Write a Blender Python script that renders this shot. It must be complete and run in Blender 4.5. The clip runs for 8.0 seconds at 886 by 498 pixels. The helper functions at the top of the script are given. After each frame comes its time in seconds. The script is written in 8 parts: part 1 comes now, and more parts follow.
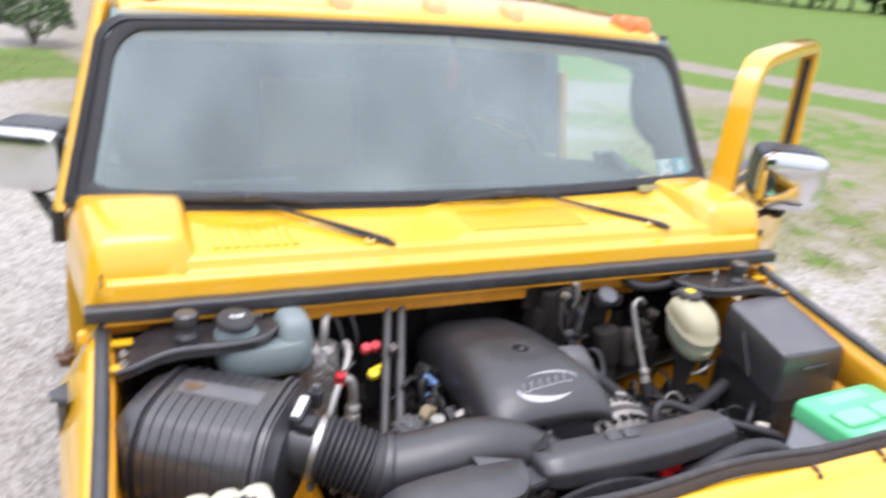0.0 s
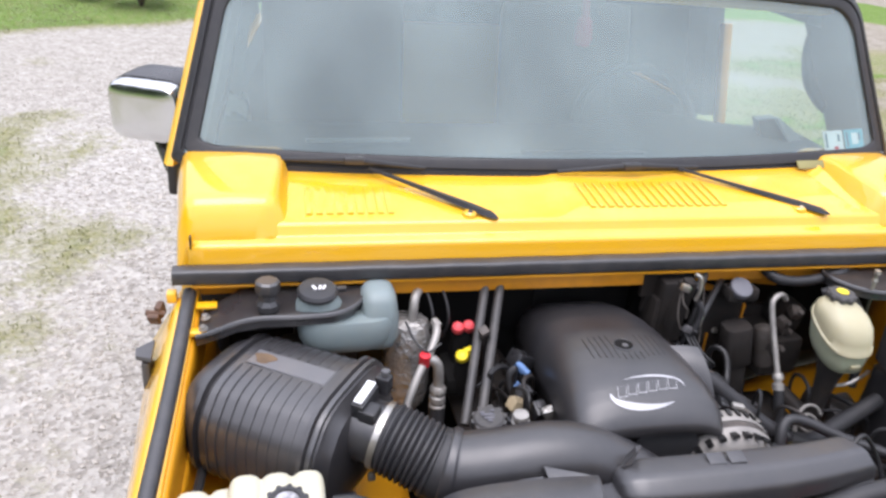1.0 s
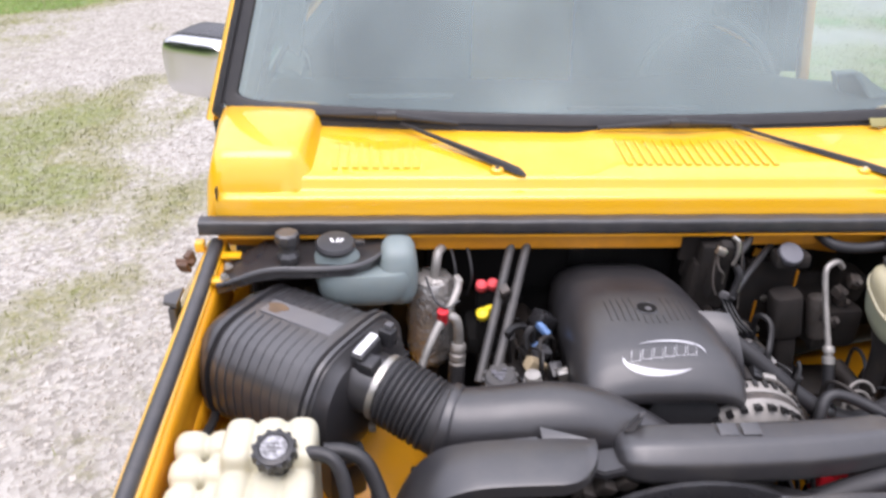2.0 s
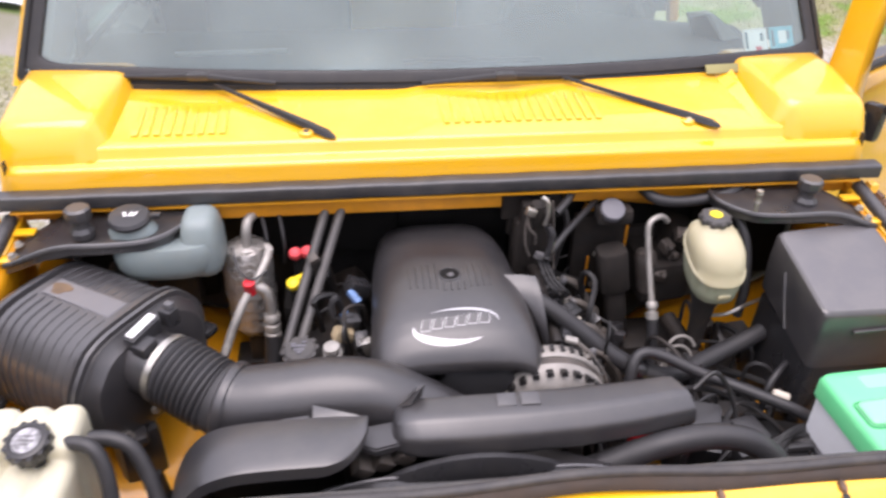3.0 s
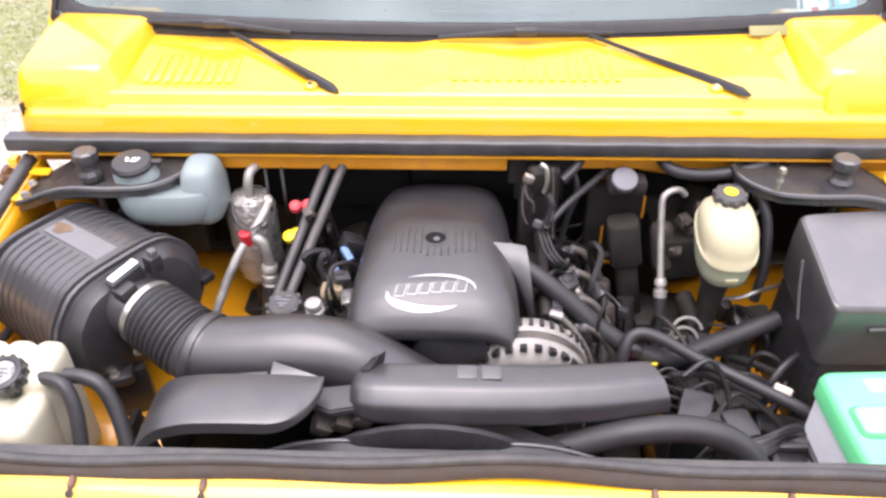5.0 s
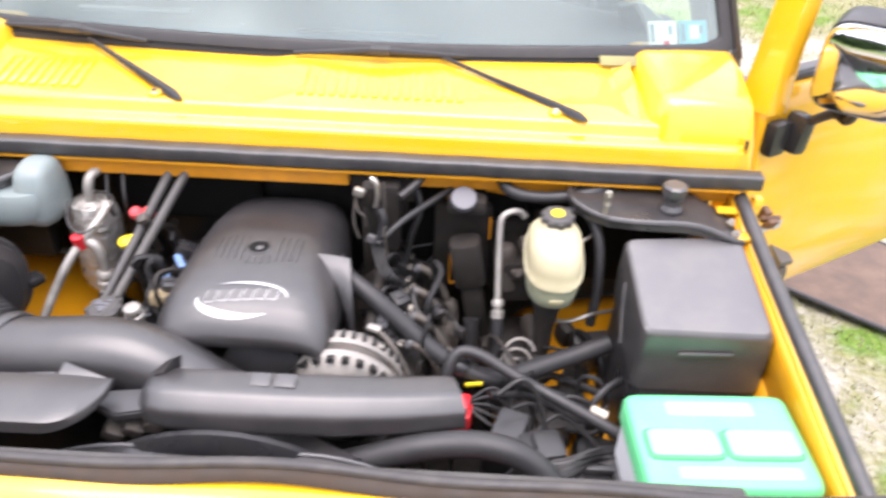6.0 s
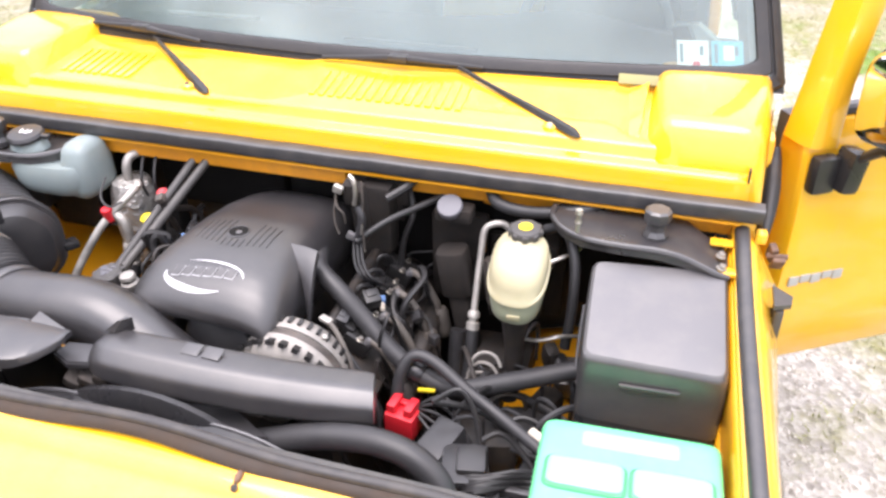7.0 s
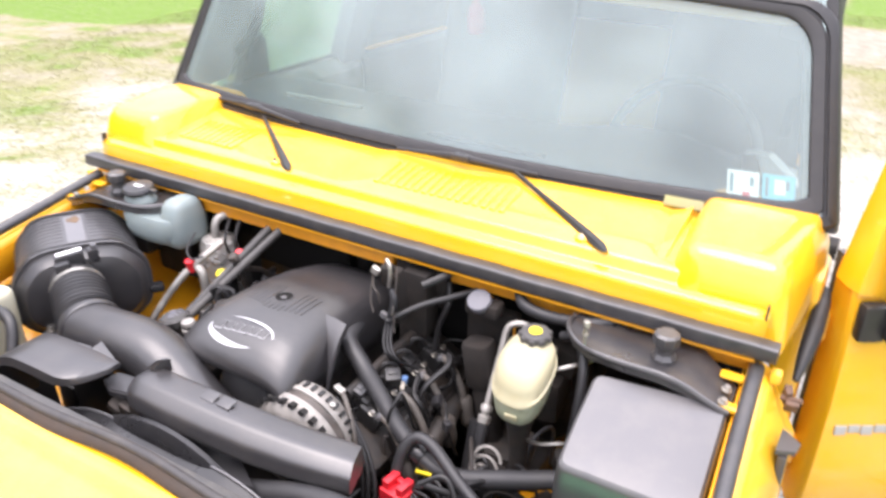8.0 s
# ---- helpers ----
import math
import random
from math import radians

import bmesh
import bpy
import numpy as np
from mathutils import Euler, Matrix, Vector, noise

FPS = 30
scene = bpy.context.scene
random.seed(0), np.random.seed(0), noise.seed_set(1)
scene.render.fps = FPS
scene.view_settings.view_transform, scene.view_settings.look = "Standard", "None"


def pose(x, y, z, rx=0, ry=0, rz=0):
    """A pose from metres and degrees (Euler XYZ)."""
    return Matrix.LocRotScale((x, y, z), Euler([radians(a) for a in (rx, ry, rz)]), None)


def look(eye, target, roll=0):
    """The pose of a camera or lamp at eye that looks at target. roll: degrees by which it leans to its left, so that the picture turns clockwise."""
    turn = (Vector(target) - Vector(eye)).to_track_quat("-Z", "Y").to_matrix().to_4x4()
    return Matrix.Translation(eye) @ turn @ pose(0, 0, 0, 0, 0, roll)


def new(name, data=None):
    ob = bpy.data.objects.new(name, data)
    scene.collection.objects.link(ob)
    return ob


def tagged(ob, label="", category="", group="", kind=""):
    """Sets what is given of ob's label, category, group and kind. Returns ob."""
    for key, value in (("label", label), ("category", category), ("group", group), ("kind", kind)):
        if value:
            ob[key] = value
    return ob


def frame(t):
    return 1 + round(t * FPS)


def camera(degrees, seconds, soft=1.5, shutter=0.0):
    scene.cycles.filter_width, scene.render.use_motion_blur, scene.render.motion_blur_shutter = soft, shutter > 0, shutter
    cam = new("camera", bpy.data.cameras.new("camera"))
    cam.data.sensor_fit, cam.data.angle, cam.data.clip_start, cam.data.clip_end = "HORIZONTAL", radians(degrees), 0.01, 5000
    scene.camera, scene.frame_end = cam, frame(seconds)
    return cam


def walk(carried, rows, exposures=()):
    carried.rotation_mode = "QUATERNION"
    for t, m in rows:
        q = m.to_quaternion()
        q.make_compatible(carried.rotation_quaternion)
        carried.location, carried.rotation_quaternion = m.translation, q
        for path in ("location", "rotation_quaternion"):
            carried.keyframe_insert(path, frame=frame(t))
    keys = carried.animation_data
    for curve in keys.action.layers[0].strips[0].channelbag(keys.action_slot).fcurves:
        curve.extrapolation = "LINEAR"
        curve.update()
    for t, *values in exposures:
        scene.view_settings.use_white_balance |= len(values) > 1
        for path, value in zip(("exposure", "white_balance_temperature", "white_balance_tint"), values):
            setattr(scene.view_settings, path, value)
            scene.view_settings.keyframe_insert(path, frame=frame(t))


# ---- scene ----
cam = camera(58.0, 8.0, soft=2.6, shutter=0.5)
PATH = [
    (0, (-0.818, -1.371, 1.952), (0.015, 0.307, 1.253), 6.0),
    (0.5, (-0.737, -1.35, 1.965), (-0.223, 0.377, 1.099), 6.0),
    (1, (-0.637, -1.285, 1.981), (-0.224, 0.467, 1.109), 4.5),
    (1.2, (-0.608, -1.274, 1.981), (-0.258, 0.498, 1.123), 3.4),
    (2.5, (-0.332, -1.311, 1.958), (-0.246, 0.388, 0.906), 1.7),
    (3, (-0.175, -1.259, 2.0), (0.023, 0.399, 0.899), 1.1),
    (3.5, (-0.127, -1.242, 2.007), (0.033, 0.403, 0.882), -0.8),
    (4, (-0.124, -1.232, 2.004), (-0.011, 0.366, 0.807), 0.9),
    (4.5, (-0.128, -1.229, 2.005), (-0.042, 0.372, 0.809), 1.6),
    (4.7, (-0.069, -1.218, 2.016), (-0.05, 0.362, 0.79), 0.5),
    (5.8, (0.203, -1.244, 1.971), (0.045, 0.389, 0.828), -0.7),
    (6, (0.275, -1.235, 1.975), (0.255, 0.412, 0.84), 2.6),
    (6.5, (0.462, -1.22, 1.973), (0.209, 0.446, 0.895), -1.8),
    (7, (0.65, -1.199, 1.944), (0.148, 0.41, 0.868), -0.6),
    (7.5, (0.775, -1.17, 1.961), (0.098, 0.423, 0.958), 0.2),
    (8, (0.881, -1.162, 1.998), (-0.016, 0.383, 1.1), 1.0),
]
walk(cam, [(t, look(eye, aim, roll)) for t, eye, aim, roll in PATH],
     [(t, ev, k, tint) for t, ev, k, tint in ((0.0, 0.5, 6300, 19), (1.2, 0.5, 6300, 19), (2.5, 0.5, 6600, 24), (3.5, 0.75, 6730, 25),
                                               (4.5, 1.0, 6680, 25), (6.0, 1.2, 6700, 21), (8.0, 1.22, 6700, 21))])
# ---- world, sun and light ----
world = bpy.data.worlds.new("overcast_sky")
scene.world = world
world.use_nodes = True
wt = world.node_tree
for n in list(wt.nodes):
    wt.nodes.remove(n)
SUN_ELEV, SUN_TURN = 76.0, 195.0
w_out = wt.nodes.new("ShaderNodeOutputWorld")
w_bg = wt.nodes.new("ShaderNodeBackground")
w_sky = wt.nodes.new("ShaderNodeTexSky")
w_sky.sky_type = "NISHITA"
w_sky.sun_disc = False
w_sky.sun_elevation = radians(SUN_ELEV)
w_sky.sun_rotation = radians(SUN_TURN)
w_sky.air_density, w_sky.dust_density, w_sky.ozone_density = 1.0, 3.0, 1.0
w_tc = wt.nodes.new("ShaderNodeTexCoord")
w_map = wt.nodes.new("ShaderNodeMapping")
w_map.inputs["Scale"].default_value = (1.0, 1.0, 2.2)
w_cloud = wt.nodes.new("ShaderNodeTexNoise")
w_cloud.inputs["Scale"].default_value = 2.3
w_cloud.inputs["Detail"].default_value = 6
w_cloud.inputs["Roughness"].default_value = 0.55
w_ramp = wt.nodes.new("ShaderNodeValToRGB")
w_ramp.color_ramp.elements[0].position, w_ramp.color_ramp.elements[0].color = 0.3, (7.4, 8.2, 9.2, 1)
w_ramp.color_ramp.elements[1].position, w_ramp.color_ramp.elements[1].color = 0.75, (14.6, 15.2, 16.2, 1)
# overcast sky: brightest overhead, a third of that at the horizon
w_sep = wt.nodes.new("ShaderNodeSeparateXYZ")
w_grad = wt.nodes.new("ShaderNodeMapRange")
w_grad.inputs["From Min"].default_value, w_grad.inputs["From Max"].default_value = 0.0, 1.0
w_grad.inputs["To Min"].default_value, w_grad.inputs["To Max"].default_value = 0.36, 1.36
w_mul = wt.nodes.new("ShaderNodeMixRGB")
w_mul.blend_type = "MULTIPLY"
w_mul.inputs[0].default_value = 1.0
w_mix = wt.nodes.new("ShaderNodeMixRGB")
w_mix.inputs[0].default_value = 0.85
wt.links.new(w_tc.outputs["Generated"], w_map.inputs["Vector"])
wt.links.new(w_map.outputs[0], w_cloud.inputs["Vector"])
wt.links.new(w_cloud.outputs["Fac"], w_ramp.inputs[0])
wt.links.new(w_sky.outputs[0], w_mix.inputs[1])
wt.links.new(w_tc.outputs["Generated"], w_sep.inputs[0])
wt.links.new(w_sep.outputs["Z"], w_grad.inputs["Value"])
wt.links.new(w_ramp.outputs[0], w_mul.inputs[1])
wt.links.new(w_grad.outputs[0], w_mul.inputs[2])
wt.links.new(w_mul.outputs[0], w_mix.inputs[2])
wt.links.new(w_mix.outputs[0], w_bg.inputs[0])
w_bg.inputs[1].default_value = 0.13
wt.links.new(w_bg.outputs[0], w_out.inputs[0])

sun_data = bpy.data.lights.new("sun", "SUN")
sun_data.energy = 1.5
sun_data.angle = radians(45)
sun_data.color = (1.0, 0.97, 0.93)
sun = new("sun", sun_data)
az = radians(SUN_TURN)
sun.matrix_world = look((math.sin(az) * 20, math.cos(az) * 20, 20 * math.tan(radians(SUN_ELEV))), (0, 0, 0))


# ---- materials ----
def material(name, base, rough=0.5, metal=0.0, var=0.12, scale=9.0, fine=160.0, bump=0.06, coat=0.0,
             dust=0.0, dust_color=(0.33, 0.29, 0.23), spec=0.5, sss=0.0, trans=0.0, depth=0.002, rand=0.0):
    """A surface with variation at two scales, fine relief and, if wanted, a film of dust."""
    m = bpy.data.materials.new(name)
    m.use_nodes = True
    t = m.node_tree
    b = t.nodes["Principled BSDF"]
    tc = t.nodes.new("ShaderNodeTexCoord")
    n1, n2 = t.nodes.new("ShaderNodeTexNoise"), t.nodes.new("ShaderNodeTexNoise")
    n1.inputs["Scale"].default_value, n2.inputs["Scale"].default_value = scale, fine
    n1.inputs["Detail"].default_value, n2.inputs["Detail"].default_value = 5, 3
    for n in (n1, n2):
        t.links.new(tc.outputs["Object"], n.inputs["Vector"])
    ramp = t.nodes.new("ShaderNodeValToRGB")
    lo = tuple(c * (1 - var) for c in base)
    hi = tuple(min(1, c * (1 + var)) for c in base)
    ramp.color_ramp.elements[0].position, ramp.color_ramp.elements[0].color = 0.3, (*lo, 1)
    ramp.color_ramp.elements[1].position, ramp.color_ramp.elements[1].color = 0.7, (*hi, 1)
    t.links.new(n1.outputs["Fac"], ramp.inputs[0])
    color = ramp.outputs[0]
    if rand:
        info = t.nodes.new("ShaderNodeObjectInfo")
        hsv = t.nodes.new("ShaderNodeHueSaturation")
        mr = t.nodes.new("ShaderNodeMapRange")
        mr.inputs["To Min"].default_value, mr.inputs["To Max"].default_value = 1 - rand, 1 + rand
        t.links.new(info.outputs["Random"], mr.inputs["Value"])
        t.links.new(mr.outputs[0], hsv.inputs["Value"])
        t.links.new(color, hsv.inputs["Color"])
        color = hsv.outputs[0]
    rr = t.nodes.new("ShaderNodeMapRange")
    rr.inputs["From Min"].default_value, rr.inputs["From Max"].default_value = 0.3, 0.7
    rr.inputs["To Min"].default_value, rr.inputs["To Max"].default_value = max(0.02, rough * 0.8), min(1, rough * 1.2)
    t.links.new(n1.outputs["Fac"], rr.inputs["Value"])
    rough_out = rr.outputs[0]
    if dust:
        n3 = t.nodes.new("ShaderNodeTexNoise")
        n3.inputs["Scale"].default_value, n3.inputs["Detail"].default_value = scale * 2.3, 8
        n3.inputs["Roughness"].default_value = 0.7
        t.links.new(tc.outputs["Object"], n3.inputs["Vector"])
        r3 = t.nodes.new("ShaderNodeMapRange")
        r3.inputs["From Min"].default_value, r3.inputs["From Max"].default_value = 0.42, 0.72
        r3.inputs["To Max"].default_value = dust
        t.links.new(n3.outputs["Fac"], r3.inputs["Value"])
        mx = t.nodes.new("ShaderNodeMixRGB")
        mx.inputs[2].default_value = (*dust_color, 1)
        t.links.new(r3.outputs[0], mx.inputs[0])
        t.links.new(color, mx.inputs[1])
        color = mx.outputs[0]
    t.links.new(color, b.inputs["Base Color"])
    t.links.new(rough_out, b.inputs["Roughness"])
    b.inputs["Metallic"].default_value = metal
    b.inputs["Specular IOR Level"].default_value = spec
    b.inputs["Coat Weight"].default_value = coat
    b.inputs["Coat Roughness"].default_value = 0.06
    if sss:
        b.inputs["Subsurface Weight"].default_value = sss
        b.inputs["Subsurface Radius"].default_value = (0.02, 0.018, 0.012)
        b.inputs["Subsurface Scale"].default_value = 0.5
    if trans:
        b.inputs["Transmission Weight"].default_value = trans
    if bump:
        bp = t.nodes.new("ShaderNodeBump")
        bp.inputs["Strength"].default_value, bp.inputs["Distance"].default_value = bump, depth
        t.links.new(n2.outputs["Fac"], bp.inputs["Height"])
        t.links.new(bp.outputs[0], b.inputs["Normal"])
    return m


def glass(name, tint, haze, haze_color=(0.55, 0.6, 0.62), ior=1.9, shine=(1, 1, 1)):
    """A thin pane: clear with a mirror coat by Fresnel and a faint film of dust and haze."""
    m = bpy.data.materials.new(name)
    m.use_nodes = True
    t = m.node_tree
    for n in list(t.nodes):
        t.nodes.remove(n)
    out = t.nodes.new("ShaderNodeOutputMaterial")
    clear, gloss, film = t.nodes.new("ShaderNodeBsdfTransparent"), t.nodes.new("ShaderNodeBsdfGlossy"), t.nodes.new("ShaderNodeBsdfDiffuse")
    clear.inputs[0].default_value = (*tint, 1)
    gloss.inputs["Roughness"].default_value = 0.12
    film.inputs[0].default_value = (*haze_color, 1)
    fr = t.nodes.new("ShaderNodeFresnel")
    fr.inputs[0].default_value = ior
    gloss.inputs["Color"].default_value = (*shine, 1)
    tc, noi, mr = t.nodes.new("ShaderNodeTexCoord"), t.nodes.new("ShaderNodeTexNoise"), t.nodes.new("ShaderNodeMapRange")
    noi.inputs["Scale"].default_value, noi.inputs["Detail"].default_value = 3.0, 7
    mr.inputs["From Min"].default_value, mr.inputs["From Max"].default_value = 0.3, 0.75
    mr.inputs["To Min"].default_value, mr.inputs["To Max"].default_value = haze * 0.5, haze * 1.5
    t.links.new(tc.outputs["Object"], noi.inputs["Vector"])
    t.links.new(noi.outputs["Fac"], mr.inputs["Value"])
    a, b = t.nodes.new("ShaderNodeMixShader"), t.nodes.new("ShaderNodeMixShader")
    t.links.new(mr.outputs[0], a.inputs[0])
    t.links.new(clear.outputs[0], a.inputs[1])
    t.links.new(film.outputs[0], a.inputs[2])
    t.links.new(fr.outputs[0], b.inputs[0])
    t.links.new(a.outputs[0], b.inputs[1])
    t.links.new(gloss.outputs[0], b.inputs[2])
    t.links.new(b.outputs[0], out.inputs[0])
    return m


# the pale dust mix also lightens the paint in place of sky sheen
YELLOW = material("yellow_paint", (0.89, 0.465, 0.005), 0.38, var=0.02, scale=3, fine=900, bump=0.01, coat=1.0, dust=0.07, dust_color=(0.62, 0.56, 0.42), depth=0.0005)
YELLOW.node_tree.nodes["Principled BSDF"].inputs["Coat IOR"].default_value = 1.6
# darker, more orange and less glossy than YELLOW, with random dust
YELLOW_IN = material("deep_dusted_yellow_paint", (0.80, 0.35, 0.008), 0.38, coat=0.5, var=0.08, scale=6, fine=300, bump=0.04, dust=0.14, dust_color=(0.3, 0.18, 0.06))
# yellow paint coloured darker for the shade under the cowl, plus brown grime
SHADED_YELLOW = material("grimy_shaded_yellow_paint", (0.62, 0.25, 0.010), 0.5, coat=0.2, var=0.15, scale=9, fine=300, bump=0.08, dust=0.35, dust_color=(0.22, 0.10, 0.03))
PLASTIC = material("black_moulded_plastic", (0.025, 0.0243, 0.0265), 0.38, spec=0.9, var=0.1, scale=7, fine=700, bump=0.1, dust=0.04, depth=0.0006)
PLASTIC_DUSTY = material("dusty_black_plastic", (0.05, 0.048, 0.047), 0.5, var=0.15, scale=8, fine=500, bump=0.12, dust=0.12, depth=0.0008)
PLASTIC_SHINY = material("smooth_black_plastic", (0.022, 0.022, 0.024), 0.3, var=0.12, scale=9, fine=500, bump=0.05, dust=0.03, depth=0.0005)
RUBBER = material("black_rubber", (0.024, 0.024, 0.026), 0.5, var=0.1, scale=14, fine=400, bump=0.06, dust=0.03)
DARK = material("sooty_black_metal", (0.017, 0.0155, 0.015), 0.6, var=0.4, scale=12, fine=220, bump=0.2, dust=0.1, dust_color=(0.22, 0.13, 0.06))
SOOT = material("soot_black_plastic", (0.014, 0.0135, 0.0135), 0.42, var=0.3, scale=20, fine=300, bump=0.1)
FILTER = material("dusty_ribbed_plastic", (0.036, 0.035, 0.037), 0.34, spec=1.0, var=0.15, scale=9, fine=600, bump=0.1, dust=0.1, dust_color=(0.13, 0.11, 0.09), depth=0.0008)
SHELL = material("dulled_chrome", (0.74, 0.75, 0.75), 0.2, 1.0, var=0.06, scale=14, fine=60, bump=0.05)
CHROME = material("chrome", (0.82, 0.83, 0.85), 0.07, 1.0, var=0.03, bump=0.0)
ALLOY = material("cast_aluminium", (0.36, 0.345, 0.32), 0.5, 0.55, var=0.25, scale=30, fine=450, bump=0.18, dust=0.22)
CASTING = material("dull_cast_aluminium", (0.27, 0.255, 0.235), 0.55, 0.3, var=0.25, scale=30, fine=450, bump=0.18, dust=0.25, dust_color=(0.14, 0.11, 0.08))
STEEL = material("zinc_plated_steel", (0.5, 0.48, 0.44), 0.35, 0.9, var=0.2, scale=40, fine=500, bump=0.08, dust=0.15)
FOIL = material("crinkled_foil_wrap", (0.5, 0.485, 0.46), 0.3, 0.6, var=0.2, scale=30, fine=85, bump=1.0, dust=0.12, depth=0.008)
NATURAL = material("milky_plastic", (0.43, 0.395, 0.26), 0.42, var=0.1, scale=6, fine=300, bump=0.05, dust=0.14, dust_color=(0.4, 0.3, 0.12), sss=0.25)
NATURAL_WHITE = material("milky_white_plastic", (0.56, 0.535, 0.41), 0.42, var=0.08, scale=8, fine=300, bump=0.05, dust=0.12, dust_color=(0.45, 0.33, 0.15), sss=0.25)
WASHER = material("pale_blue_plastic", (0.19, 0.235, 0.235), 0.42, var=0.1, scale=8, fine=300, bump=0.05, dust=0.15, sss=0.2)
GREEN = material("mint_green_plastic", (0.12, 0.64, 0.28), 0.38, var=0.06, scale=8, fine=300, bump=0.05, dust=0.08, dust_color=(0.5, 0.5, 0.42))
GREEN_DARK = material("shaded_green_plastic", (0.05, 0.36, 0.15), 0.4, var=0.06, bump=0.03)
GREEN_LIGHT = material("pale_green_label", (0.22, 0.69, 0.37), 0.35, var=0.05, scale=10, bump=0.02)
# lid plastic again, its colour lightened as the sky lights the top
LID_LIT = material("sky_lit_grey_black_plastic", (0.085, 0.083, 0.088), 0.46, var=0.07, scale=5, fine=700, bump=0.06, dust=0.12, spec=1.0, depth=0.0005)
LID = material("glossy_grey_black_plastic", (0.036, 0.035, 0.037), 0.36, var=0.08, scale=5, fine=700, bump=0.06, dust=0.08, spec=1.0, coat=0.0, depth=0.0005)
SHROUD = material("satin_black_plastic", (0.030, 0.0295, 0.032), 0.36, var=0.1, scale=7, fine=700, bump=0.09, dust=0.06, spec=1.0, depth=0.0006)
SEAL_FRONT = material("matt_rubber_seal", (0.034, 0.032, 0.033), 0.55, var=0.15, scale=14, fine=400, bump=0.08, dust=0.1)
FLAP = material("brown_dusty_rubber", (0.036, 0.025, 0.018), 0.75, var=0.3, scale=22, fine=300, bump=0.12, dust=0.2, dust_color=(0.10, 0.06, 0.035))
SEAL = material("dusty_rubber_seal", (0.03, 0.0295, 0.032), 0.4, var=0.12, scale=14, fine=400, bump=0.06, dust=0.08, spec=0.8)
PRESSED = material("black_painted_steel", (0.03, 0.029, 0.031), 0.3, var=0.12, scale=9, fine=500, bump=0.05, dust=0.1, spec=1.0, depth=0.0005)
RUST = material("rusty_steel", (0.14, 0.085, 0.06), 0.7, 0.3, var=0.4, scale=50, fine=300, bump=0.2)
MATT = material("matt_black", (0.012, 0.0115, 0.011), 0.95, var=0.1, bump=0.0, spec=0.1)
GRIME = material("grimy_casting", (0.1, 0.09, 0.082), 0.6, 0.5, var=0.4, scale=25, fine=300, bump=0.2, dust=0.3, dust_color=(0.12, 0.07, 0.04))
WHITE_CASE = material("white_plastic", (0.78, 0.80, 0.82), 0.4, var=0.05, scale=8, bump=0.04, dust=0.1)
RED = material("red_plastic", (0.62, 0.02, 0.03), 0.4, var=0.1, bump=0.03)
PINK_RED = material("faded_red_plastic", (0.75, 0.08, 0.09), 0.45, var=0.1, bump=0.03)
LEMON = material("yellow_plastic", (0.8, 0.62, 0.02), 0.45, var=0.08, bump=0.03)
BLUE = material("blue_plastic", (0.12, 0.22, 0.42), 0.4, var=0.1, bump=0.03)
CREAM = material("cream_plastic", (0.52, 0.47, 0.39), 0.5, var=0.1, bump=0.04)
TAN = material("tan_plastic", (0.5, 0.4, 0.25), 0.5, var=0.2, bump=0.05)
GREY = material("grey_plastic", (0.09, 0.09, 0.095), 0.45, var=0.15, bump=0.05, dust=0.15)
WHITE = material("white_print", (0.8, 0.8, 0.8), 0.5, var=0.04, bump=0.02)
SILVER = material("silver_print", (0.46, 0.46, 0.47), 0.3, 0.25, var=0.04, bump=0.0)
AMBER = material("amber_lens", (0.85, 0.2, 0.03), 0.2, var=0.08, scale=30, fine=200, bump=0.3, coat=0.5)
AMBER_PALE = material("pale_amber_lens", (0.85, 0.5, 0.2), 0.25, var=0.08, scale=30, fine=200, bump=0.3, coat=0.5)
TRIM = material("dark_interior_plastic", (0.05, 0.055, 0.058), 0.7, var=0.15, scale=10, fine=600, bump=0.2)
SEAT = material("grey_seat_leather", (0.1, 0.1, 0.105), 0.55, var=0.15, scale=12, fine=350, bump=0.2)
HEADLINER = material("pale_headlining", (0.4, 0.41, 0.4), 0.9, var=0.05, fine=900, bump=0.1)
LIT_STRIP = material("sky_lit_grey_plastic", (0.10, 0.099, 0.105), 0.3, spec=1.0, var=0.1, scale=10, fine=500, bump=0.04, dust=0.06)
STAIN = material("brown_stain", (0.12, 0.075, 0.04), 0.6, var=0.3, scale=40, bump=0.05)
CABLE = material("black_cable_sheath", (0.018, 0.0175, 0.018), 0.5, var=0.2, scale=14, fine=300, bump=0.1)
DISC = material("pale_grey_plastic", (0.125, 0.125, 0.14), 0.5, var=0.08, bump=0.03)
BEAD = material("highlight_grey_plastic", (0.10, 0.10, 0.105), 0.35, var=0.2, scale=12, bump=0.05)
# black without gloss, darkened in colour for shade under the cowl
SHADED_BLACK = material("shade_darkened_black", (0.024, 0.0215, 0.020), 0.85, var=0.3, scale=14, fine=260, bump=0.12, spec=0.2, dust=0.12, dust_color=(0.09, 0.055, 0.03))
LEAD = material("dusty_grey_rubber", (0.085, 0.076, 0.068), 0.6, var=0.3, scale=18, fine=300, bump=0.12, dust=0.25, dust_color=(0.17, 0.13, 0.09))
FLUID = material("milky_plastic_with_fluid", (0.31, 0.335, 0.24), 0.4, var=0.1, scale=6, fine=300, bump=0.05, dust=0.16, dust_color=(0.3, 0.25, 0.12), sss=0.2)
WORN = material("worn_pale_print", (0.26, 0.26, 0.27), 0.5, var=0.75, scale=130, fine=300, bump=0.05)
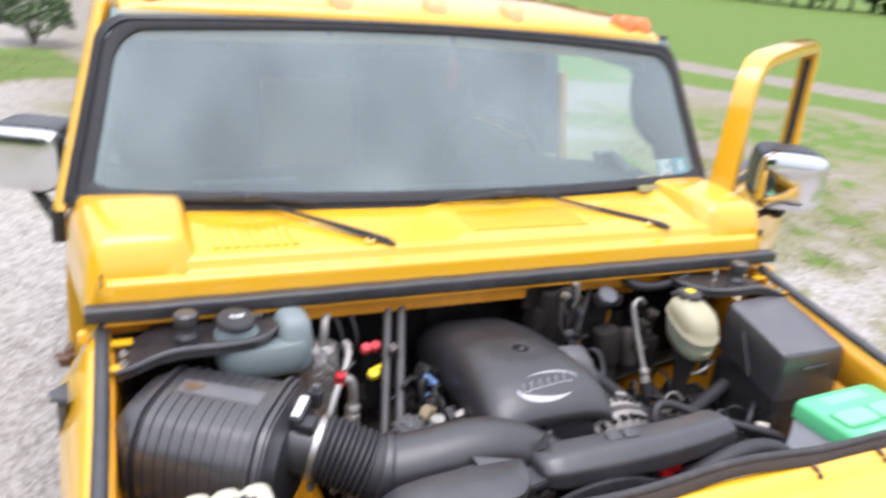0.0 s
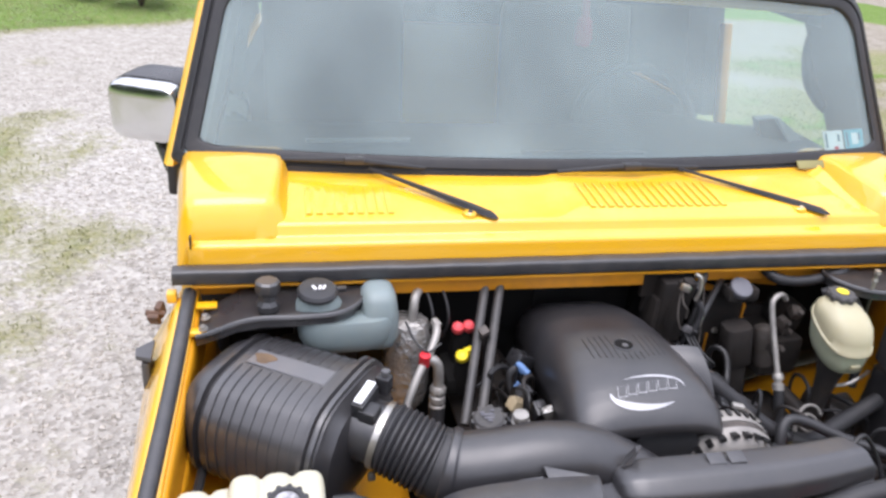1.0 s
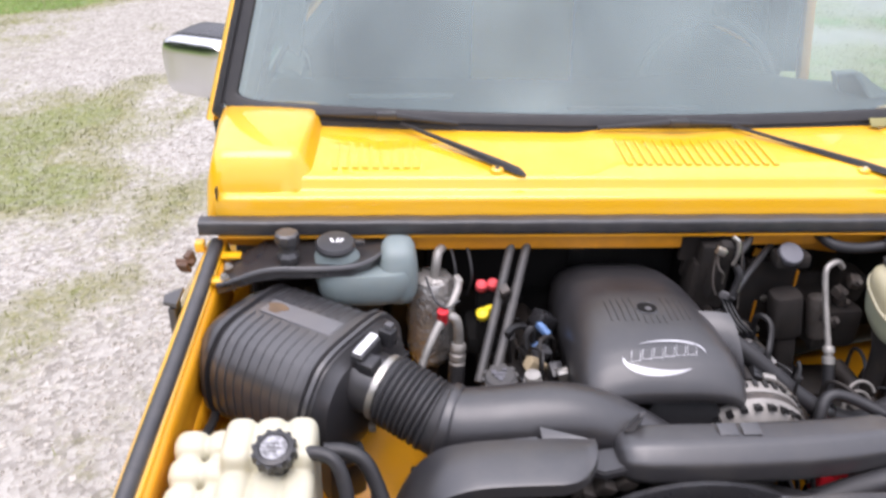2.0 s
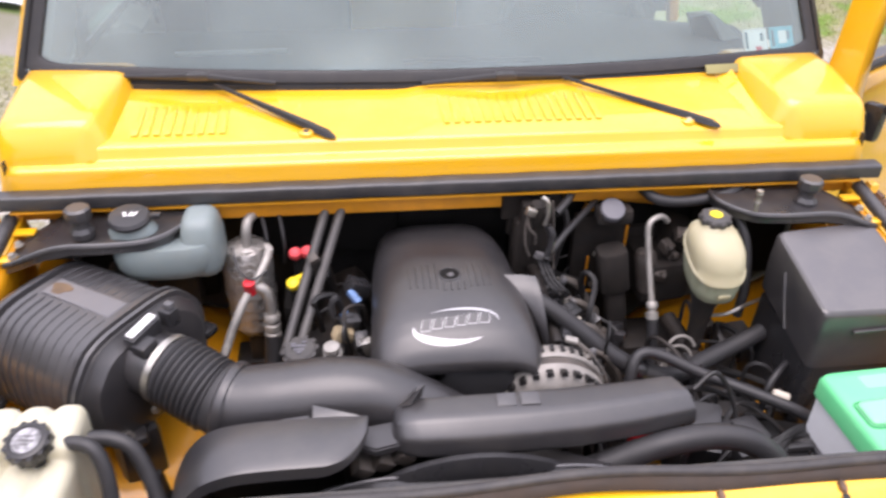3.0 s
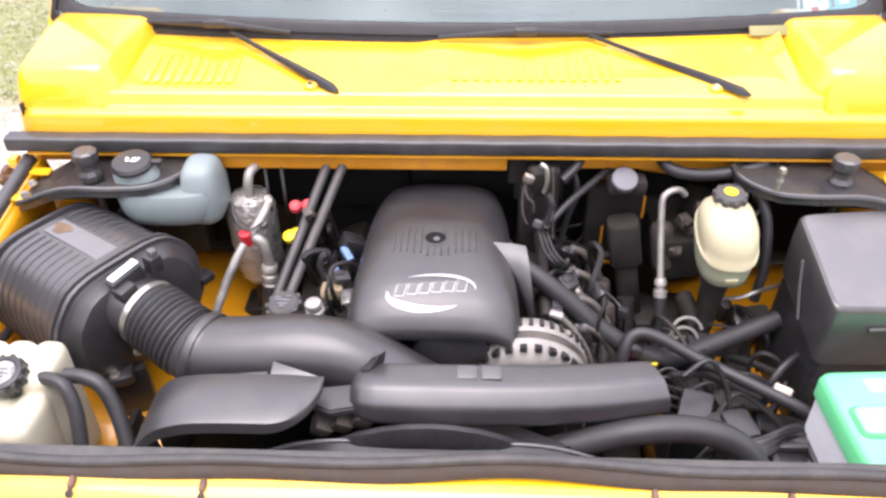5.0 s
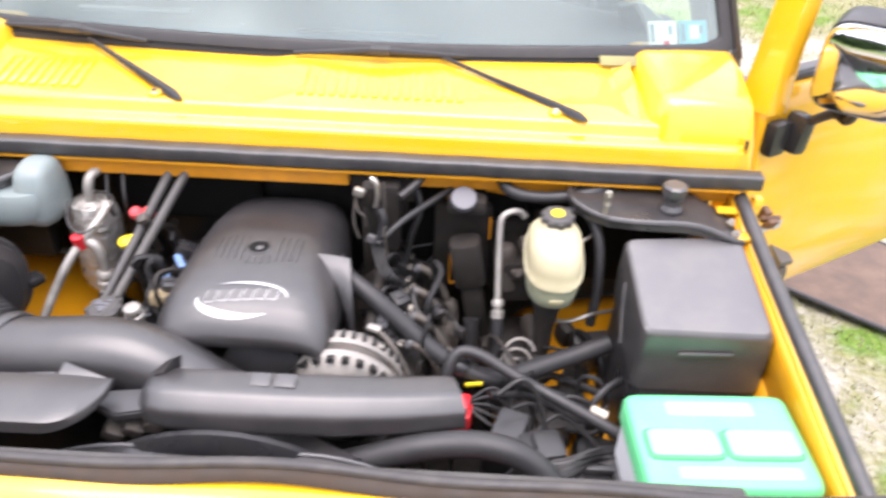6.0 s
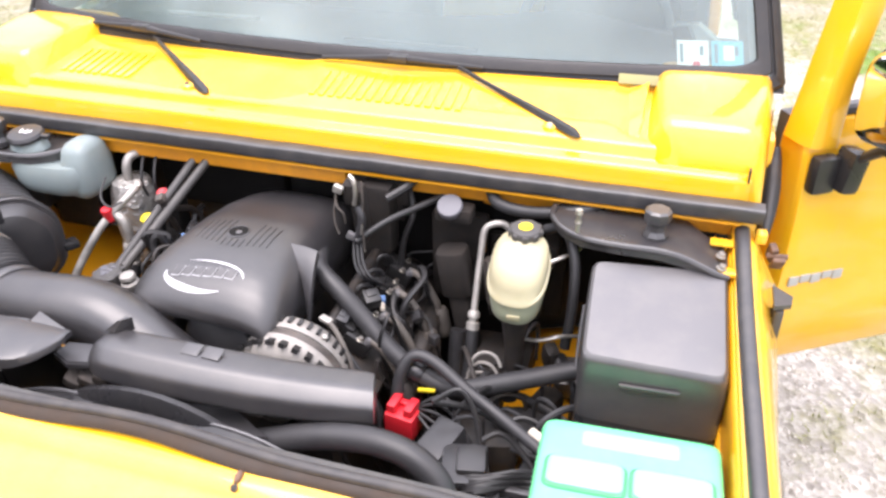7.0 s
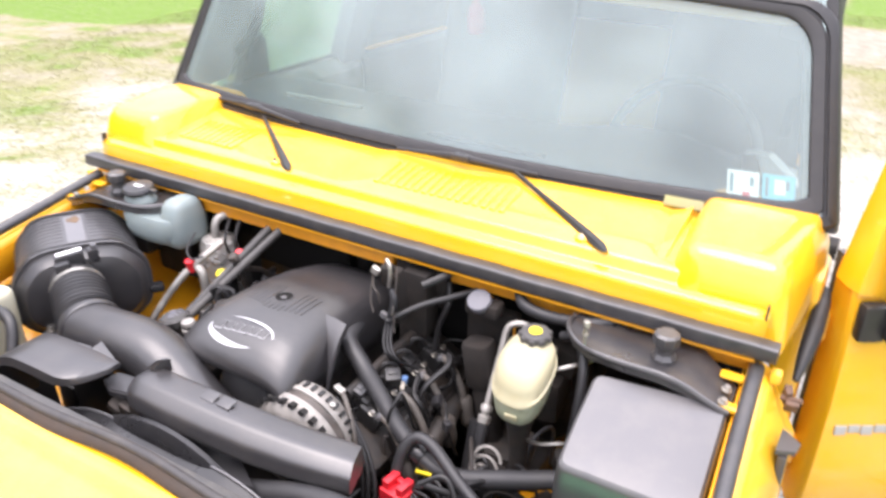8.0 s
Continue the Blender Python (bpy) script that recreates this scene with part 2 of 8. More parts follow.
STICKER_DARK = material("dark_teal_print", (0.10, 0.17, 0.2), 0.5, var=0.1, bump=0.0)
STICKER_BLUE = material("cyan_print", (0.12, 0.5, 0.62), 0.5, var=0.05, bump=0.0)
PLATE = material("dull_brass_plate", (0.26, 0.24, 0.09), 0.6, 0.0, var=0.15, bump=0.05)
TYRE = material("tyre_rubber", (0.02, 0.02, 0.021), 0.75, var=0.2, scale=10, fine=200, bump=0.3)
ORNAMENT = material("dark_red_cloth", (0.34, 0.03, 0.06), 0.8, var=0.2, fine=600, bump=0.3)
RADIATOR = material("radiator_core", (0.09, 0.09, 0.09), 0.5, 0.6, var=0.2, fine=300, bump=0.4, dust=0.2)
# pale film: dust, and colour standing in for the sky's hazy reflection
WINDSCREEN = glass("windscreen_glass", (0.70, 0.86, 0.83), 0.27, (0.5, 0.63, 0.63), 1.95, (0.92, 1.0, 0.98))
DOOR_GLASS = glass("door_glass", (0.46, 0.60, 0.52), 0.02, ior=1.12)
DARK_GLASS = glass("tinted_glass", (0.02, 0.025, 0.024), 0.02)
LEDGE = material("grey_satin_plastic", (0.2, 0.22, 0.22), 0.3, var=0.1, fine=500, bump=0.05)
PILLAR = material("grey_pillar_trim", (0.12, 0.135, 0.13), 0.6, var=0.1, fine=500, bump=0.1)
STONE = material("limestone", (0.44, 0.41, 0.365), 0.85, var=0.3, scale=40, fine=300, bump=0.3)
LEAF = material("dark_leaves", (0.05, 0.09, 0.025), 0.6, var=0.5, scale=3, fine=60, bump=0.1)
BARK = material("bark", (0.1, 0.075, 0.055), 0.9, var=0.3, scale=10, fine=80, bump=0.5)
BLADE = material("grass_blades", (0.26, 0.265, 0.11), 0.65, var=0.45, scale=1.5, fine=20, bump=0.0)


# ---- mesh helpers ----
def link_mesh(name, bm, mat, sharp=38):
    bmesh.ops.recalc_face_normals(bm, faces=bm.faces)
    me = bpy.data.meshes.new(name)
    bm.to_mesh(me)
    bm.free()
    me.materials.append(mat)
    me.polygons.foreach_set("use_smooth", [True] * len(me.polygons))
    me.set_sharp_from_angle(angle=radians(sharp))
    return new(name, me)


def part(name, bm, mat, parent, label="", sharp=38):
    """Links a bmesh as one mesh object under a thing or a part."""
    ob = link_mesh(name, bm, mat, sharp)
    ob.parent = parent
    if parent is not None:
        ob.matrix_parent_inverse = parent.matrix_world.inverted()
    if label:
        ob["label"] = label
    return ob


def thing(name, place, label, category, group="", kind=""):
    ob = new(name)
    ob.empty_display_size = 0.05
    ob.location = place
    ob.matrix_world = Matrix.Translation(place)
    return tagged(ob, label, category, group, kind)


def box(bm, center, size, bevel=0.004, turn=(0, 0, 0), seg=2):
    """A box with rounded edges; turn in degrees."""
    made = bmesh.ops.create_cube(bm, size=1.0, matrix=Matrix.Translation(center) @ pose(0, 0, 0, *turn) @ Matrix.Diagonal((*size, 1)))
    if bevel:
        edges = {e for v in made["verts"] for e in v.link_edges}
        bmesh.ops.bevel(bm, geom=list(edges), offset=min(bevel, min(size) * 0.49), segments=seg, affect="EDGES", profile=0.6)
    return bm


def spline(points, steps=6):
    """A smooth line through the points (Catmull-Rom), as numpy rows; further columns ride along."""
    p = np.array(points, float)
    if len(p) < 3:
        return np.array([p[0] + (p[-1] - p[0]) * k / steps for k in range(steps + 1)])
    q = np.vstack([2 * p[0] - p[1], p, 2 * p[-1] - p[-2]])
    out = []
    for i in range(1, len(q) - 2):
        a, b, c, d = q[i - 1], q[i], q[i + 1], q[i + 2]
        for k in range(steps):
            u = k / steps
            out.append(0.5 * (2 * b + (c - a) * u + (2 * a - 5 * b + 4 * c - d) * u * u + (3 * b - a - 3 * c + d) * u ** 3))
    out.append(p[-1])
    return np.array(out)


def loft(bm, rings, cap=True, closed=True):
    """Skins rings of equal count."""
    rows = [[bm.verts.new(tuple(v)) for v in ring] for ring in rings]
    n = len(rows[0])
    for a, b in zip(rows, rows[1:]):
        for k in range(n if closed else n - 1):
            bm.faces.new((a[k], a[(k + 1) % n], b[(k + 1) % n], b[k]))
    if cap and closed:
        bm.faces.new(rows[0][::-1])
        bm.faces.new(rows[-1])
    return rows


def sweep(bm, points, radius=0.01, n=12, steps=6, ratio=1.0, up=(0, 0, 1), smooth=True, cap=True):
    """A tube along points (x, y, z) or (x, y, z, r)."""
    p = [tuple(q) if len(q) == 4 else (*q, radius) for q in points]
    p = spline(p, steps) if smooth else np.array(p, float)
    rings = []
    tang = np.gradient(p[:, :3], axis=0)
    side = None
    for q, t in zip(p, tang):
        t = Vector(t).normalized()
        if side is None:
            u = Vector(up)
            side = t.cross(u if abs(t.dot(u)) < 0.95 else Vector((1, 0, 0))).normalized()
        side = (side - t * side.dot(t)).normalized()
        top = side.cross(t).normalized()
        rings.append([Vector(q[:3]) + (side * math.cos(a) + top * math.sin(a) * ratio) * q[3] for a in (2 * math.pi * k / n for k in range(n))])
    loft(bm, rings, cap)
    return bm


def frame_of(origin, axis, up=(0, 0, 1)):
    """A matrix whose z runs along axis."""
    z = Vector(axis).normalized()
    u = Vector(up)
    if abs(z.dot(u)) > 0.97:
        u = Vector((0, 1, 0))
    x = u.cross(z).normalized()
    y = z.cross(x)
    m = Matrix((x, y, z)).transposed().to_4x4()
    return Matrix.Translation(origin) @ m


def lathe(bm, profile, m=None, n=24, squash=(1, 1)):
    """Turns (radius, height) rows round the z axis of m."""
    m = m or Matrix()
    rings = [[m @ Vector((max(r, 1e-4) * math.cos(a) * squash[0], max(r, 1e-4) * math.sin(a) * squash[1], h))
              for a in (2 * math.pi * k / n for k in range(n))] for r, h in profile]
    loft(bm, rings, True)
    return bm


def rod(bm, a, b, r, n=12, bevel=0.0):
    """A straight round bar from a to b."""
    a, b = Vector(a), Vector(b)
    h = (b - a).length
    e = bevel
    prof = [(r - e, 0), (r, e), (r, h - e), (r - e, h)] if e else [(r, 0), (r, h)]
    return lathe(bm, prof, frame_of(a, b - a), n)


def oval(cx, cz, hx, hz, power=2.6, n=28):
    """Points of a rounded rectangle."""
    out = []
    for k in range(n):
        a = 2 * math.pi * k / n
        c, s = math.cos(a), math.sin(a)
        out.append((cx + hx * math.copysign(abs(c) ** (2 / power), c), cz + hz * math.copysign(abs(s) ** (2 / power), s)))
    return out


def slab(bm, outline, m, thick, bevel=0.0):
    """A flat plate from a 2D outline in the xy plane of m, thick along its z."""
    lower = [bm.verts.new(m @ Vector((x, y, 0))) for x, y in outline]
    upper = [bm.verts.new(m @ Vector((x, y, thick))) for x, y in outline]
    n = len(outline)
    bm.faces.new(lower[::-1])
    top = bm.faces.new(upper)
    for k in range(n):
        bm.faces.new((lower[k], lower[(k + 1) % n], upper[(k + 1) % n], upper[k]))
    if bevel:
        bmesh.ops.bevel(bm, geom=list(top.edges), offset=bevel, segments=2, affect="EDGES")
    return bm


def round_poly(corners, reach=0.3, n=5):
    """A closed polygon with each corner rounded over a share of its two sides."""
    out = []
    for k, (x, z) in enumerate(corners):
        (px, pz), (qx, qz) = corners[k - 1], corners[(k + 1) % len(corners)]
        for j in range(n):
            u = j / (n - 1)
            a, b = reach * (1 - u) ** 2, reach * u ** 2
            out.append((x + a * (px - x) + b * (qx - x), z + a * (pz - z) + b * (qz - z)))
    return out


def bolt(bm, place, axis, r, h, washer=1.4):
    """A hexagon head on a washer."""
    m = frame_of(place, axis)
    lathe(bm, [(r * washer, 0), (r * washer, h * 0.2)], m, 16)
    lathe(bm, [(r, h * 0.2), (r, h * 0.85), (r * 0.85, h)], m, 6)
    return bm


# ---- ground ----
def smooth01(v, a, b):
    u = np.clip((v - a) / (b - a), 0, 1)
    return u * u * (3 - 2 * u)


def wavy(x, y, s, seed):
    """Cheap smooth noise for arrays, about -1 to 1."""
    r = np.random.RandomState(seed)
    out, amp = np.zeros_like(x), 1.0
    for o in range(4):
        for _ in range(4):
            a, ph = r.uniform(0, 2 * math.pi), r.uniform(0, 6.28)
            k = s * 2 ** o * r.uniform(0.7, 1.3)
            out += amp * 0.35 * np.sin(k * (x * math.cos(a) + y * math.sin(a)) + ph)
        amp *= 0.62
    return out


def grass_cover(x, y):
    """How grassy the ground is, 0 gravel to 1 lawn."""
    n = wavy(x, y, 0.9, 3)
    m = wavy(x, y, 3.2, 5)
    lawn_back = smooth01(y + 0.25 * n - 0.55 * (x + 3.3), 7.5, 8.1) * (1 - smooth01(y + 0.5 * n, 11.6, 12.2)) * (1 - smooth01(x + 0.3 * n, -0.9, -0.2))
    patch_left = smooth01(0.62 * n + 0.45 * m + 1.4 - np.hypot((x + 3.15) / 1.3, (y - 4.0) / 1.6), 0.05, 1.0) * 0.85
    patch_far_left = smooth01(0.7 * n + 0.4 * m + 1.3 - np.hypot((x + 6.0) / 2.3, (y - 2.6) / 1.6), 0.0, 1.1) * 0.85
    lawn_west = smooth01(-x + 0.6 * n, 9.2, 10.2)
    d = x * 0.86 + y * 0.5 + 0.3 * n
    verge = smooth01(d, 13.4, 13.8) * (1 - smooth01(d, 15.9, 16.2))
    field = smooth01(d, 17.6, 18.0)
    near_right = smooth01(0.55 * n + 0.5 * m + 1.15 - np.hypot((x - 3.6) / 2.2, (y - 3.4) / 3.0), 0.0, 1.1) * 0.8
    by_door = smooth01(0.5 * n + 0.4 * m + 1.3 - np.hypot((x - 4.9) / 3.0, (y - 5.8) / 2.5), -0.2, 0.6) * 0.80
    behind = smooth01(0.8 * n + 0.4 * m + 0.45, -0.5, 0.8) * 0.85 * smooth01(y, 3.6, 5.0) * smooth01(x, -1.6, -0.6) * (1 - smooth01(y, 8.2, 9.2))
    lawn_mid = smooth01(y + 0.25 * n, 10.3, 10.8) * (1 - smooth01(y + 0.4 * n, 13.2, 13.8)) * smooth01(x, -0.8, 0.0) * (1 - smooth01(x, 8.6, 9.4))
    tufts = smooth01(0.45 * n + 0.5 * m + 0.55 * wavy(x, y, 9.0, 17), 0.3, 1.7) * 0.5
    w = 0.45 * n + 0.5 * m + 0.6 * wavy(x, y, 8.0, 23)
    sparse = smooth01(w, -1.25, 1.1) * np.maximum(0.95 * smooth01(-x, 3.0, 4.4), 1.12 * smooth01(x, 0.9, 1.6) * (1 - smooth01(y, 7.5, 9.0)))
    out = np.maximum.reduce([sparse, by_door, lawn_mid, lawn_back, patch_left, patch_far_left, lawn_west, verge, field, near_right, behind, tufts])
    drive = smooth01(np.hypot(x / 1.0, (y - 0.5) / 4.2), 0.9, 1.3)
    return np.clip(out * np.maximum(drive, 0.15), 0, 1)


def graded(lim, fine, step):
    """Coordinates that are dense near 0 and reach out to lim."""
    a = list(np.arange(0, fine, step))
    d, v = step, fine
    while v < lim:
        a.append(v)
        d *= 1.22
        v += d
    a.append(lim)
    a = np.array(a)
    return np.concatenate([-a[:0:-1], a])


gx, gy = graded(900, 14, 0.1), graded(900, 14, 0.1)
GX, GY = np.meshgrid(gx, gy)
GZ = 0.012 * wavy(GX, GY, 2.5, 11) * (np.hypot(GX, GY) < 30)
cover = grass_cover(GX, GY)
GZ = GZ + 0.015 * cover * (np.hypot(GX, GY) < 60)
nx, ny = len(gx), len(gy)
gme = bpy.data.meshes.new("ground")
idx = np.arange(nx * ny).reshape(ny, nx)
quads = np.stack([idx[:-1, :-1], idx[:-1, 1:], idx[1:, 1:], idx[1:, :-1]], -1).reshape(-1, 4)
gme.from_pydata(np.stack([GX.ravel(), GY.ravel(), GZ.ravel()], 1).tolist(), [], quads.tolist())
attr = gme.attributes.new("cover", "FLOAT", "POINT")
attr.data.foreach_set("value", cover.ravel())
# far gravel coloured darker and tan to offset its overexposed brightness
worn = gme.attributes.new("worn", "FLOAT", "POINT")
worn.data.foreach_set("value", (smooth01(np.hypot(GX, GY) + 0.5 * wavy(GX, GY, 0.8, 31), 4.2, 7.0) * 0.85 * (1 - 0.7 * smooth01(GX, -5.5, -4.2) * (1 - smooth01(GX, -1.6, -0.6)))).ravel())
gme.polygons.foreach_set("use_smooth", [True] * len(gme.polygons))

gm = bpy.data.materials.new("gravel_and_grass")
gm.use_nodes = True
gt = gm.node_tree
gb = gt.nodes["Principled BSDF"]
g_tc = gt.nodes.new("ShaderNodeTexCoord")


def tex(tree, coord, kind, scale, detail=4, rough=0.55):
    n = tree.nodes.new(kind)
    n.inputs["Scale"].default_value = scale
    if kind == "ShaderNodeTexNoise":
        n.inputs["Detail"].default_value, n.inputs["Roughness"].default_value = detail, rough
    tree.links.new(coord, n.inputs["Vector"])
    return n


def ramp(tree, value, stops):
    r = tree.nodes.new("ShaderNodeValToRGB")
    while len(r.color_ramp.elements) < len(stops):
        r.color_ramp.elements.new(0.5)
    for e, (p, c) in zip(r.color_ramp.elements, stops):
        e.position, e.color = p, (*c, 1)
    tree.links.new(value, r.inputs[0])
    return r.outputs[0]


g_st = tex(gt, g_tc.outputs["Object"], "ShaderNodeTexVoronoi", 42)
g_st2 = tex(gt, g_tc.outputs["Object"], "ShaderNodeTexVoronoi", 95)
g_big = tex(gt, g_tc.outputs["Object"], "ShaderNodeTexNoise", 0.55, 6)
g_mid = tex(gt, g_tc.outputs["Object"], "ShaderNodeTexNoise", 7.0, 8, 0.7)
g_gr = tex(gt, g_tc.outputs["Object"], "ShaderNodeTexNoise", 38, 5, 0.7)
c_stone = ramp(gt, g_st.outputs["Color"], [(0.0, (0.15, 0.139, 0.122)), (0.45, (0.37, 0.352, 0.32)), (1.0, (0.56, 0.54, 0.50))])
c_sand = ramp(gt, g_mid.outputs["Fac"], [(0.32, (0.2, 0.172, 0.135)), (0.66, (0.46, 0.435, 0.395))])
c_grass = ramp(gt, g_gr.outputs["Fac"], [(0.25, (0.12, 0.125, 0.05)), (0.5, (0.22, 0.215, 0.10)), (0.75, (0.35, 0.32, 0.19))])
g_mix1 = gt.nodes.new("ShaderNodeMixRGB")
g_mix1.inputs[0].default_value = 0.33
gt.links.new(c_stone, g_mix1.inputs[1])
gt.links.new(c_sand, g_mix1.inputs[2])
g_at = gt.nodes.new("ShaderNodeAttribute")
g_at.attribute_name = "cover"
g_add = gt.nodes.new("ShaderNodeMath")
g_add.operation = "MULTIPLY_ADD"
g_add.inputs[1].default_value, g_add.inputs[2].default_value = 2.2, -1.1
g_blot = tex(gt, g_tc.outputs["Object"], "ShaderNodeTexNoise", 13, 8, 0.75)
gt.links.new(g_blot.outputs["Fac"], g_add.inputs[0])
g_sum = gt.nodes.new("ShaderNodeMath")
gt.links.new(g_add.outputs[0], g_sum.inputs[0])
gt.links.new(g_at.outputs["Fac"], g_sum.inputs[1])
g_edge = gt.nodes.new("ShaderNodeMapRange")
g_edge.inputs["From Min"].default_value, g_edge.inputs["From Max"].default_value = 0.16, 1.0
gt.links.new(g_sum.outputs[0], g_edge.inputs["Value"])
g_mix2 = gt.nodes.new("ShaderNodeMixRGB")
gt.links.new(g_edge.outputs[0], g_mix2.inputs[0])
g_far = gt.nodes.new("ShaderNodeAttribute")
g_far.attribute_name = "worn"
c_far = ramp(gt, g_mid.outputs["Fac"], [(0.3, (0.165, 0.14, 0.10)), (0.55, (0.27, 0.24, 0.19)), (0.75, (0.36, 0.335, 0.285))])
g_mix4 = gt.nodes.new("ShaderNodeMixRGB")
gt.links.new(g_far.outputs["Fac"], g_mix4.inputs[0])
gt.links.new(g_mix1.outputs[0], g_mix4.inputs[1])
gt.links.new(c_far, g_mix4.inputs[2])
gt.links.new(g_mix4.outputs[0], g_mix2.inputs[1])
g_lush = ramp(gt, g_gr.outputs["Fac"], [(0.25, (0.06, 0.11, 0.02)), (0.5, (0.12, 0.2, 0.035)), (0.75, (0.2, 0.28, 0.07))])
g_full = gt.nodes.new("ShaderNodeMapRange")
g_full.inputs["From Min"].default_value, g_full.inputs["From Max"].default_value = 0.8, 0.97
gt.links.new(g_at.outputs["Fac"], g_full.inputs["Value"])
g_mix3 = gt.nodes.new("ShaderNodeMixRGB")
gt.links.new(g_full.outputs[0], g_mix3.inputs[0])
gt.links.new(c_grass, g_mix3.inputs[1])
gt.links.new(g_lush, g_mix3.inputs[2])
gt.links.new(g_mix3.outputs[0], g_mix2.inputs[2])
gt.links.new(g_mix2.outputs[0], gb.inputs["Base Color"])
gb.inputs["Roughness"].default_value = 0.95
gb.inputs["Specular IOR Level"].default_value = 0.2
g_bump = gt.nodes.new("ShaderNodeBump")
g_bump.inputs["Strength"].default_value, g_bump.inputs["Distance"].default_value = 0.8, 0.012
gt.links.new(g_st.outputs["Distance"], g_bump.inputs["Height"])
gt.links.new(g_bump.outputs[0], gb.inputs["Normal"])
gme.materials.append(gm)
tagged(new("ground", gme), "pale limestone gravel drive with grass patches and lawn", "ground", kind="structure")


def ground_z(x, y):
    X, Y = np.array([float(x)]), np.array([float(y)])
    return float((0.012 * wavy(X, Y, 2.5, 11) + 0.015 * grass_cover(X, Y))[0])


# ---- car body ----
car = thing("off_road_car", (0, 1.2, 0), "bright yellow boxy off-road car with an open engine bay, on gravel", "car")
SEAL_Z = 1.297


def side_z(y):
    """Height of the fender's top edge."""
    return 1.254 + 0.195 * max(y, -0.60) + (0.0 if y > -0.62 else 0.03 * min(1.0, (-0.62 - y) / 0.06))


def side_x(y):
    """Distance of the fender's seal from the middle: the bay widens to the front."""
    return 0.786 - 0.066 * max(y, -0.62)


def cowl_rows():
    """The cowl's section, front to back, as y, z."""
    return [(0.026, 1.285), (0.0262, 1.289), (0.0296, 1.334), (0.0302, 1.3385), (0.0325, 1.3422), (0.0365, 1.3440), (0.0500, 1.3465), (0.0530, 1.3480), (0.0548, 1.3510), (0.0590, 1.3625), (0.0608, 1.3662), (0.064, 1.3692), (0.069, 1.3708), (0.088, 1.373),
            (0.14, 1.380), (0.19, 1.386), (0.24, 1.392), (0.30, 1.396), (0.32, 1.38), (0.32, 1.30)]


def cowl_lift(x):
    """The middle of the cowl stands a little higher."""
    return 0.007 * float(smooth01(np.array(x), -0.095, -0.03)) * (1 - float(smooth01(np.array(x), 0.54, 0.6)))


def cowl_top(x, y):
    rows = cowl_rows()[:18]
    return float(np.interp(y, [r[0] for r in rows], [r[1] for r in rows])) + cowl_lift(x)


bm = bmesh.new()
rings = []
for x in np.linspace(-0.785, 0.785, 61):
    rings.append([(x, y, z + (cowl_lift(x) if y > 0.08 else 0)) for y, z in cowl_rows()])
loft(bm, rings, cap=False, closed=False)
cowl = part("cowl_panel", bm, YELLOW, car, "glossy yellow cowl panel below the windscreen")
mod = cowl.modifiers.new("thick", "SOLIDIFY")
mod.thickness, mod.offset = 0.004, -1

# louvre slots pressed into the cowl, as fine ridges
bm0 = bmesh.new()
box(bm0, (0, 0, 0), (0.0115, 0.1, 0.0036), 0.0014, seg=2)
slot_mesh = None
for x0, count, wing in ((-0.572, 9, False), (-0.012, 16, True)):
    for k in range(count):
        x = x0 + k * 0.0192
        if slot_mesh is None:
            ob = part("louvre", bm0, YELLOW, cowl)
            slot_mesh = ob.data
        else:
            ob = new("louvre", slot_mesh)
            ob.parent = cowl
        ob.matrix_world = pose(x, 0.140, cowl_top(x, 0.140) + 0.0019, 7, 0, 2 if wing else 0)


def cowl_cap(side):
    """The raised corner block of the cowl, with a slanting ridge over its top."""
    bm = bmesh.new()
    rows = []
    ys = [0.047, 0.0485, 0.052, 0.066, 0.075, 0.084, 0.096, 0.22, 0.330, 0.348, 0.360, 0.366]
    tops = [1.3455, 1.356, 1.370, 1.4035, 1.4125, 1.4165, 1.419, 1.428, 1.424, 1.419, 1.410, 1.38]
    ins = [0.640, 0.636, 0.632, 0.612, 0.606, 0.603, 0.600, 0.590, 0.582, 0.582, 0.584, 0.588]
    for y, zt, xi in zip(ys, tops, ins):
        xo, zb = 0.806 + 0.09 * (y - 0.04), 1.27
        w = xo - xi
        pts = [(xi, 1.345), (xi + 0.003, 1.352), (xi + 0.028, zt - 0.010), (xi + 0.036, zt - 0.0035), (xi + 0.046, zt - 0.0005),
               (xi + 0.45 * w, zt + 0.001), (xi + 0.75 * w, zt), (xo - 0.038, zt - 0.001), (xo - 0.026, zt - 0.004),
               (xo - 0.018, zt - 0.012), (xo - 0.004, zt - 0.06), (xo + 0.004, zb), (xo - 0.03, zb), (xi + 0.02, zb)]
        rows.append([(side * px, y, pz) for px, pz in pts])
    loft(bm, rows)
    return bm


for side in (-1, 1):
    cap = part("cowl_corner", cowl_cap(side), YELLOW, car)
    bm = bmesh.new()
    box(bm, (side * 0.781, 0.036, 1.335), (0.003, 0.012, 0.05), 0)
    part("panel_gap", bm, DARK, cap, "narrow dark panel gap")

# upright rib near the driver's corner of the cowl
bm = bmesh.new()
loft(bm, [[(0.565, 0.08, 1.37), (0.60, 0.08, 1.37), (0.60, 0.26, 1.40), (0.565, 0.26, 1.40)],
          [(0.585, 0.09, 1.376), (0.598, 0.09, 1.378), (0.598, 0.25, 1.412), (0.585, 0.25, 1.406)]])
part("cowl_rib", bm, YELLOW, car)

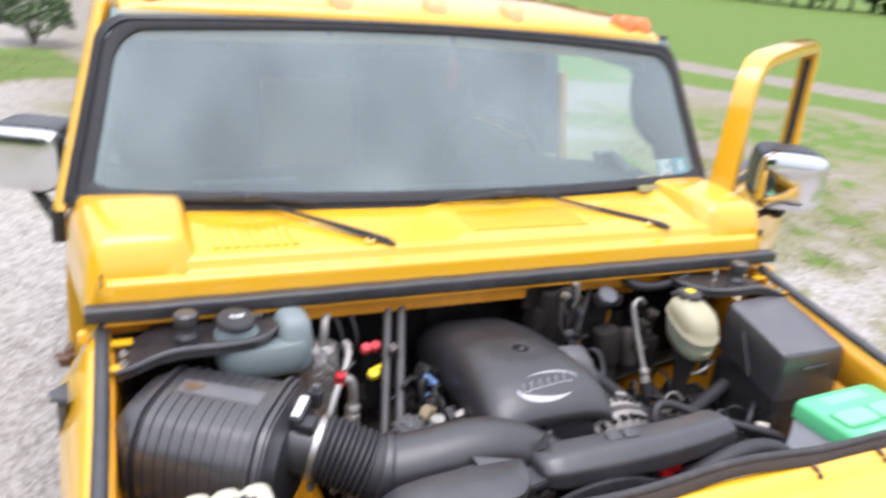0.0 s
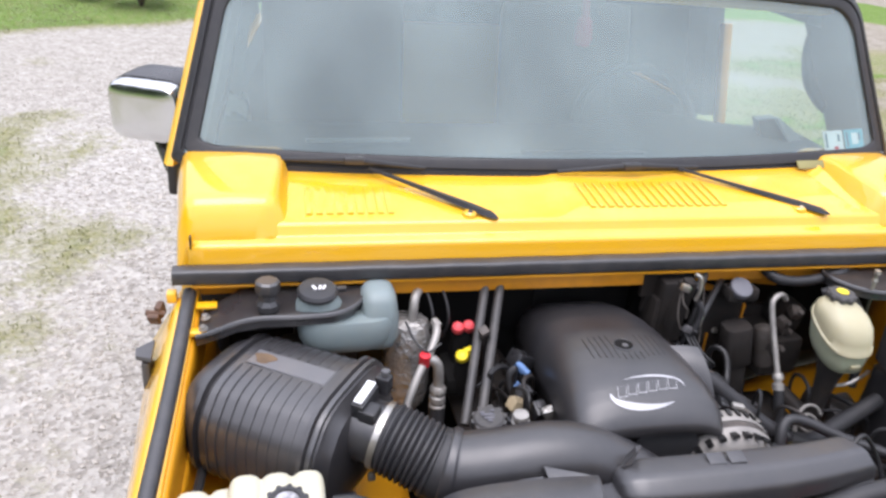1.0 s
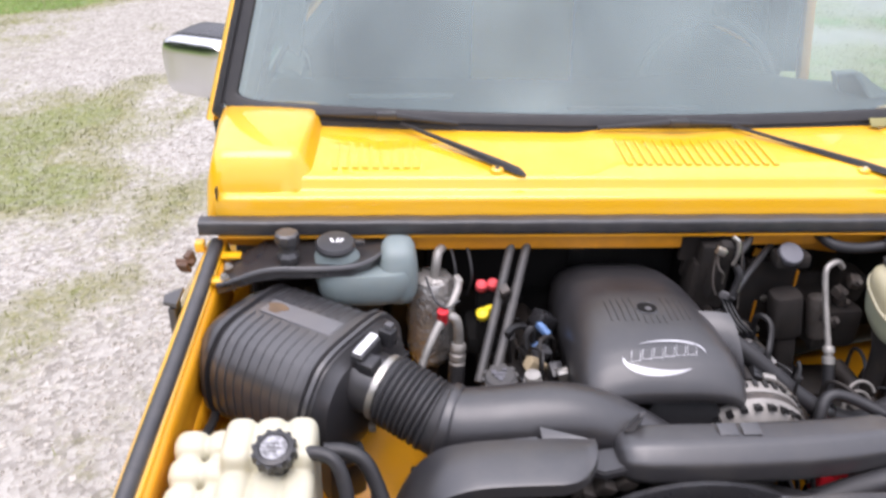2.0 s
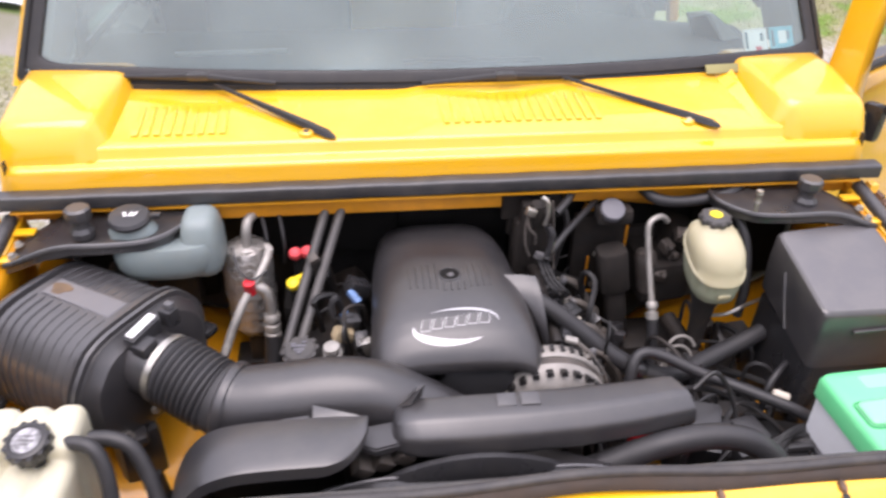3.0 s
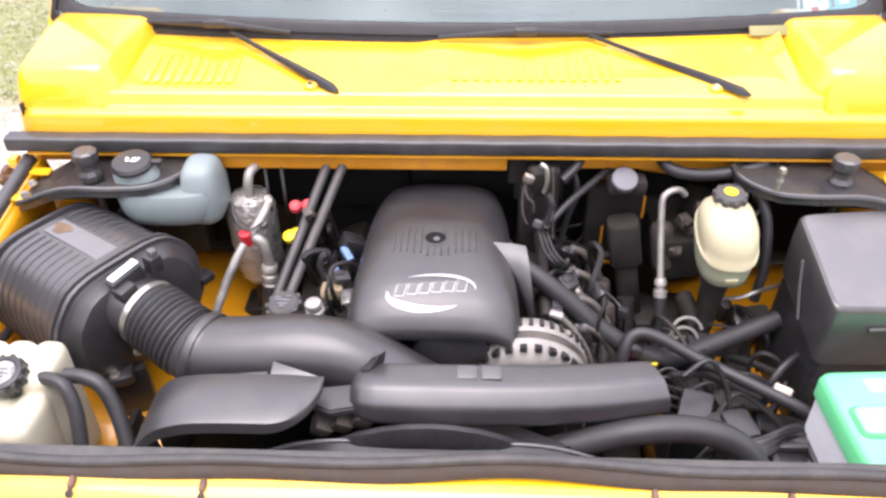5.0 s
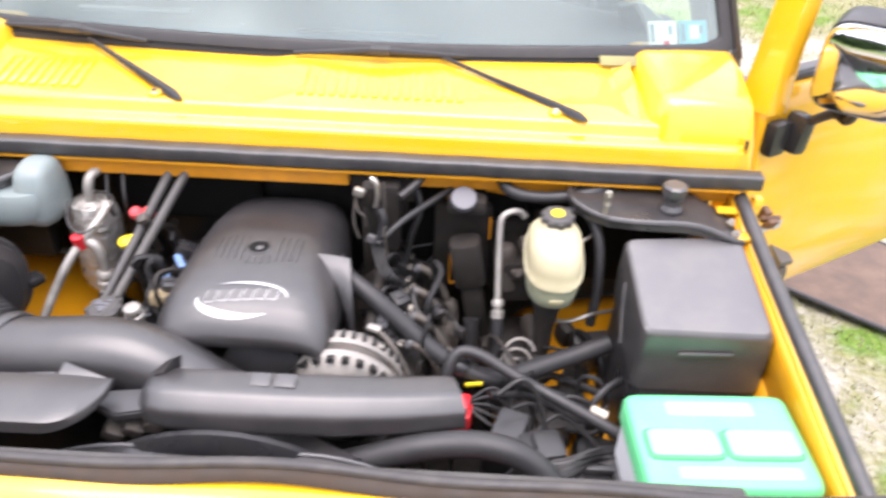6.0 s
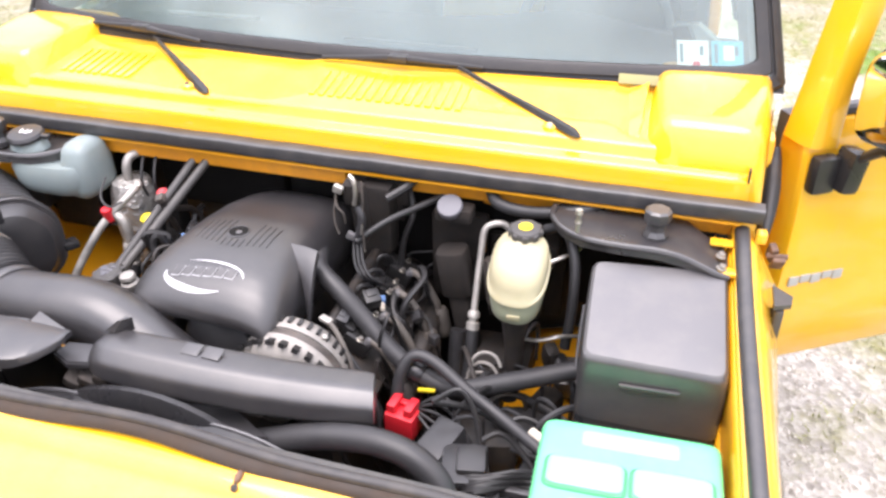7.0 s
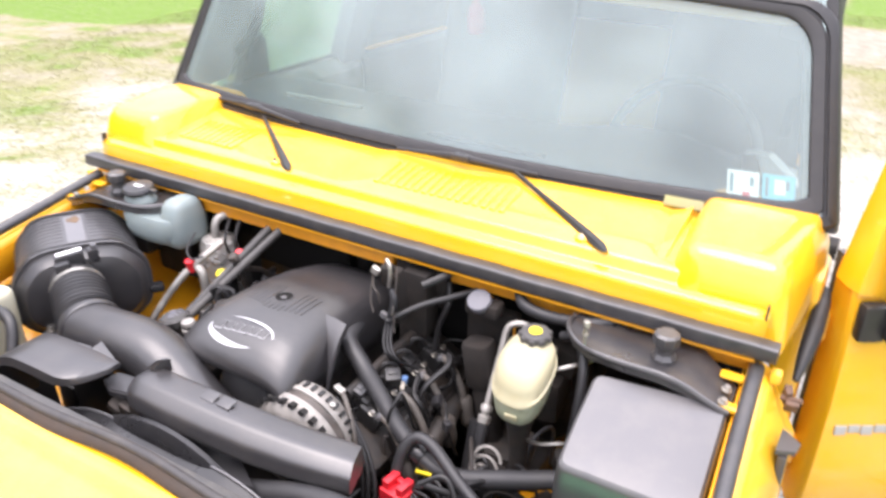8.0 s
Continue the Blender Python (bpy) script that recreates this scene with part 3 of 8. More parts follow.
# rubber seals round the bay
bm = bmesh.new()
rows = []
for k, x in enumerate(np.linspace(-0.812, 0.812, 40)):
    w = 0.0006 * math.sin(k * 1.7)
    rows.append([(x, 0.010 + cy, SEAL_Z + w + cz) for cy, cz in oval(0, 0, 0.0165, 0.0142, 5.0, 24)])
loft(bm, rows)
part("cowl_seal", bm, SEAL, car, "black rubber weatherstrip under the cowl")
bm = bmesh.new()
box(bm, (0, 0.014, 1.278), (1.56, 0.03, 0.006), 0.002)
part("cowl_flange", bm, YELLOW_IN, car)
for side in (-1, 1):
    bm = bmesh.new()
    sweep(bm, [(side * (side_x(y) + 0.0015 * math.sin(y * 9)), y, side_z(y) + 0.006) for y in np.linspace(0.010, -0.60, 9)], 0.0125, 12, 4)
    part("fender_seal", bm, SEAL, car, "black rubber weatherstrip on the fender")
bm = bmesh.new()
rows = []
for k, x in enumerate(np.linspace(-0.815, 0.815, 60)):
    sag = 0.006 * math.sin(x * 7.0 + 1.0) + 0.004 * math.sin(x * 17.0)
    zc = 1.2475 + sag * 0.6
    yc = -0.639 + 0.5 * sag
    rows.append([(x, yc + cy, zc + cz) for cy, cz in oval(0, 0, 0.0070, 0.0070, 2.4, 12)])
loft(bm, rows)
front_seal = part("front_seal", bm, SEAL_FRONT, car, "wavy black rubber weatherstrip at the bay's front")
bm = bmesh.new()
rows = []
for k, x in enumerate(np.linspace(-0.80, 0.80, 60)):
    sag = 0.006 * math.sin(x * 7.0 + 1.0) + 0.004 * math.sin(x * 17.0)
    e = 0.0015 * math.sin(23 * x)
    rows.append([(x, 0.5 * sag + y, 0.6 * sag + z) for y, z in ((-0.641, 1.2465), (-0.647, 1.2455), (-0.652, 1.2425), (-0.6555 + e, 1.2385), (-0.657 + e, 1.2345), (-0.655 + e, 1.2335), (-0.650, 1.2375), (-0.641, 1.2415))])
loft(bm, rows)
part("seal_lip", bm, FLAP, front_seal, "dusty brown rubber flap")

# front panel, grille header and nose
bm = bmesh.new()
rows = []
for x in np.linspace(-0.845, 0.845, 45):
    e = abs(x) / 0.845
    dz = -0.018 * e ** 6
    sec = [(-0.632, 1.19), (-0.632, 1.232), (-0.662, 1.234), (-0.674, 1.231), (-0.684, 1.221), (-0.698, 1.213), (-0.73, 1.209), (-0.80, 1.198),
           (-0.88, 1.186), (-0.93, 1.17), (-0.955, 1.14), (-0.962, 1.08), (-0.962, 0.72)]
    rows.append([(x, y, z + dz) for y, z in sec])
loft(bm, rows, cap=False, closed=False)
nose = part("front_panel", bm, YELLOW, car, "yellow front panel before the engine bay")
mod = nose.modifiers.new("thick", "SOLIDIFY")
mod.thickness, mod.offset = 0.006, -1
for x in (-0.436, -0.282, 0.236, 0.389):
    bm = bmesh.new()
    lathe(bm, [(0.0085, 0), (0.0085, 0.002), (0.006, 0.006), (0.0, 0.007)], frame_of((x, -0.666, 1.2325), (0, -0.3, 0.95)), 12, (0.6, 1.15))
    rivet = part("push_rivet", bm, RUST, nose, "small rusty rivet")
    bm = bmesh.new()
    lathe(bm, [(0.005, 0), (0.005, 0.0015), (0.0, 0.002)], frame_of((x, -0.678, 1.2285), (0, -0.6, 0.8)), 10)
    part("rivet_hole", bm, DARK, rivet)
bm = bmesh.new()
box(bm, (0, -0.974, 0.92), (1.2, 0.02, 0.3), 0.008)
grille = part("grille", bm, PLASTIC, car)
for k in range(7):
    bm = bmesh.new()
    box(bm, (-0.48 + 0.16 * k, -0.99, 0.92), (0.05, 0.02, 0.28), 0.006)
    part("grille_bar", bm, CHROME, grille)
bm = bmesh.new()
box(bm, (0, -1.02, 0.56), (1.9, 0.16, 0.22), 0.03)
part("front_bumper", bm, PLASTIC, car)
bm = bmesh.new()
box(bm, (-0.53, -0.705, 1.216), (0.1, 0.02, 0.006), 0.002, (-20, 0, 0))
part("vent_slot", bm, DARK, nose)

# fenders
for side in (-1, 1):
    bm = bmesh.new()
    rows = []
    for y in np.linspace(0.03, -0.93, 33):
        z = side_z(y) - 0.10 * max(0.0, -0.66 - y)
        fl = -0.004 + 0.004 * math.sin(max(0, -y) * 2.2)
        s = side_x(y)
        sec = [(s - 0.019, z - 0.13), (s - 0.017, z - 0.03), (s - 0.013, z - 0.004), (s - 0.007, z), (s + 0.011, z - 0.001), (s + 0.019, z - 0.006), (s + 0.027, z - 0.018),
               (s + 0.041, z - 0.05), (0.864 + fl, z - 0.11), (0.866 + fl, z - 0.2), (0.866 + fl, 0.82)]
        rows.append([(side * x, y, zz) for x, zz in sec])
    loft(bm, rows, cap=False, closed=False)
    fender = part("fender", bm, YELLOW, car, "yellow front fender")
    mod = fender.modifiers.new("thick", "SOLIDIFY")
    mod.thickness, mod.offset = 0.003, 0
    bm = bmesh.new()
    rows = []
    for y in np.linspace(0.13, -0.63, 22):
        zi = (1.0 if side < 0 else 0.95) - 0.10 * smooth01(np.array(y), -0.3, -0.55)
        s = side_x(y) - 0.022
        sec = [(s, side_z(y) - 0.10), (s - 0.002, zi + 0.07), (s - 0.015, zi + 0.025), (0.70, zi), (0.52, zi - 0.035), (0.44, zi - 0.06), (0.40, zi - 0.1), (0.385, zi - 0.2), (0.38, 0.55)]
        rows.append([(side * x, y, z) for x, z in sec])
    loft(bm, rows, cap=False, closed=False)
    inner = part("wheelhouse", bm, YELLOW_IN, car, "deeper yellow inner fender, thinly dusted")
    mod = inner.modifiers.new("thick", "SOLIDIFY")
    mod.thickness, mod.offset = 0.003, 0
    bm = bmesh.new()
    rows = []
    for y in np.linspace(0.0, -0.63, 16):
        z = side_z(y)
        s = side_x(y)
        rows.append([(side * (s - 0.0225), y, z - 0.13), (side * (s - 0.0205), y, z - 0.03), (side * (s - 0.0165), y, z - 0.009)])
    loft(bm, rows, cap=False, closed=False)
    liner = part("fender_liner", bm, YELLOW_IN, car, "dull, deeper yellow inner side of the fender, thinly dusted")
    mod = liner.modifiers.new("thick", "SOLIDIFY")
    mod.thickness, mod.offset = 0.002, 0
    # dark flare along the fender's flank
    bm = bmesh.new()
    sweep(bm, [(side * 0.862, -0.12, 0.99, 0.012), (side * 0.864, -0.2, 1.02, 0.014), (side * 0.868, -0.4, 1.03, 0.014), (side * 0.868, -0.62, 1.0, 0.014),
               (side * 0.866, -0.85, 0.92, 0.014)], n=10, steps=6, ratio=1.5)
    part("wheel_flare", bm, PLASTIC, car, "matt black plastic wheel flare")
    # hood guide bracket on the fender's outside
    bm = bmesh.new()
    box(bm, (side * 0.856, -0.065, 1.145), (0.014, 0.042, 0.07), 0.004)
    loft(bm, [[(side * 0.845, -0.09, 1.185), (side * 0.872, -0.075, 1.182), (side * 0.876, -0.045, 1.178), (side * 0.845, -0.03, 1.185)],
              [(side * 0.845, -0.09, 1.193), (side * 0.872, -0.075, 1.19), (side * 0.876, -0.045, 1.186), (side * 0.845, -0.03, 1.193)]])
    part("hood_guide", bm, LID, car, "dark grey hood guide bracket")
    bm = bmesh.new()
    box(bm, (side * 0.816, 0.010, 1.256), (0.018, 0.022, 0.020), 0.005)
    part("cowl_bracket", bm, YELLOW, car)
    bm = bmesh.new()
    box(bm, (side * 0.838, 0.012, 1.228), (0.012, 0.02, 0.028), 0.003, (15, 0, side * 20))
    box(bm, (side * 0.848, 0.0, 1.216), (0.02, 0.008, 0.03), 0.002, (35, 0, side * 10))
    rod(bm, (side * 0.83, 0.005, 1.225), (side * 0.862, 0.0, 1.23), 0.005, 8)
    part("hood_latch", bm, RUST, car, "rusty metal hood latch hook")

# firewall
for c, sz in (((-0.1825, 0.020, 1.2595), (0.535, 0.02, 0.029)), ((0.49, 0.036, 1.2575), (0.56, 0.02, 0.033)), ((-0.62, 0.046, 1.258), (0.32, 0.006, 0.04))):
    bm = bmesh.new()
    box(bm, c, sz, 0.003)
    part("firewall_rail", bm, SHADED_YELLOW, car, "dirty orange-yellow upper firewall rail, darkened for shade")
bm = bmesh.new()
box(bm, (0.146, 0.026, 1.242), (0.115, 0.014, 0.062), 0.004)
box(bm, (0.146, 0.030, 1.20), (0.09, 0.012, 0.06), 0.004, (12, 0, 0))
part("wiper_bracket", bm, SHADED_BLACK, car, "black bracket under the cowl")
bm = bmesh.new()
box(bm, (0, 0.150, 0.94), (1.56, 0.03, 0.62), 0.008)
firewall = part("firewall", bm, SOOT, car, "sooty black insulated firewall")
for x, y, z, sx, sz in ((-0.25, 0.130, 1.16, 0.3, 0.14), (0.27, 0.124, 1.12, 0.3, 0.2), (0.62, 0.128, 1.1, 0.22, 0.22), (-0.6, 0.128, 1.1, 0.26, 0.2)):
    bm = bmesh.new()
    box(bm, (x, y, z), (sx, 0.04, sz), 0.015)
    part("insulation_pad", bm, MATT, firewall)
# undertray that closes the bay below
bm = bmesh.new()
box(bm, (0, -0.3, 0.56), (0.8, 0.74, 0.02), 0.004)
box(bm, (-0.34, -0.3, 0.62), (0.08, 0.74, 0.1), 0.01)
box(bm, (0.34, -0.3, 0.62), (0.08, 0.74, 0.1), 0.01)
part("frame_rail", bm, DARK, car, "black chassis rails and undertray")

# brackets with big rubber bump stops, one each side
for side in (-1, 1):
    bm = bmesh.new()
    prof = [(0.480, 0.0), (0.482, -0.035), (0.505, -0.070), (0.54, -0.092), (0.60, -0.098), (0.66, -0.097), (0.70, -0.096), (0.745, -0.097), (0.768, -0.094), (0.766, -0.02), (0.70, 0.02), (0.5, 0.03)]
    rows = []
    for s, z in ((1.0, 1.268), (1.0, 1.262), (1.012, 1.25)):
        rows.append([(side * (0.62 + (x - 0.62) * s), y * s, z - max(0, x - 0.68) * 0.38) for x, y in prof])
    loft(bm, rows)
    sweep(bm, [(side * x, y - 0.003, 1.268 - max(0, x - 0.68) * 0.38) for x, y in prof[:9]], 0.0055, 8, 4)
    bracket = part("stay_bracket", bm, PRESSED, car, "black pressed-steel stay bracket")
    bm = bmesh.new()
    m = Matrix.Translation((side * 0.65, -0.045, 1.255))
    lathe(bm, [(0.019, 0), (0.021, 0.012), (0.016, 0.02), (0.015, 0.03), (0.019, 0.034), (0.0215, 0.038), (0.0225, 0.046), (0.0215, 0.054), (0.017, 0.057), (0.0, 0.057)], m, 9)
    part("bump_stop", bm, LID, bracket, "dusty black rubber bump stop", 22)
    for bx, by, bz in ((0.755, -0.055, 1.247), (0.757, -0.085, 1.243)):
        bm = bmesh.new()
        bolt(bm, (side * bx, by, bz), (side * 0.2, 0, 1), 0.006, 0.008)
        part("bracket_bolt", bm, STEEL, bracket)
    for c, sz in (((side * 0.768, -0.085, 1.238), (0.034, 0.02, 0.008)), ((side * 0.755, -0.02, 1.252), (0.036, 0.02, 0.006))):
        bm = bmesh.new()
        box(bm, c, sz, 0.003)
        part("fender_tab", bm, YELLOW, car)
bm = bmesh.new()
rod(bm, (0.53, -0.088, 1.265), (0.53, -0.088, 1.292), 0.004, 10)
lathe(bm, [(0.004, 0.026), (0.0065, 0.03), (0.0045, 0.036), (0.0045, 0.042), (0.007, 0.046), (0.0055, 0.053)], Matrix.Translation((0.53, -0.088, 1.262)), 12)
part("stud", bm, STEEL, car, "slim steel stud")

# ---- cabin ----
WS = [(0.250, 1.409), (0.415, 1.795)]  # windscreen foot and head: y, z


def screen_point(u, v):
    """A point of the windscreen: u -1 to 1 across, v 0 to 1 up."""
    hw = 0.7875 - 0.0924 * v
    y0, z0 = WS[0]
    y1, z1 = WS[1]
    bow = 0.055 * (1 - u * u)
    return Vector((u * hw, y0 + (y1 - y0) * v + 0.05 - bow, z0 + (z1 - z0) * v - 0.012 * (1 - u * u) * (1 - v)))


n_out = Vector((0, WS[0][1] - WS[1][1], WS[1][0] - WS[0][0])).normalized()


def glass_top(u):
    return 0.915 - 0.085 * u * u


def rounded_edge(grow, n=14):
    """The glass opening's outline in u, v with round corners, grown outwards by 0 to 1."""
    ru, rv = 0.07, 0.15
    us, vlo = 1.0 + 0.062 * grow, 0.068 - 0.113 * grow
    out = []
    for cu, top, a0 in ((1, 0, -90), (1, 1, 0), (-1, 1, 90), (-1, 0, 180)):
        for k in range(n):
            a = radians(a0 + 90 * k / (n - 1))
            u = cu * (us - ru) + ru * math.cos(a)
            if top:
                v = glass_top(min(1, abs(u))) + grow * 0.062 + 0.03 * grow * u * u - rv + rv * math.sin(a)
            else:
                v = vlo + rv * (1 + math.sin(a)) * 0.28
            out.append((u, v))
        if top and cu > 0:
            for k in range(1, 16):
                u = (us - ru) * (1 - k / 8)
                out.append((u, glass_top(abs(u)) + grow * 0.062 + 0.03 * grow * u * u))
        if cu < 0 and not top:
            for k in range(1, 16):
                out.append((-(us - ru) * (1 - k / 8), vlo))
    return out


bm = bmesh.new()
loft(bm, [[screen_point(-1.03 + 2.06 * i / 24, -0.02 + 0.97 * j / 8) for i in range(25)] for j in range(9)], cap=False, closed=False)
glass_pane = part("windscreen", bm, WINDSCREEN, car, "dusty windscreen reflecting the overcast sky")
glass_pane.visible_shadow = False
bm = bmesh.new()
rows = []
for g, off in ((0.0, 0.001), (0.06, 0.007), (0.16, 0.009), (0.50, 0.009), (0.55, 0.004), (0.61, 0.004), (0.66, 0.009), (0.92, 0.006), (1.0, -0.002), (1.0, -0.05)):
    ring = []
    for u, v in rounded_edge(g):
        wrap = 0.012 * max(0.0, abs(u) - 1.0) / 0.062
        ring.append(screen_point(u, v) + n_out * off + Vector((0, wrap, 0)))
    rows.append(ring)
loft(bm, rows, cap=False)
ws_frame = part("windscreen_frame", bm, RUBBER, car, "wide black windscreen surround")

# pillars: the closed door's yellow frame on one side, the bare black pillar on the other
bm = bmesh.new()
rows = []
for v in np.linspace(-0.06, 0.97, 10):
    p = screen_point(-1.06, v) + Vector((0, 0.012, 0))
    rows.append([(p.x + 0.006, p.y + 0.004, p.z), (p.x - 0.006, p.y + 0.008, p.z), (p.x - 0.013, p.y + 0.022, p.z), (p.x - 0.013, p.y + 0.07, p.z), (p.x + 0.01, p.y + 0.08, p.z), (p.x + 0.02, p.y + 0.03, p.z)])
loft(bm, rows)
part("front_pillar", bm, YELLOW, car, "yellow door frame beside the windscreen")
bm = bmesh.new()
rows = []
for v in np.linspace(-0.06, 0.97, 10):
    p = screen_point(1.055, v) + Vector((0, 0.012, 0))
    rows.append([(p.x - 0.03, p.y + 0.006, p.z), (p.x, p.y + 0.006, p.z), (p.x + 0.003, p.y + 0.02, p.z), (p.x + 0.001, p.y + 0.07, p.z), (p.x - 0.03, p.y + 0.075, p.z)])
loft(bm, rows)
part("front_pillar", bm, RUBBER, car, "black front pillar with the door opened")
bm = bmesh.new()
rows = []
for y, z, hw in ((0.468, 1.768, 0.700), (0.470, 1.778, 0.708), (0.480, 1.790, 0.712), (0.51, 1.801, 0.714), (0.56, 1.812, 0.715), (0.7, 1.824, 0.708), (1.2, 1.83, 0.685), (2.2, 1.82, 0.615), (2.25, 1.80, 0.605)):
    sec = [(-hw, z - 0.05), (-hw + 0.008, z - 0.012), (-hw + 0.045, z), (-0.4, z + 0.012), (0, z + 0.016), (0.4, z + 0.012), (hw - 0.045, z), (hw - 0.008, z - 0.012), (hw, z - 0.05), (hw - 0.04, z - 0.055), (0, z - 0.03), (-hw + 0.04, z - 0.055)]
    rows.append([(x, y - 0.056 * (1 - (x / hw) ** 2) * max(0.0, 1 - (y - 0.468) / 0.6), zz) for x, zz in sec])
loft(bm, rows)
part("roof", bm, YELLOW, car, "yellow roof")
bm = bmesh.new()
box(bm, (0, 1.34, 1.752), (1.18, 1.6, 0.02), 0.01)
part("headlining", bm, HEADLINER, car)
for x, mt in ((-0.64, AMBER), (-0.235, AMBER_PALE), (0.0, AMBER_PALE), (0.215, AMBER_PALE), (0.585, AMBER), (0.645, AMBER)):
    bm = bmesh.new()
    ly = 0.512 - 0.052 * (1 - (x / 0.71) ** 2)
    lz = 1.802 + 0.014 * (1 - (x / 0.71) ** 2)
    loft(bm, [[(x + cx, ly + cy, lz - 0.01 + 0.2 * cy) for cx, cy in oval(0, 0, 0.030, 0.034, 3, 16)],
              [(x + cx, ly + cy, lz + 0.012 + 0.2 * cy) for cx, cy in oval(0, 0, 0.029, 0.032, 3, 16)],
              [(x + cx, ly + 0.005 + cy, lz + 0.024) for cx, cy in oval(0, 0, 0.022, 0.022, 2.4, 16)]])
    part("marker_light", bm, mt, car, "amber roof marker light")
# flanks below the windows, with the doorway open on the driver's side
CAB = ((0.37, 0.845, 0.80), (1.0, 0.815, 0.775), (2.2, 0.70, 0.66))  # y, outer half width, inner half width


def flank(side, y0, y1, top):
    bm = bmesh.new()
    rows = []
    for y in np.linspace(y0, y1, 8):
        o = float(np.interp(y, [c[0] for c in CAB], [c[1] for c in CAB]))
        if side > 0:
            o -= 0.075
        sec = [(o - 0.015, 0.75), (o, 0.95), (o - 0.004, 1.2), (o - 0.012, top - 0.03), (o - 0.03, top), (o - 0.06, top), (o - 0.06, 0.75)]
        rows.append([(side * x, y, z) for x, z in sec])
    loft(bm, rows)
    return bm


part("passenger_door", flank(-1, 0.37, 1.02, 1.375), YELLOW, car, "closed yellow passenger door")
part("rear_flank", flank(-1, 1.03, 2.2, 1.375), YELLOW, car)
part("rear_flank", flank(1, 1.06, 2.2, 1.345), YELLOW, car)
bm = bmesh.new()
box(bm, (0.812, 0.345, 1.03), (0.06, 0.13, 0.56), 0.015)
part("hinge_pillar", bm, YELLOW, car)
bm = bmesh.new()
sweep(bm, [(0.846, 0.31, 1.285, 0.008), (0.847, 0.295, 1.255, 0.014), (0.846, 0.24, 1.225, 0.016), (0.843, 0.19, 1.20, 0.013), (0.84, 0.15, 1.17, 0.006)], n=10, steps=5)
part("door_gap_seal", bm, RUBBER, car, "black seal in the gap beside the opened door")
# door pillars and side windows
for side in (-1, 1):
    for y, w, dy in ((1.04, 0.12, 0.07), (2.14, 0.14, 0.0)):
        o = float(np.interp(y, [c[0] for c in CAB], [c[1] for c in CAB])) - (0.085 if side > 0 else 0.03)
        bm = bmesh.new()
        xb, xt = o, (0.70 if y < 2 else 0.60)
        xt = min(xt, xb)
        loft(bm, [[(side * xb, y - w / 2 - dy, 1.33), (side * xb, y + w / 2 - dy, 1.33), (side * (xb - 0.06), y + w / 2 - dy, 1.33), (side * (xb - 0.06), y - w / 2 - dy, 1.33)],
                  [(side * xt, y - w / 2 + 0.4 * dy, 1.78), (side * xt, y + w / 2 + 0.4 * dy, 1.78), (side * (xt - 0.05), y + w / 2 + 0.4 * dy, 1.78), (side * (xt - 0.05), y - w / 2 + 0.4 * dy, 1.78)]])
        part("side_pillar", bm, TRIM, car)
    if side > 0:
        bm = bmesh.new()
        box(bm, (0.702, 0.90, 1.46), (0.028, 0.03, 0.30), 0.008, (-9, -4, 0))
        part("pillar_paint", bm, YELLOW_IN, car, "yellow painted edge of the door pillar")
    bm = bmesh.new()
    loft(bm, [[(side * (x - dx), y, z - dz) for dx, dz in ((0, 0), (0.01, 0.10), (0.06, 0.09), (0.06, 0))] for y, x, z in ((0.50, 0.712, 1.775), (1.0, 0.70, 1.78), (2.2, 0.61, 1.77))])
    part("roof_rail", bm, TRIM, car)
    for y0, y1, mat in ((0.46, 1.0, DOOR_GLASS), (1.08, 2.08, DARK_GLASS)):
        if side > 0 and y0 < 1:
            continue
        bm = bmesh.new()
        lo = float(np.interp(y0, [c[0] for c in CAB], [c[1] for c in CAB])) - (0.035 if side < 0 else 0.11)
        lo1 = float(np.interp(y1, [c[0] for c in CAB], [c[1] for c in CAB])) - (0.035 if side < 0 else 0.11)
        f = 0.09 if y0 < 1 else 0.0
        loft(bm, [[(side * lo, y0 - f * 0.4, 1.345), (side * lo1, y1, 1.345), (side * (lo1 - 0.005), y1, 1.345), (side * (lo - 0.005), y0 - f * 0.4, 1.345)],
                  [(side * min(lo, 0.70), y0 + f, 1.76), (side * min(lo1, 0.69), y1, 1.76), (side * min(lo1, 0.685), y1, 1.76), (side * min(lo, 0.695), y0 + f, 1.76)]])
        pane = part("side_window", bm, mat, car)
        pane.visible_shadow = False
# passenger door: dark inner sill, pale ledge and the upright at the window's front
bm = bmesh.new()
sweep(bm, [(-0.765, 0.44, 1.385), (-0.757, 0.72, 1.385), (-0.748, 1.0, 1.385)], 0.008, 8, 4)
part("window_seal", bm, RUBBER, car)
bm = bmesh.new()
loft(bm, [[(-0.79 - 0.03 * (1 - y), y, 1.20), (-0.79 - 0.03 * (1 - y), y, 1.379), (-0.745, y, 1.381), (-0.70, y, 1.345), (-0.685, y, 1.20)] for y in np.linspace(0.44, 1.0, 6)])
part("door_ledge", bm, LEDGE, car, "grey plastic inner ledge of the passenger door")
for side in (-1, 1):
    bm = bmesh.new()
    rows = []
    for y in np.linspace(1.02, 2.18, 6):
        o = float(np.interp(y, [c[0] for c in CAB], [c[1] for c in CAB])) - (0.075 if side > 0 else 0.0)
        rows.append([(side * (o - 0.016), y, 1.379 if side < 0 else 1.35), (side * (o - 0.11), y, 1.36 if side < 0 else 1.33), (side * (o - 0.12), y, 0.76), (side * (o - 0.062), y, 0.76)])
    loft(bm, rows)
    part("side_trim", bm, TRIM, car)
bm = bmesh.new()
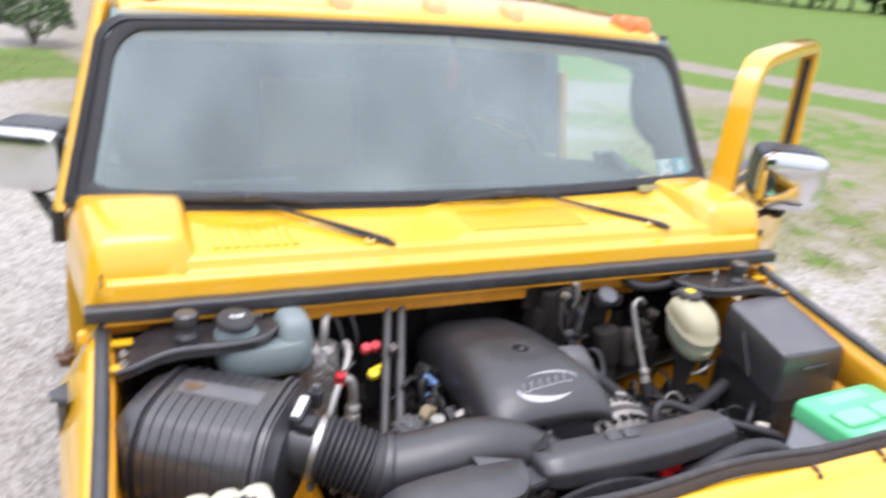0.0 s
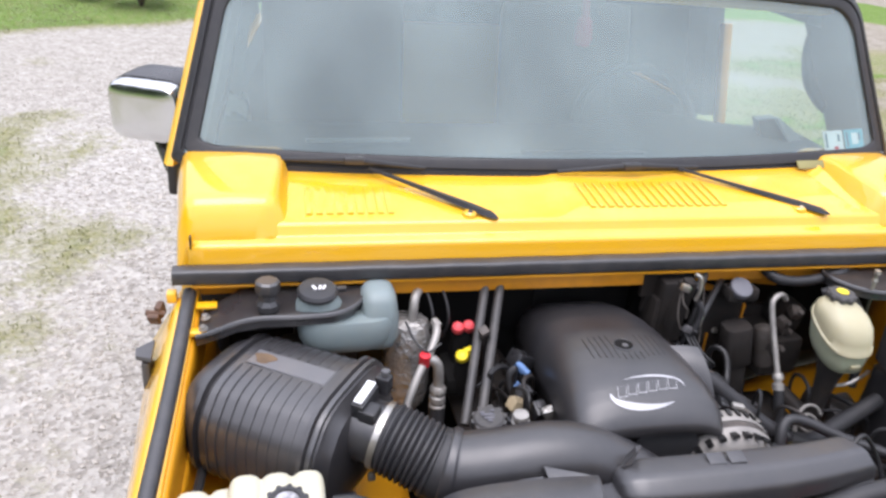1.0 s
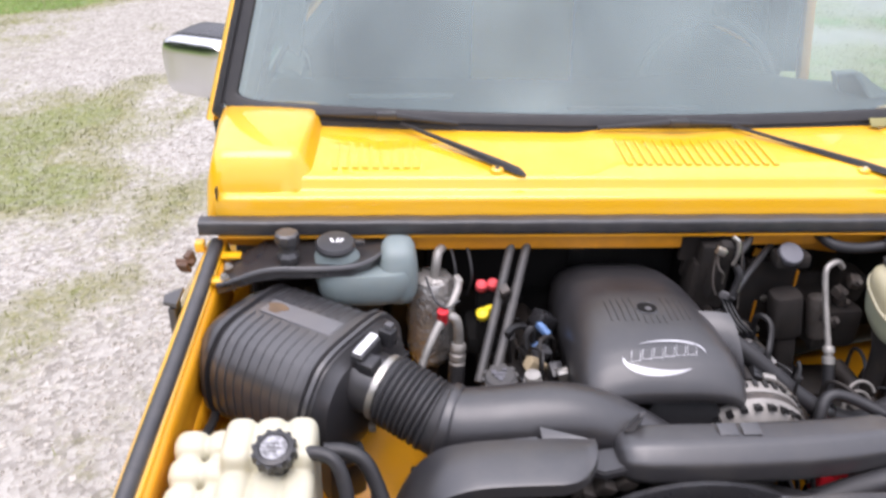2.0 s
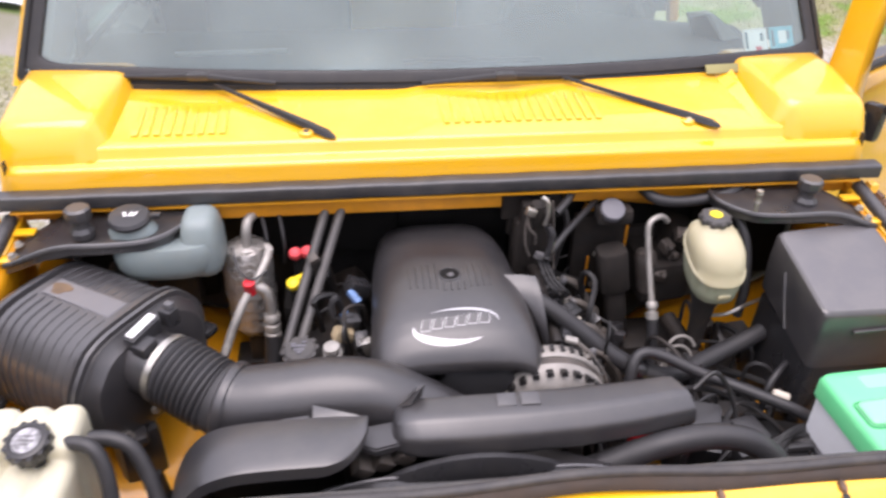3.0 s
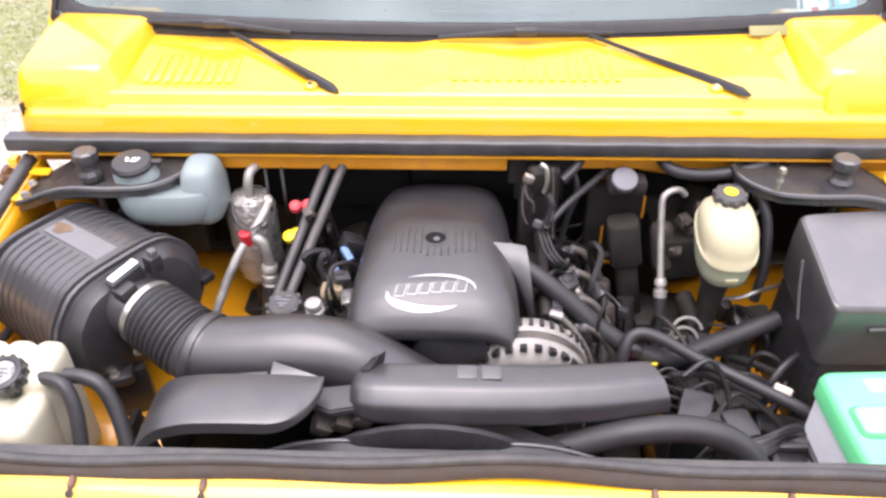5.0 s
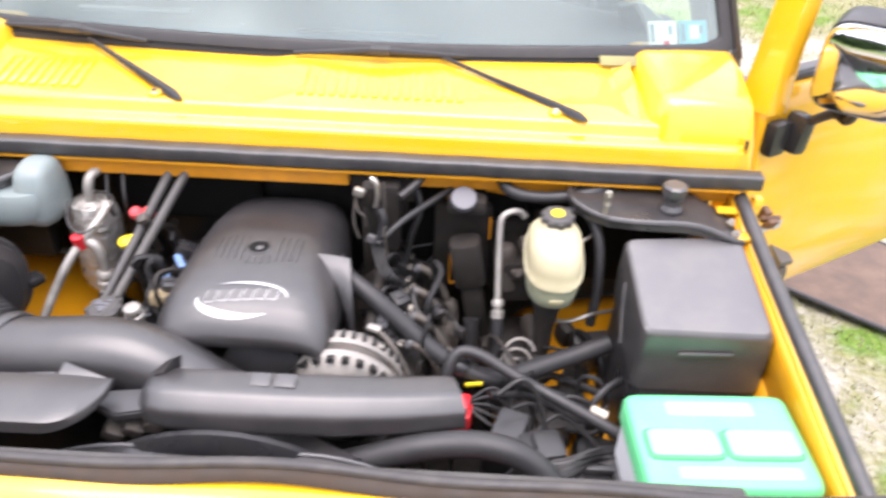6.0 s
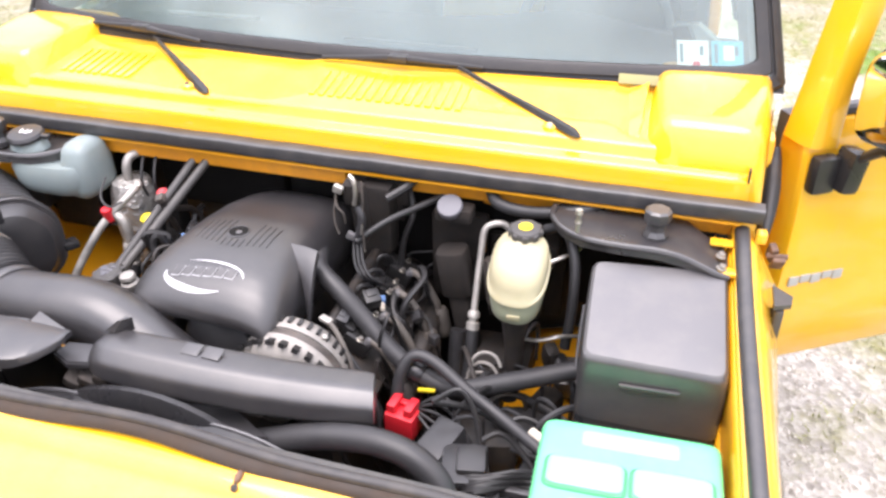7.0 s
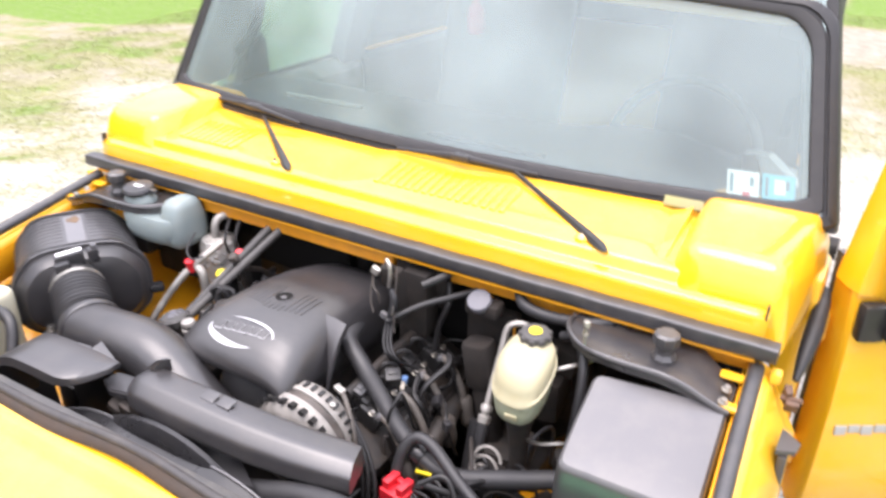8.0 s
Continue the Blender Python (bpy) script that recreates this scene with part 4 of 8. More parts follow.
sweep(bm, [(-0.765, 0.475, 1.36), (-0.742, 0.515, 1.50), (-0.705, 0.565, 1.72)], 0.011, 8, 4)
part("window_upright", bm, RUBBER, car)
bm = bmesh.new()
box(bm, (0, 2.2, 1.05), (1.24, 0.05, 0.6), 0.02)
rear = part("rear_wall", bm, YELLOW, car)
bm = bmesh.new()
box(bm, (0, 2.2, 1.565), (1.20, 0.012, 0.43), 0)
part("rear_window", bm, DARK_GLASS, car, "dark tinted rear window")
bm = bmesh.new()
box(bm, (0, 1.3, 0.70), (1.24, 1.85, 0.08), 0.02)
part("cabin_floor", bm, TRIM, car)
bm = bmesh.new()
box(bm, (0, 2.55, 0.9), (1.22, 0.65, 0.55), 0.04)
part("cargo_body", bm, YELLOW, car)

# dashboard and cabin furniture
bm = bmesh.new()
rows = []
for x in np.linspace(-0.76, 0.76, 31):
    e = 0.05 * (1 - (x / 0.76) ** 2)
    hump = 0.035 * math.exp(-((x - 0.38) / 0.17) ** 2)
    sec = [(0.335 - e, 1.36), (0.36 - e, 1.375), (0.46, 1.385 + 0.3 * hump), (0.60, 1.385 + hump), (0.68, 1.37 + hump), (0.72, 1.33 + 0.5 * hump), (0.72, 1.0), (0.36, 1.0)]
    rows.append([(x, y, z) for y, z in sec])
loft(bm, rows)
dash = part("dashboard", bm, TRIM, car, "dark grey dashboard top")
bm = bmesh.new()
box(bm, (0.08, 0.40, 1.388), (0.3, 0.02, 0.004), 0.001)
part("defroster_vent", bm, PLASTIC, dash)
# pale strip stands in for the bright window's reflection on the dash
bm = bmesh.new()
box(bm, (-0.44, 0.468, 1.392), (0.24, 0.012, 0.008), 0.002, (0, 0, 2))
part("dash_reflection", bm, LEDGE, dash, "pale strip painting the window's reflection along the dashboard")
bm = bmesh.new()
loft(bm, [[(0.632, 0.530, 1.365), (0.700, 0.480, 1.365), (0.772, 0.510, 1.365), (0.765, 0.580, 1.365), (0.650, 0.590, 1.365)], [(0.620, 0.550, 1.425), (0.655, 0.528, 1.440), (0.672, 0.535, 1.436), (0.675, 0.585, 1.430), (0.625, 0.590, 1.425)]])
part("corner_pod", bm, LEDGE, dash, "pale grey corner pod on the dashboard")
bm = bmesh.new()
loft(bm, [[(0.630, 0.526, 1.370), (0.690, 0.481, 1.372), (0.690, 0.486, 1.370), (0.634, 0.531, 1.368)], [(0.618, 0.545, 1.422), (0.650, 0.525, 1.434), (0.650, 0.530, 1.436), (0.620, 0.550, 1.424)]])
part("pod_vent", bm, SOOT, dash, "black vent face of the corner pod")
bm = bmesh.new()
ring = [(0.42 + 0.19 * math.cos(a), 0.84 + 0.19 * 0.42 * math.sin(a), 1.30 + 0.19 * 0.9 * math.sin(a), 0.014) for a in np.linspace(0, 2 * math.pi, 33)]
sweep(bm, ring, n=10, steps=1, cap=False)
lathe(bm, [(0.0, -0.03), (0.06, -0.03), (0.07, 0.01), (0.05, 0.03), (0.0, 0.035)], frame_of((0.42, 0.82, 1.30), (0, 0.9, 0.42)), 20)
for a in (0.1, math.pi - 0.1, -math.pi / 2):
    rod(bm, (0.42, 0.835, 1.30), (0.42 + 0.185 * math.cos(a), 0.84 + 0.078 * math.sin(a), 1.30 + 0.165 * math.sin(a)), 0.012, 8)
rod(bm, (0.42, 0.70, 1.22), (0.42, 0.82, 1.30), 0.03, 12)
part("steering_wheel", bm, TRIM, car, "dark steering wheel")
for x in (-0.42, 0.42):
    bm = bmesh.new()
    box(bm, (x, 1.25, 0.98), (0.52, 0.52, 0.16), 0.05, (6, 0, 0), 3)
    box(bm, (x, 1.50, 1.27), (0.48, 0.13, 0.58), 0.05, (-12, 0, 0), 3)
    seat = part("front_seat", bm, SEAT, car, "grey leather front seat")
    bm = bmesh.new()
    box(bm, (x, 1.57, 1.63), (0.26, 0.1, 0.17), 0.04, (-8, 0, 0), 3)
    rod(bm, (x - 0.06, 1.56, 1.5), (x - 0.06, 1.57, 1.6), 0.007, 8)
    rod(bm, (x + 0.06, 1.56, 1.5), (x + 0.06, 1.57, 1.6), 0.007, 8)
    part("headrest", bm, SEAT, seat)
bm = bmesh.new()
box(bm, (0.0, 0.50, 1.735), (0.24, 0.03, 0.06), 0.014, (12, 0, 0), 3)
rod(bm, (0.0, 0.495, 1.745), (0.0, 0.45, 1.775), 0.01, 10)
part("rear_view_mirror", bm, TRIM, car, "dark rear-view mirror")
bm = bmesh.new()
sweep(bm, [(0.04, 0.43, 1.775, 0.004), (0.04, 0.42, 1.74, 0.008), (0.041, 0.41, 1.70, 0.009), (0.041, 0.41, 1.688, 0.0165), (0.042, 0.41, 1.655, 0.0195), (0.042, 0.41, 1.635, 0.017)], n=10, steps=4)
part("hanging_ornament", bm, ORNAMENT, car, "dark red ornament hanging from the mirror")
for side in (-1, 1):
    bm = bmesh.new()
    rows = []
    for v in np.linspace(0.0, 0.92, 8):
        p = screen_point(1.0, v)
        d = 0.15 + 0.02 * v
        rows.append([(side * (p.x + dx), p.y + dy, p.z) for dx, dy in ((0.02, 0.02), (-0.012, 0.012), (-0.022, 0.04), (-0.03, d * 0.6), (-0.022, d), (0.0, d), (0.015, d * 0.5))])
    loft(bm, rows)
    trim = part("pillar_trim", bm, PILLAR, car, "grey pillar trim inside the windscreen")
    bm = bmesh.new()
    sweep(bm, [(side * (x + 0.02), y, z) for x, y, z in ((0.728, 0.465, 1.485), (0.722, 0.50, 1.50), (0.714, 0.535, 1.53), (0.708, 0.555, 1.575), (0.704, 0.56, 1.62), (0.70, 0.55, 1.66), (0.695, 0.525, 1.69))], 0.0175, 10, 5)
    part("grab_handle", bm, TRIM, trim, "dark grab handle on the front pillar")


# inspection stickers and number plate on the glass
up_ws = (screen_point(0.9, 1) - screen_point(0.9, 0)).normalized()


def sticker_frame(x, z):
    v = (z - WS[0][1]) / (WS[1][1] - WS[0][1])
    u = x / (0.7875 - 0.0924 * v)
    o = screen_point(u, v) - n_out * 0.004
    a = (screen_point(u + 0.02, v) - screen_point(u - 0.02, v)).normalized()
    return Matrix.Translation(o) @ Matrix((a, up_ws, a.cross(up_ws))).transposed().to_4x4()


for x, mats in ((0.667, (WHITE, RED)), (0.728, (STICKER_BLUE, STICKER_BLUE))):
    m = sticker_frame(x, 1.452) @ Matrix.Scale(1.22, 4)
    bm = bmesh.new()
    slab(bm, [(-0.023, -0.022), (0.023, -0.022), (0.023, 0.022), (-0.023, 0.022)], m, 0.0006)
    st = part("inspection_sticker", bm, WHITE if mats[0] is WHITE else STICKER_BLUE, car, "small printed inspection sticker on the glass")
    for (cx, cy, w, h), mt in (((-0.0165, 0.003, 0.005, 0.028), STICKER_DARK), ((0.0125, 0.007, 0.006, 0.014), STICKER_DARK), ((0.005, -0.014, 0.011, 0.010), mats[1]), ((0.002, 0.004, 0.016, 0.022), WHITE)):
        bm = bmesh.new()
        slab(bm, [(cx - w / 2, cy - h / 2), (cx + w / 2, cy - h / 2), (cx + w / 2, cy + h / 2), (cx - w / 2, cy + h / 2)], m @ Matrix.Translation((0, 0, 0.0008)), 0.0004)
        part("printed_bar", bm, mt, st)
bm = bmesh.new()
box(bm, (0.578, 0.250, 1.412), (0.072, 0.020, 0.004), 0.001, (45, 0, 4))
part("number_plate", bm, PLATE, car, "small dull brass plate at the glass edge")


# ---- wipers ----
def wiper(pivot, foot, tip0, tip1):
    """Arm from the spindle to the blade, and the blade along the foot of the glass."""
    bm = bmesh.new()
    p, f = Vector(pivot), Vector(foot)
    d = (f - p).normalized()
    rows = []
    for s, w, h in ((-0.012, 0.002, 0.002), (-0.006, 0.007, 0.004), (0.006, 0.0105, 0.008), (0.05, 0.0100, 0.009), (0.12, 0.0072, 0.008), (0.20, 0.0048, 0.006), ((f - p).length, 0.004, 0.005)):
        c = p + d * s + Vector((0, 0, 0.004))
        side = d.cross(Vector((0, 0, 1))).normalized()
        rows.append([c + side * w, c + side * w * 0.6 + Vector((0, 0, h)), c - side * w * 0.6 + Vector((0, 0, h)), c - side * w])
    loft(bm, rows)
    arm = part("wiper", bm, RUBBER, car, "black wiper arm and blade")
    bm = bmesh.new()
    a, b = Vector(tip0), Vector(tip1)
    mid = (a + b) / 2 + Vector((0, -0.012, 0.012))
    sweep(bm, [(*a, 0.004), (*(a * 0.75 + b * 0.25 + Vector((0, -0.006, 0.006))), 0.006), (*mid, 0.008), (*(a * 0.25 + b * 0.75 + Vector((0, -0.006, 0.006))), 0.006), (*b, 0.004)], n=8, steps=5)
    part("blade", bm, RUBBER, arm)
    bm = bmesh.new()
    box(bm, mid, (0.04, 0.02, 0.014), 0.004)
    part("blade_clip", bm, PLASTIC, arm)


wiper((-0.225, 0.068, 1.370), (-0.445, 0.240, 1.404), (-0.62, 0.270, 1.418), (-0.33, 0.238, 1.410))
wiper((0.494, 0.062, 1.370), (0.238, 0.232, 1.404), (-0.045, 0.226, 1.406), (0.285, 0.240, 1.410))
for x in (-0.268, 0.448):
    bm = bmesh.new()
    lathe(bm, [(0.0145, 0), (0.0135, 0.006), (0.010, 0.009), (0.0, 0.0095)], Matrix.Translation((x, 0.082, 1.3715)), 20)
    nz = part("washer_jet", bm, YELLOW, car)
    bm = bmesh.new()
    lathe(bm, [(0.005, 0), (0.005, 0.003), (0.0, 0.0035)], frame_of((x, 0.077, 1.3795), (0, -0.6, 0.8)), 10)
    part("nozzle", bm, DARK if x < 0 else TAN, nz)


# ---- mirrors and driver's door ----
def mirror_shell(m):
    """Chrome shell facing along -y of m, black housing behind."""
    a, b = bmesh.new(), bmesh.new()
    rows = []
    for y, s in ((-0.040, 0.05), (-0.0395, 0.5), (-0.037, 0.8), (-0.032, 0.92), (-0.02, 0.985), (0.0, 1.0), (0.012, 0.99)):
        rows.append([m @ Vector((cx * s, y, cz * s)) for cx, cz in oval(0, 0, 0.093, 0.083, 5, 32)])
    loft(a, rows)
    rows = []
    for y, s in ((0.012, 0.97), (0.03, 0.98), (0.09, 0.97), (0.125, 0.93), (0.13, 0.85)):
        rows.append([m @ Vector((cx * s, y, cz * s)) for cx, cz in oval(0, 0, 0.096, 0.088, 5, 32)])
    loft(b, rows)
    return a, b


def side_mirror(parent, m, foot, elbow):
    shell, housing = mirror_shell(m)
    hs = part("side_mirror", housing, PLASTIC_SHINY, parent, "black mirror housing with a chrome shell")
    part("chrome_shell", shell, SHELL, hs, "dulled chrome mirror shell")
    bm = bmesh.new()
    e, f = Vector(elbow), Vector(foot)
    sweep(bm, [m @ Vector((0, 0.03, -0.085)), m @ Vector((0, 0.03, -0.1)), (e + (m @ Vector((0, 0.03, -0.1)))) / 2, e], 0.015, 10, 4, 0.7)
    box(bm, f, (0.03, 0.04, 0.085), 0.01)
    part("mirror_arm", bm, PLASTIC_SHINY, hs)


side_mirror(car, pose(-0.905, 0.57, 1.428, 4, 0, -24) @ Matrix.Diagonal((0.96, 0.9, 0.84, 1)), (-0.848, 0.455, 1.315), (-0.853, 0.462, 1.325))

HX, HY, OPEN = 0.876, 0.306, 57.5
DOOR = pose(HX, HY, 0, 0, 0, 90 - OPEN)  # local x runs along the opened door, local -y is its outer face


bm = bmesh.new()
rows = []
sec = [(-0.028, 0.785), (-0.040, 0.80), (-0.047, 0.92), (-0.050, 1.05), (-0.046, 1.18), (-0.040, 1.28), (-0.030, 1.325), (-0.016, 1.342), (0.04, 1.338), (0.05, 1.3), (0.05, 0.79), (0.02, 0.775)]
for x in (0.0, 0.006, 0.03, 0.2, 0.4, 0.6, 0.8, 1.05, 1.075, 1.08):
    k = 0.72 if x in (0.0, 1.08) else (0.93 if x in (0.006, 1.075) else 1.0)
    rows.append([DOOR @ Vector((x, y * k, 1.05 + (z - 1.05) * (1 if k == 1 else 0.99))) for y, z in sec])
loft(bm, rows)
door = part("driver_door", bm, YELLOW, car, "open yellow driver's door")
# window frame as a bent bar
bm = bmesh.new()
path = [(0.032, 1.30), (0.043, 1.42), (0.072, 1.60), (0.092, 1.68), (0.135, 1.722), (0.22, 1.738), (0.6, 1.748), (0.98, 1.748), (1.035, 1.732), (1.05, 1.68), (1.056, 1.5), (1.06, 1.30)]
rows = []
pts = np.array(path)
tan = np.gradient(pts, axis=0)
for (x, z), (tx, tz) in zip(pts, tan):
    ln = math.hypot(tx, tz)
    nx_, nz_ = tz / ln, -tx / ln
    w = 0.038 if z < 1.35 and x < 0.5 else (0.031 if x < 0.13 else 0.025)
    yo = -0.043 if z < 1.35 else (-0.037 if z < 1.5 else -0.031)
    rows.append([DOOR @ Vector((x - nx_ * w, -0.012, z - nz_ * w)), DOOR @ Vector((x - nx_ * w * 0.8, yo + 0.004, z - nz_ * w * 0.8)), DOOR @ Vector((x - nx_ * w * 0.5, yo, z - nz_ * w * 0.5)), DOOR @ Vector((x + nx_ * w * 0.5, yo, z + nz_ * w * 0.5)), DOOR @ Vector((x + nx_ * w * 0.8, yo + 0.004, z + nz_ * w * 0.8)),
                 DOOR @ Vector((x + nx_ * w, -0.012, z + nz_ * w)), DOOR @ Vector((x + nx_ * w, 0.03, z + nz_ * w)), DOOR @ Vector((x - nx_ * w, 0.03, z - nz_ * w))])
loft(bm, rows)
part("window_frame", bm, YELLOW, door)
bm = bmesh.new()
for a, b in (((1.025, 1.36), (1.02, 1.70)),):
    rod(bm, DOOR @ Vector((a[0], 0.0, a[1])), DOOR @ Vector((b[0], 0.0, b[1])), 0.014, 8)
rod(bm, DOOR @ Vector((0.1, 0.012, 1.345)), DOOR @ Vector((1.03, 0.012, 1.345)), 0.012, 8)
part("window_seal", bm, RUBBER, door)
bm = bmesh.new()
rows = [[DOOR @ Vector((x, y, z)) for x, z in ((0.02, 0.80), (1.04, 0.80), (1.04, 1.33), (0.02, 1.33))] for y in (0.05, 0.085)]
loft(bm, rows)
part("door_trim", bm, GREY, door, "grey inner door trim")
bm = bmesh.new()
box(bm, DOOR @ Vector((0.95, -0.055, 1.18)), (0.14, 0.03, 0.05), 0.012, (0, 0, 90 - OPEN))
part("door_handle", bm, CHROME, door)
# raised badge: plain bars, no lettering
for k in range(5):
    bm = bmesh.new()
    box(bm, DOOR @ Vector((0.035 + 0.026 * k, -0.0505, 1.008 + 0.003 * (k % 2))), (0.0235, 0.004, 0.022 - 0.004 * (k % 2)), 0.002, (0, 0, 90 - OPEN))
    part("badge_bar", bm, SILVER, door)
bm = bmesh.new()
box(bm, DOOR @ Vector((-0.012, 0.03, 1.2)), (0.03, 0.03, 0.06), 0.006)
part("door_hinge", bm, YELLOW, door)
bm = bmesh.new()
box(bm, DOOR @ Vector((-0.012, 0.03, 0.9)), (0.03, 0.03, 0.06), 0.006)
part("door_hinge", bm, YELLOW, door)
# mirror on the opened door
MR = pose(1.035, 0.20, 1.432, 2, 0, -31)
shell, housing = mirror_shell(MR)
hs = part("side_mirror", housing, PLASTIC_SHINY, door, "black mirror housing with a chrome shell")
part("chrome_shell", shell, CHROME, hs, "polished chrome mirror shell")
bm = bmesh.new()
sweep(bm, [MR @ Vector((0.0, 0.0, -0.08)), MR @ Vector((-0.01, 0.0, -0.1)), DOOR @ Vector((0.085, -0.13, 1.33)), DOOR @ Vector((0.074, -0.08, 1.29))], 0.014, 10, 5, 0.7)
box(bm, DOOR @ Vector((0.072, -0.07, 1.265)), (0.040, 0.05, 0.085), 0.012, (0, 8, 90 - OPEN))
box(bm, DOOR @ Vector((0.030, -0.055, 1.255)), (0.050, 0.03, 0.075), 0.01, (0, 0, 90 - OPEN))
part("mirror_arm", bm, PLASTIC_SHINY, hs)

# wheels
for sx in (-0.80, 0.80):
    for y in (-0.45, 2.45):
        bm = bmesh.new()
        m = frame_of(((sx - 0.24 if sx > 0 else sx - 0.04) - math.copysign(0.14 if y > 0 else 0.0, sx), y, 0.44), (1, 0, 0))
        lathe(bm, [(0.24, 0.0), (0.36, -0.01), (0.42, 0.01), (0.44, 0.05), (0.44, 0.23), (0.42, 0.27), (0.36, 0.29), (0.24, 0.28)], m, 40)
        wheel = part("wheel", bm, TYRE, car)
        bm = bmesh.new()
        lathe(bm, [(0.24, 0.03), (0.22, 0.06), (0.08, 0.09), (0.08, 0.19), (0.22, 0.22), (0.24, 0.25)], m, 24)
        part("rim", bm, ALLOY, wheel)
bm = bmesh.new()
box(bm, (0, 0.9, 0.55), (0.9, 4.0, 0.14), 0.02)
rod(bm, (-0.8, -0.45, 0.44), (0.8, -0.45, 0.44), 0.05, 12)
rod(bm, (-0.8, 2.45, 0.44), (0.8, 2.45, 0.44), 0.05, 12)
part("chassis", bm, DARK, car)


# ---- engine ----
engine = thing("engine", (-0.03, -0.15, 0.57), "dark V8 engine with a black plastic top cover and wiring", "engine")
COVER = [(0.094, 1.150, 0.100, 1.08), (0.086, 1.166, 0.107, 1.085), (0.066, 1.180, 0.113, 1.09), (0.02, 1.199, 0.120, 1.095), (-0.05, 1.218, 0.127, 1.10), (-0.12, 1.2295, 0.130, 1.105), (-0.18, 1.2335, 0.132, 1.112),
         (-0.24, 1.232, 0.135, 1.12), (-0.28, 1.2255, 0.137, 1.122), (-0.31, 1.213, 0.138, 1.120), (-0.332, 1.196, 0.134, 1.118), (-0.345, 1.178, 0.128, 1.122), (-0.349, 1.166, 0.122, 1.13)]
COVER_X = -0.035


def cover_at(y):
    ys = [r[0] for r in COVER][::-1]
    return [float(np.interp(y, ys, [r[k] for r in COVER][::-1])) for k in (1, 2, 3)]


def cover_z(x, y):
    """Height of the cover's skin."""
    zt, hw, zb = cover_at(y)
    c = min(0.999, abs(x - COVER_X) / hw) ** (1 / 0.6)
    return zb + (zt - zb) * math.sqrt(1 - c * c) ** 0.52


bm = bmesh.new()
rows = []
for y in np.concatenate([np.linspace(0.094, -0.28, 24), np.linspace(-0.29, -0.349, 9)]):
    zt, hw, zb = cover_at(y)
    row = []
    for k in range(33):
        a = math.pi * k / 32
        c, s = math.cos(a), math.sin(a)
        px = COVER_X + hw * math.copysign(abs(c) ** 0.6, c)
        # the skirt is cut away in an arch over the throttle
        arch = 0.030 * float(smooth01(np.array(-y), 0.30, 0.345)) * math.exp(-((px - 0.015) / 0.06) ** 2)
        row.append((px, y, max(zb + (zt - zb) * abs(s) ** 0.52, zb + arch)))
    rows.append(row)
r = loft(bm, rows, cap=False, closed=False)
bm.faces.new(r[0])
cover = part("engine_cover", bm, PLASTIC, engine, "matt black domed plastic engine cover with a silver swoosh", 50)
mod = cover.modifiers.new("thick", "SOLIDIFY")
mod.thickness, mod.offset = 0.005, -1
# fine raised ribs, and a flat black disc painting the bolt recess's shade
for k in range(13):
    x = COVER_X - 0.066 + 0.011 * k
    y0, y1 = (-0.142 - 0.12 * abs(x - COVER_X), -0.222 + 0.16 * abs(x - COVER_X)) if abs(x - COVER_X) > 0.022 else (-0.203, -0.224)
    bm = bmesh.new()
    sweep(bm, [(x, y, cover_z(x, y) - 0.0002) for y in np.linspace(y0, y1, 5)], 0.0015, 6, 2)
    part("rib", bm, PLASTIC, cover)
bm = bmesh.new()
lathe(bm, [(0.0195, 0.0), (0.0195, 0.0016), (0.0175, 0.0022), (0.0165, 0.0012)], frame_of((COVER_X, -0.180, 1.2325), (0, 0, 1)), 24)
part("recess_lip", bm, PLASTIC, cover)
bm = bmesh.new()
lathe(bm, [(0.0168, 0.0), (0.0168, 0.0014), (0.0, 0.0012)], frame_of((COVER_X, -0.180, 1.2325), (0, 0, 1)), 24)
part("recess_shade_disc", bm, MATT, cover, "flat black disc for the shade of a bolt recess")
bm = bmesh.new()
lathe(bm, [(0.006, 0.0), (0.006, 0.0022), (0.0, 0.0028)], frame_of((COVER_X + 0.002, -0.183, 1.2325), (0, 0, 1)), 6)
part("recess_bolt", bm, GREY, cover)


def decal(outline, mat, name, label="", lift=0.0012):
    """A thin print on the cover from a closed strip of (x, y) pairs: two edges of equal count."""
    a, b = outline
    bm = bmesh.new()
    rows = []
    for (x0, y0), (x1, y1) in zip(a, b):
        row = []
        for k in range(5):
            x, y = x0 + (x1 - x0) * k / 4, y0 + (y1 - y0) * k / 4
            row.append((x, y, cover_z(x, y) + lift))
        rows.append(row)
    loft(bm, rows, cap=False, closed=False)
    return part(name, bm, mat, cover, label)


LX, LY = COVER_X - 0.002, -0.2965


def crescent(a0, a1, thick, peak):
    """A swoosh along the badge's oval, thickest at peak (0 to 1) and running out to points."""
    outer, inner = [], []
    for k in range(31):
        f = k / 30
        a = radians(a0 + (a1 - a0) * f)
        w = thick * (math.sin(math.pi * f ** (math.log(0.5) / math.log(peak)))) ** 0.8
        for row, g in ((outer, 0.0), (inner, w)):
            u, v = (0.0690 - 0.5 * g) * math.cos(a), (0.0290 - g) * math.sin(a)
            row.append((LX + u * math.cos(0.1) - v * math.sin(0.1), LY + u * math.sin(0.1) + v * math.cos(0.1)))
    return outer, inner


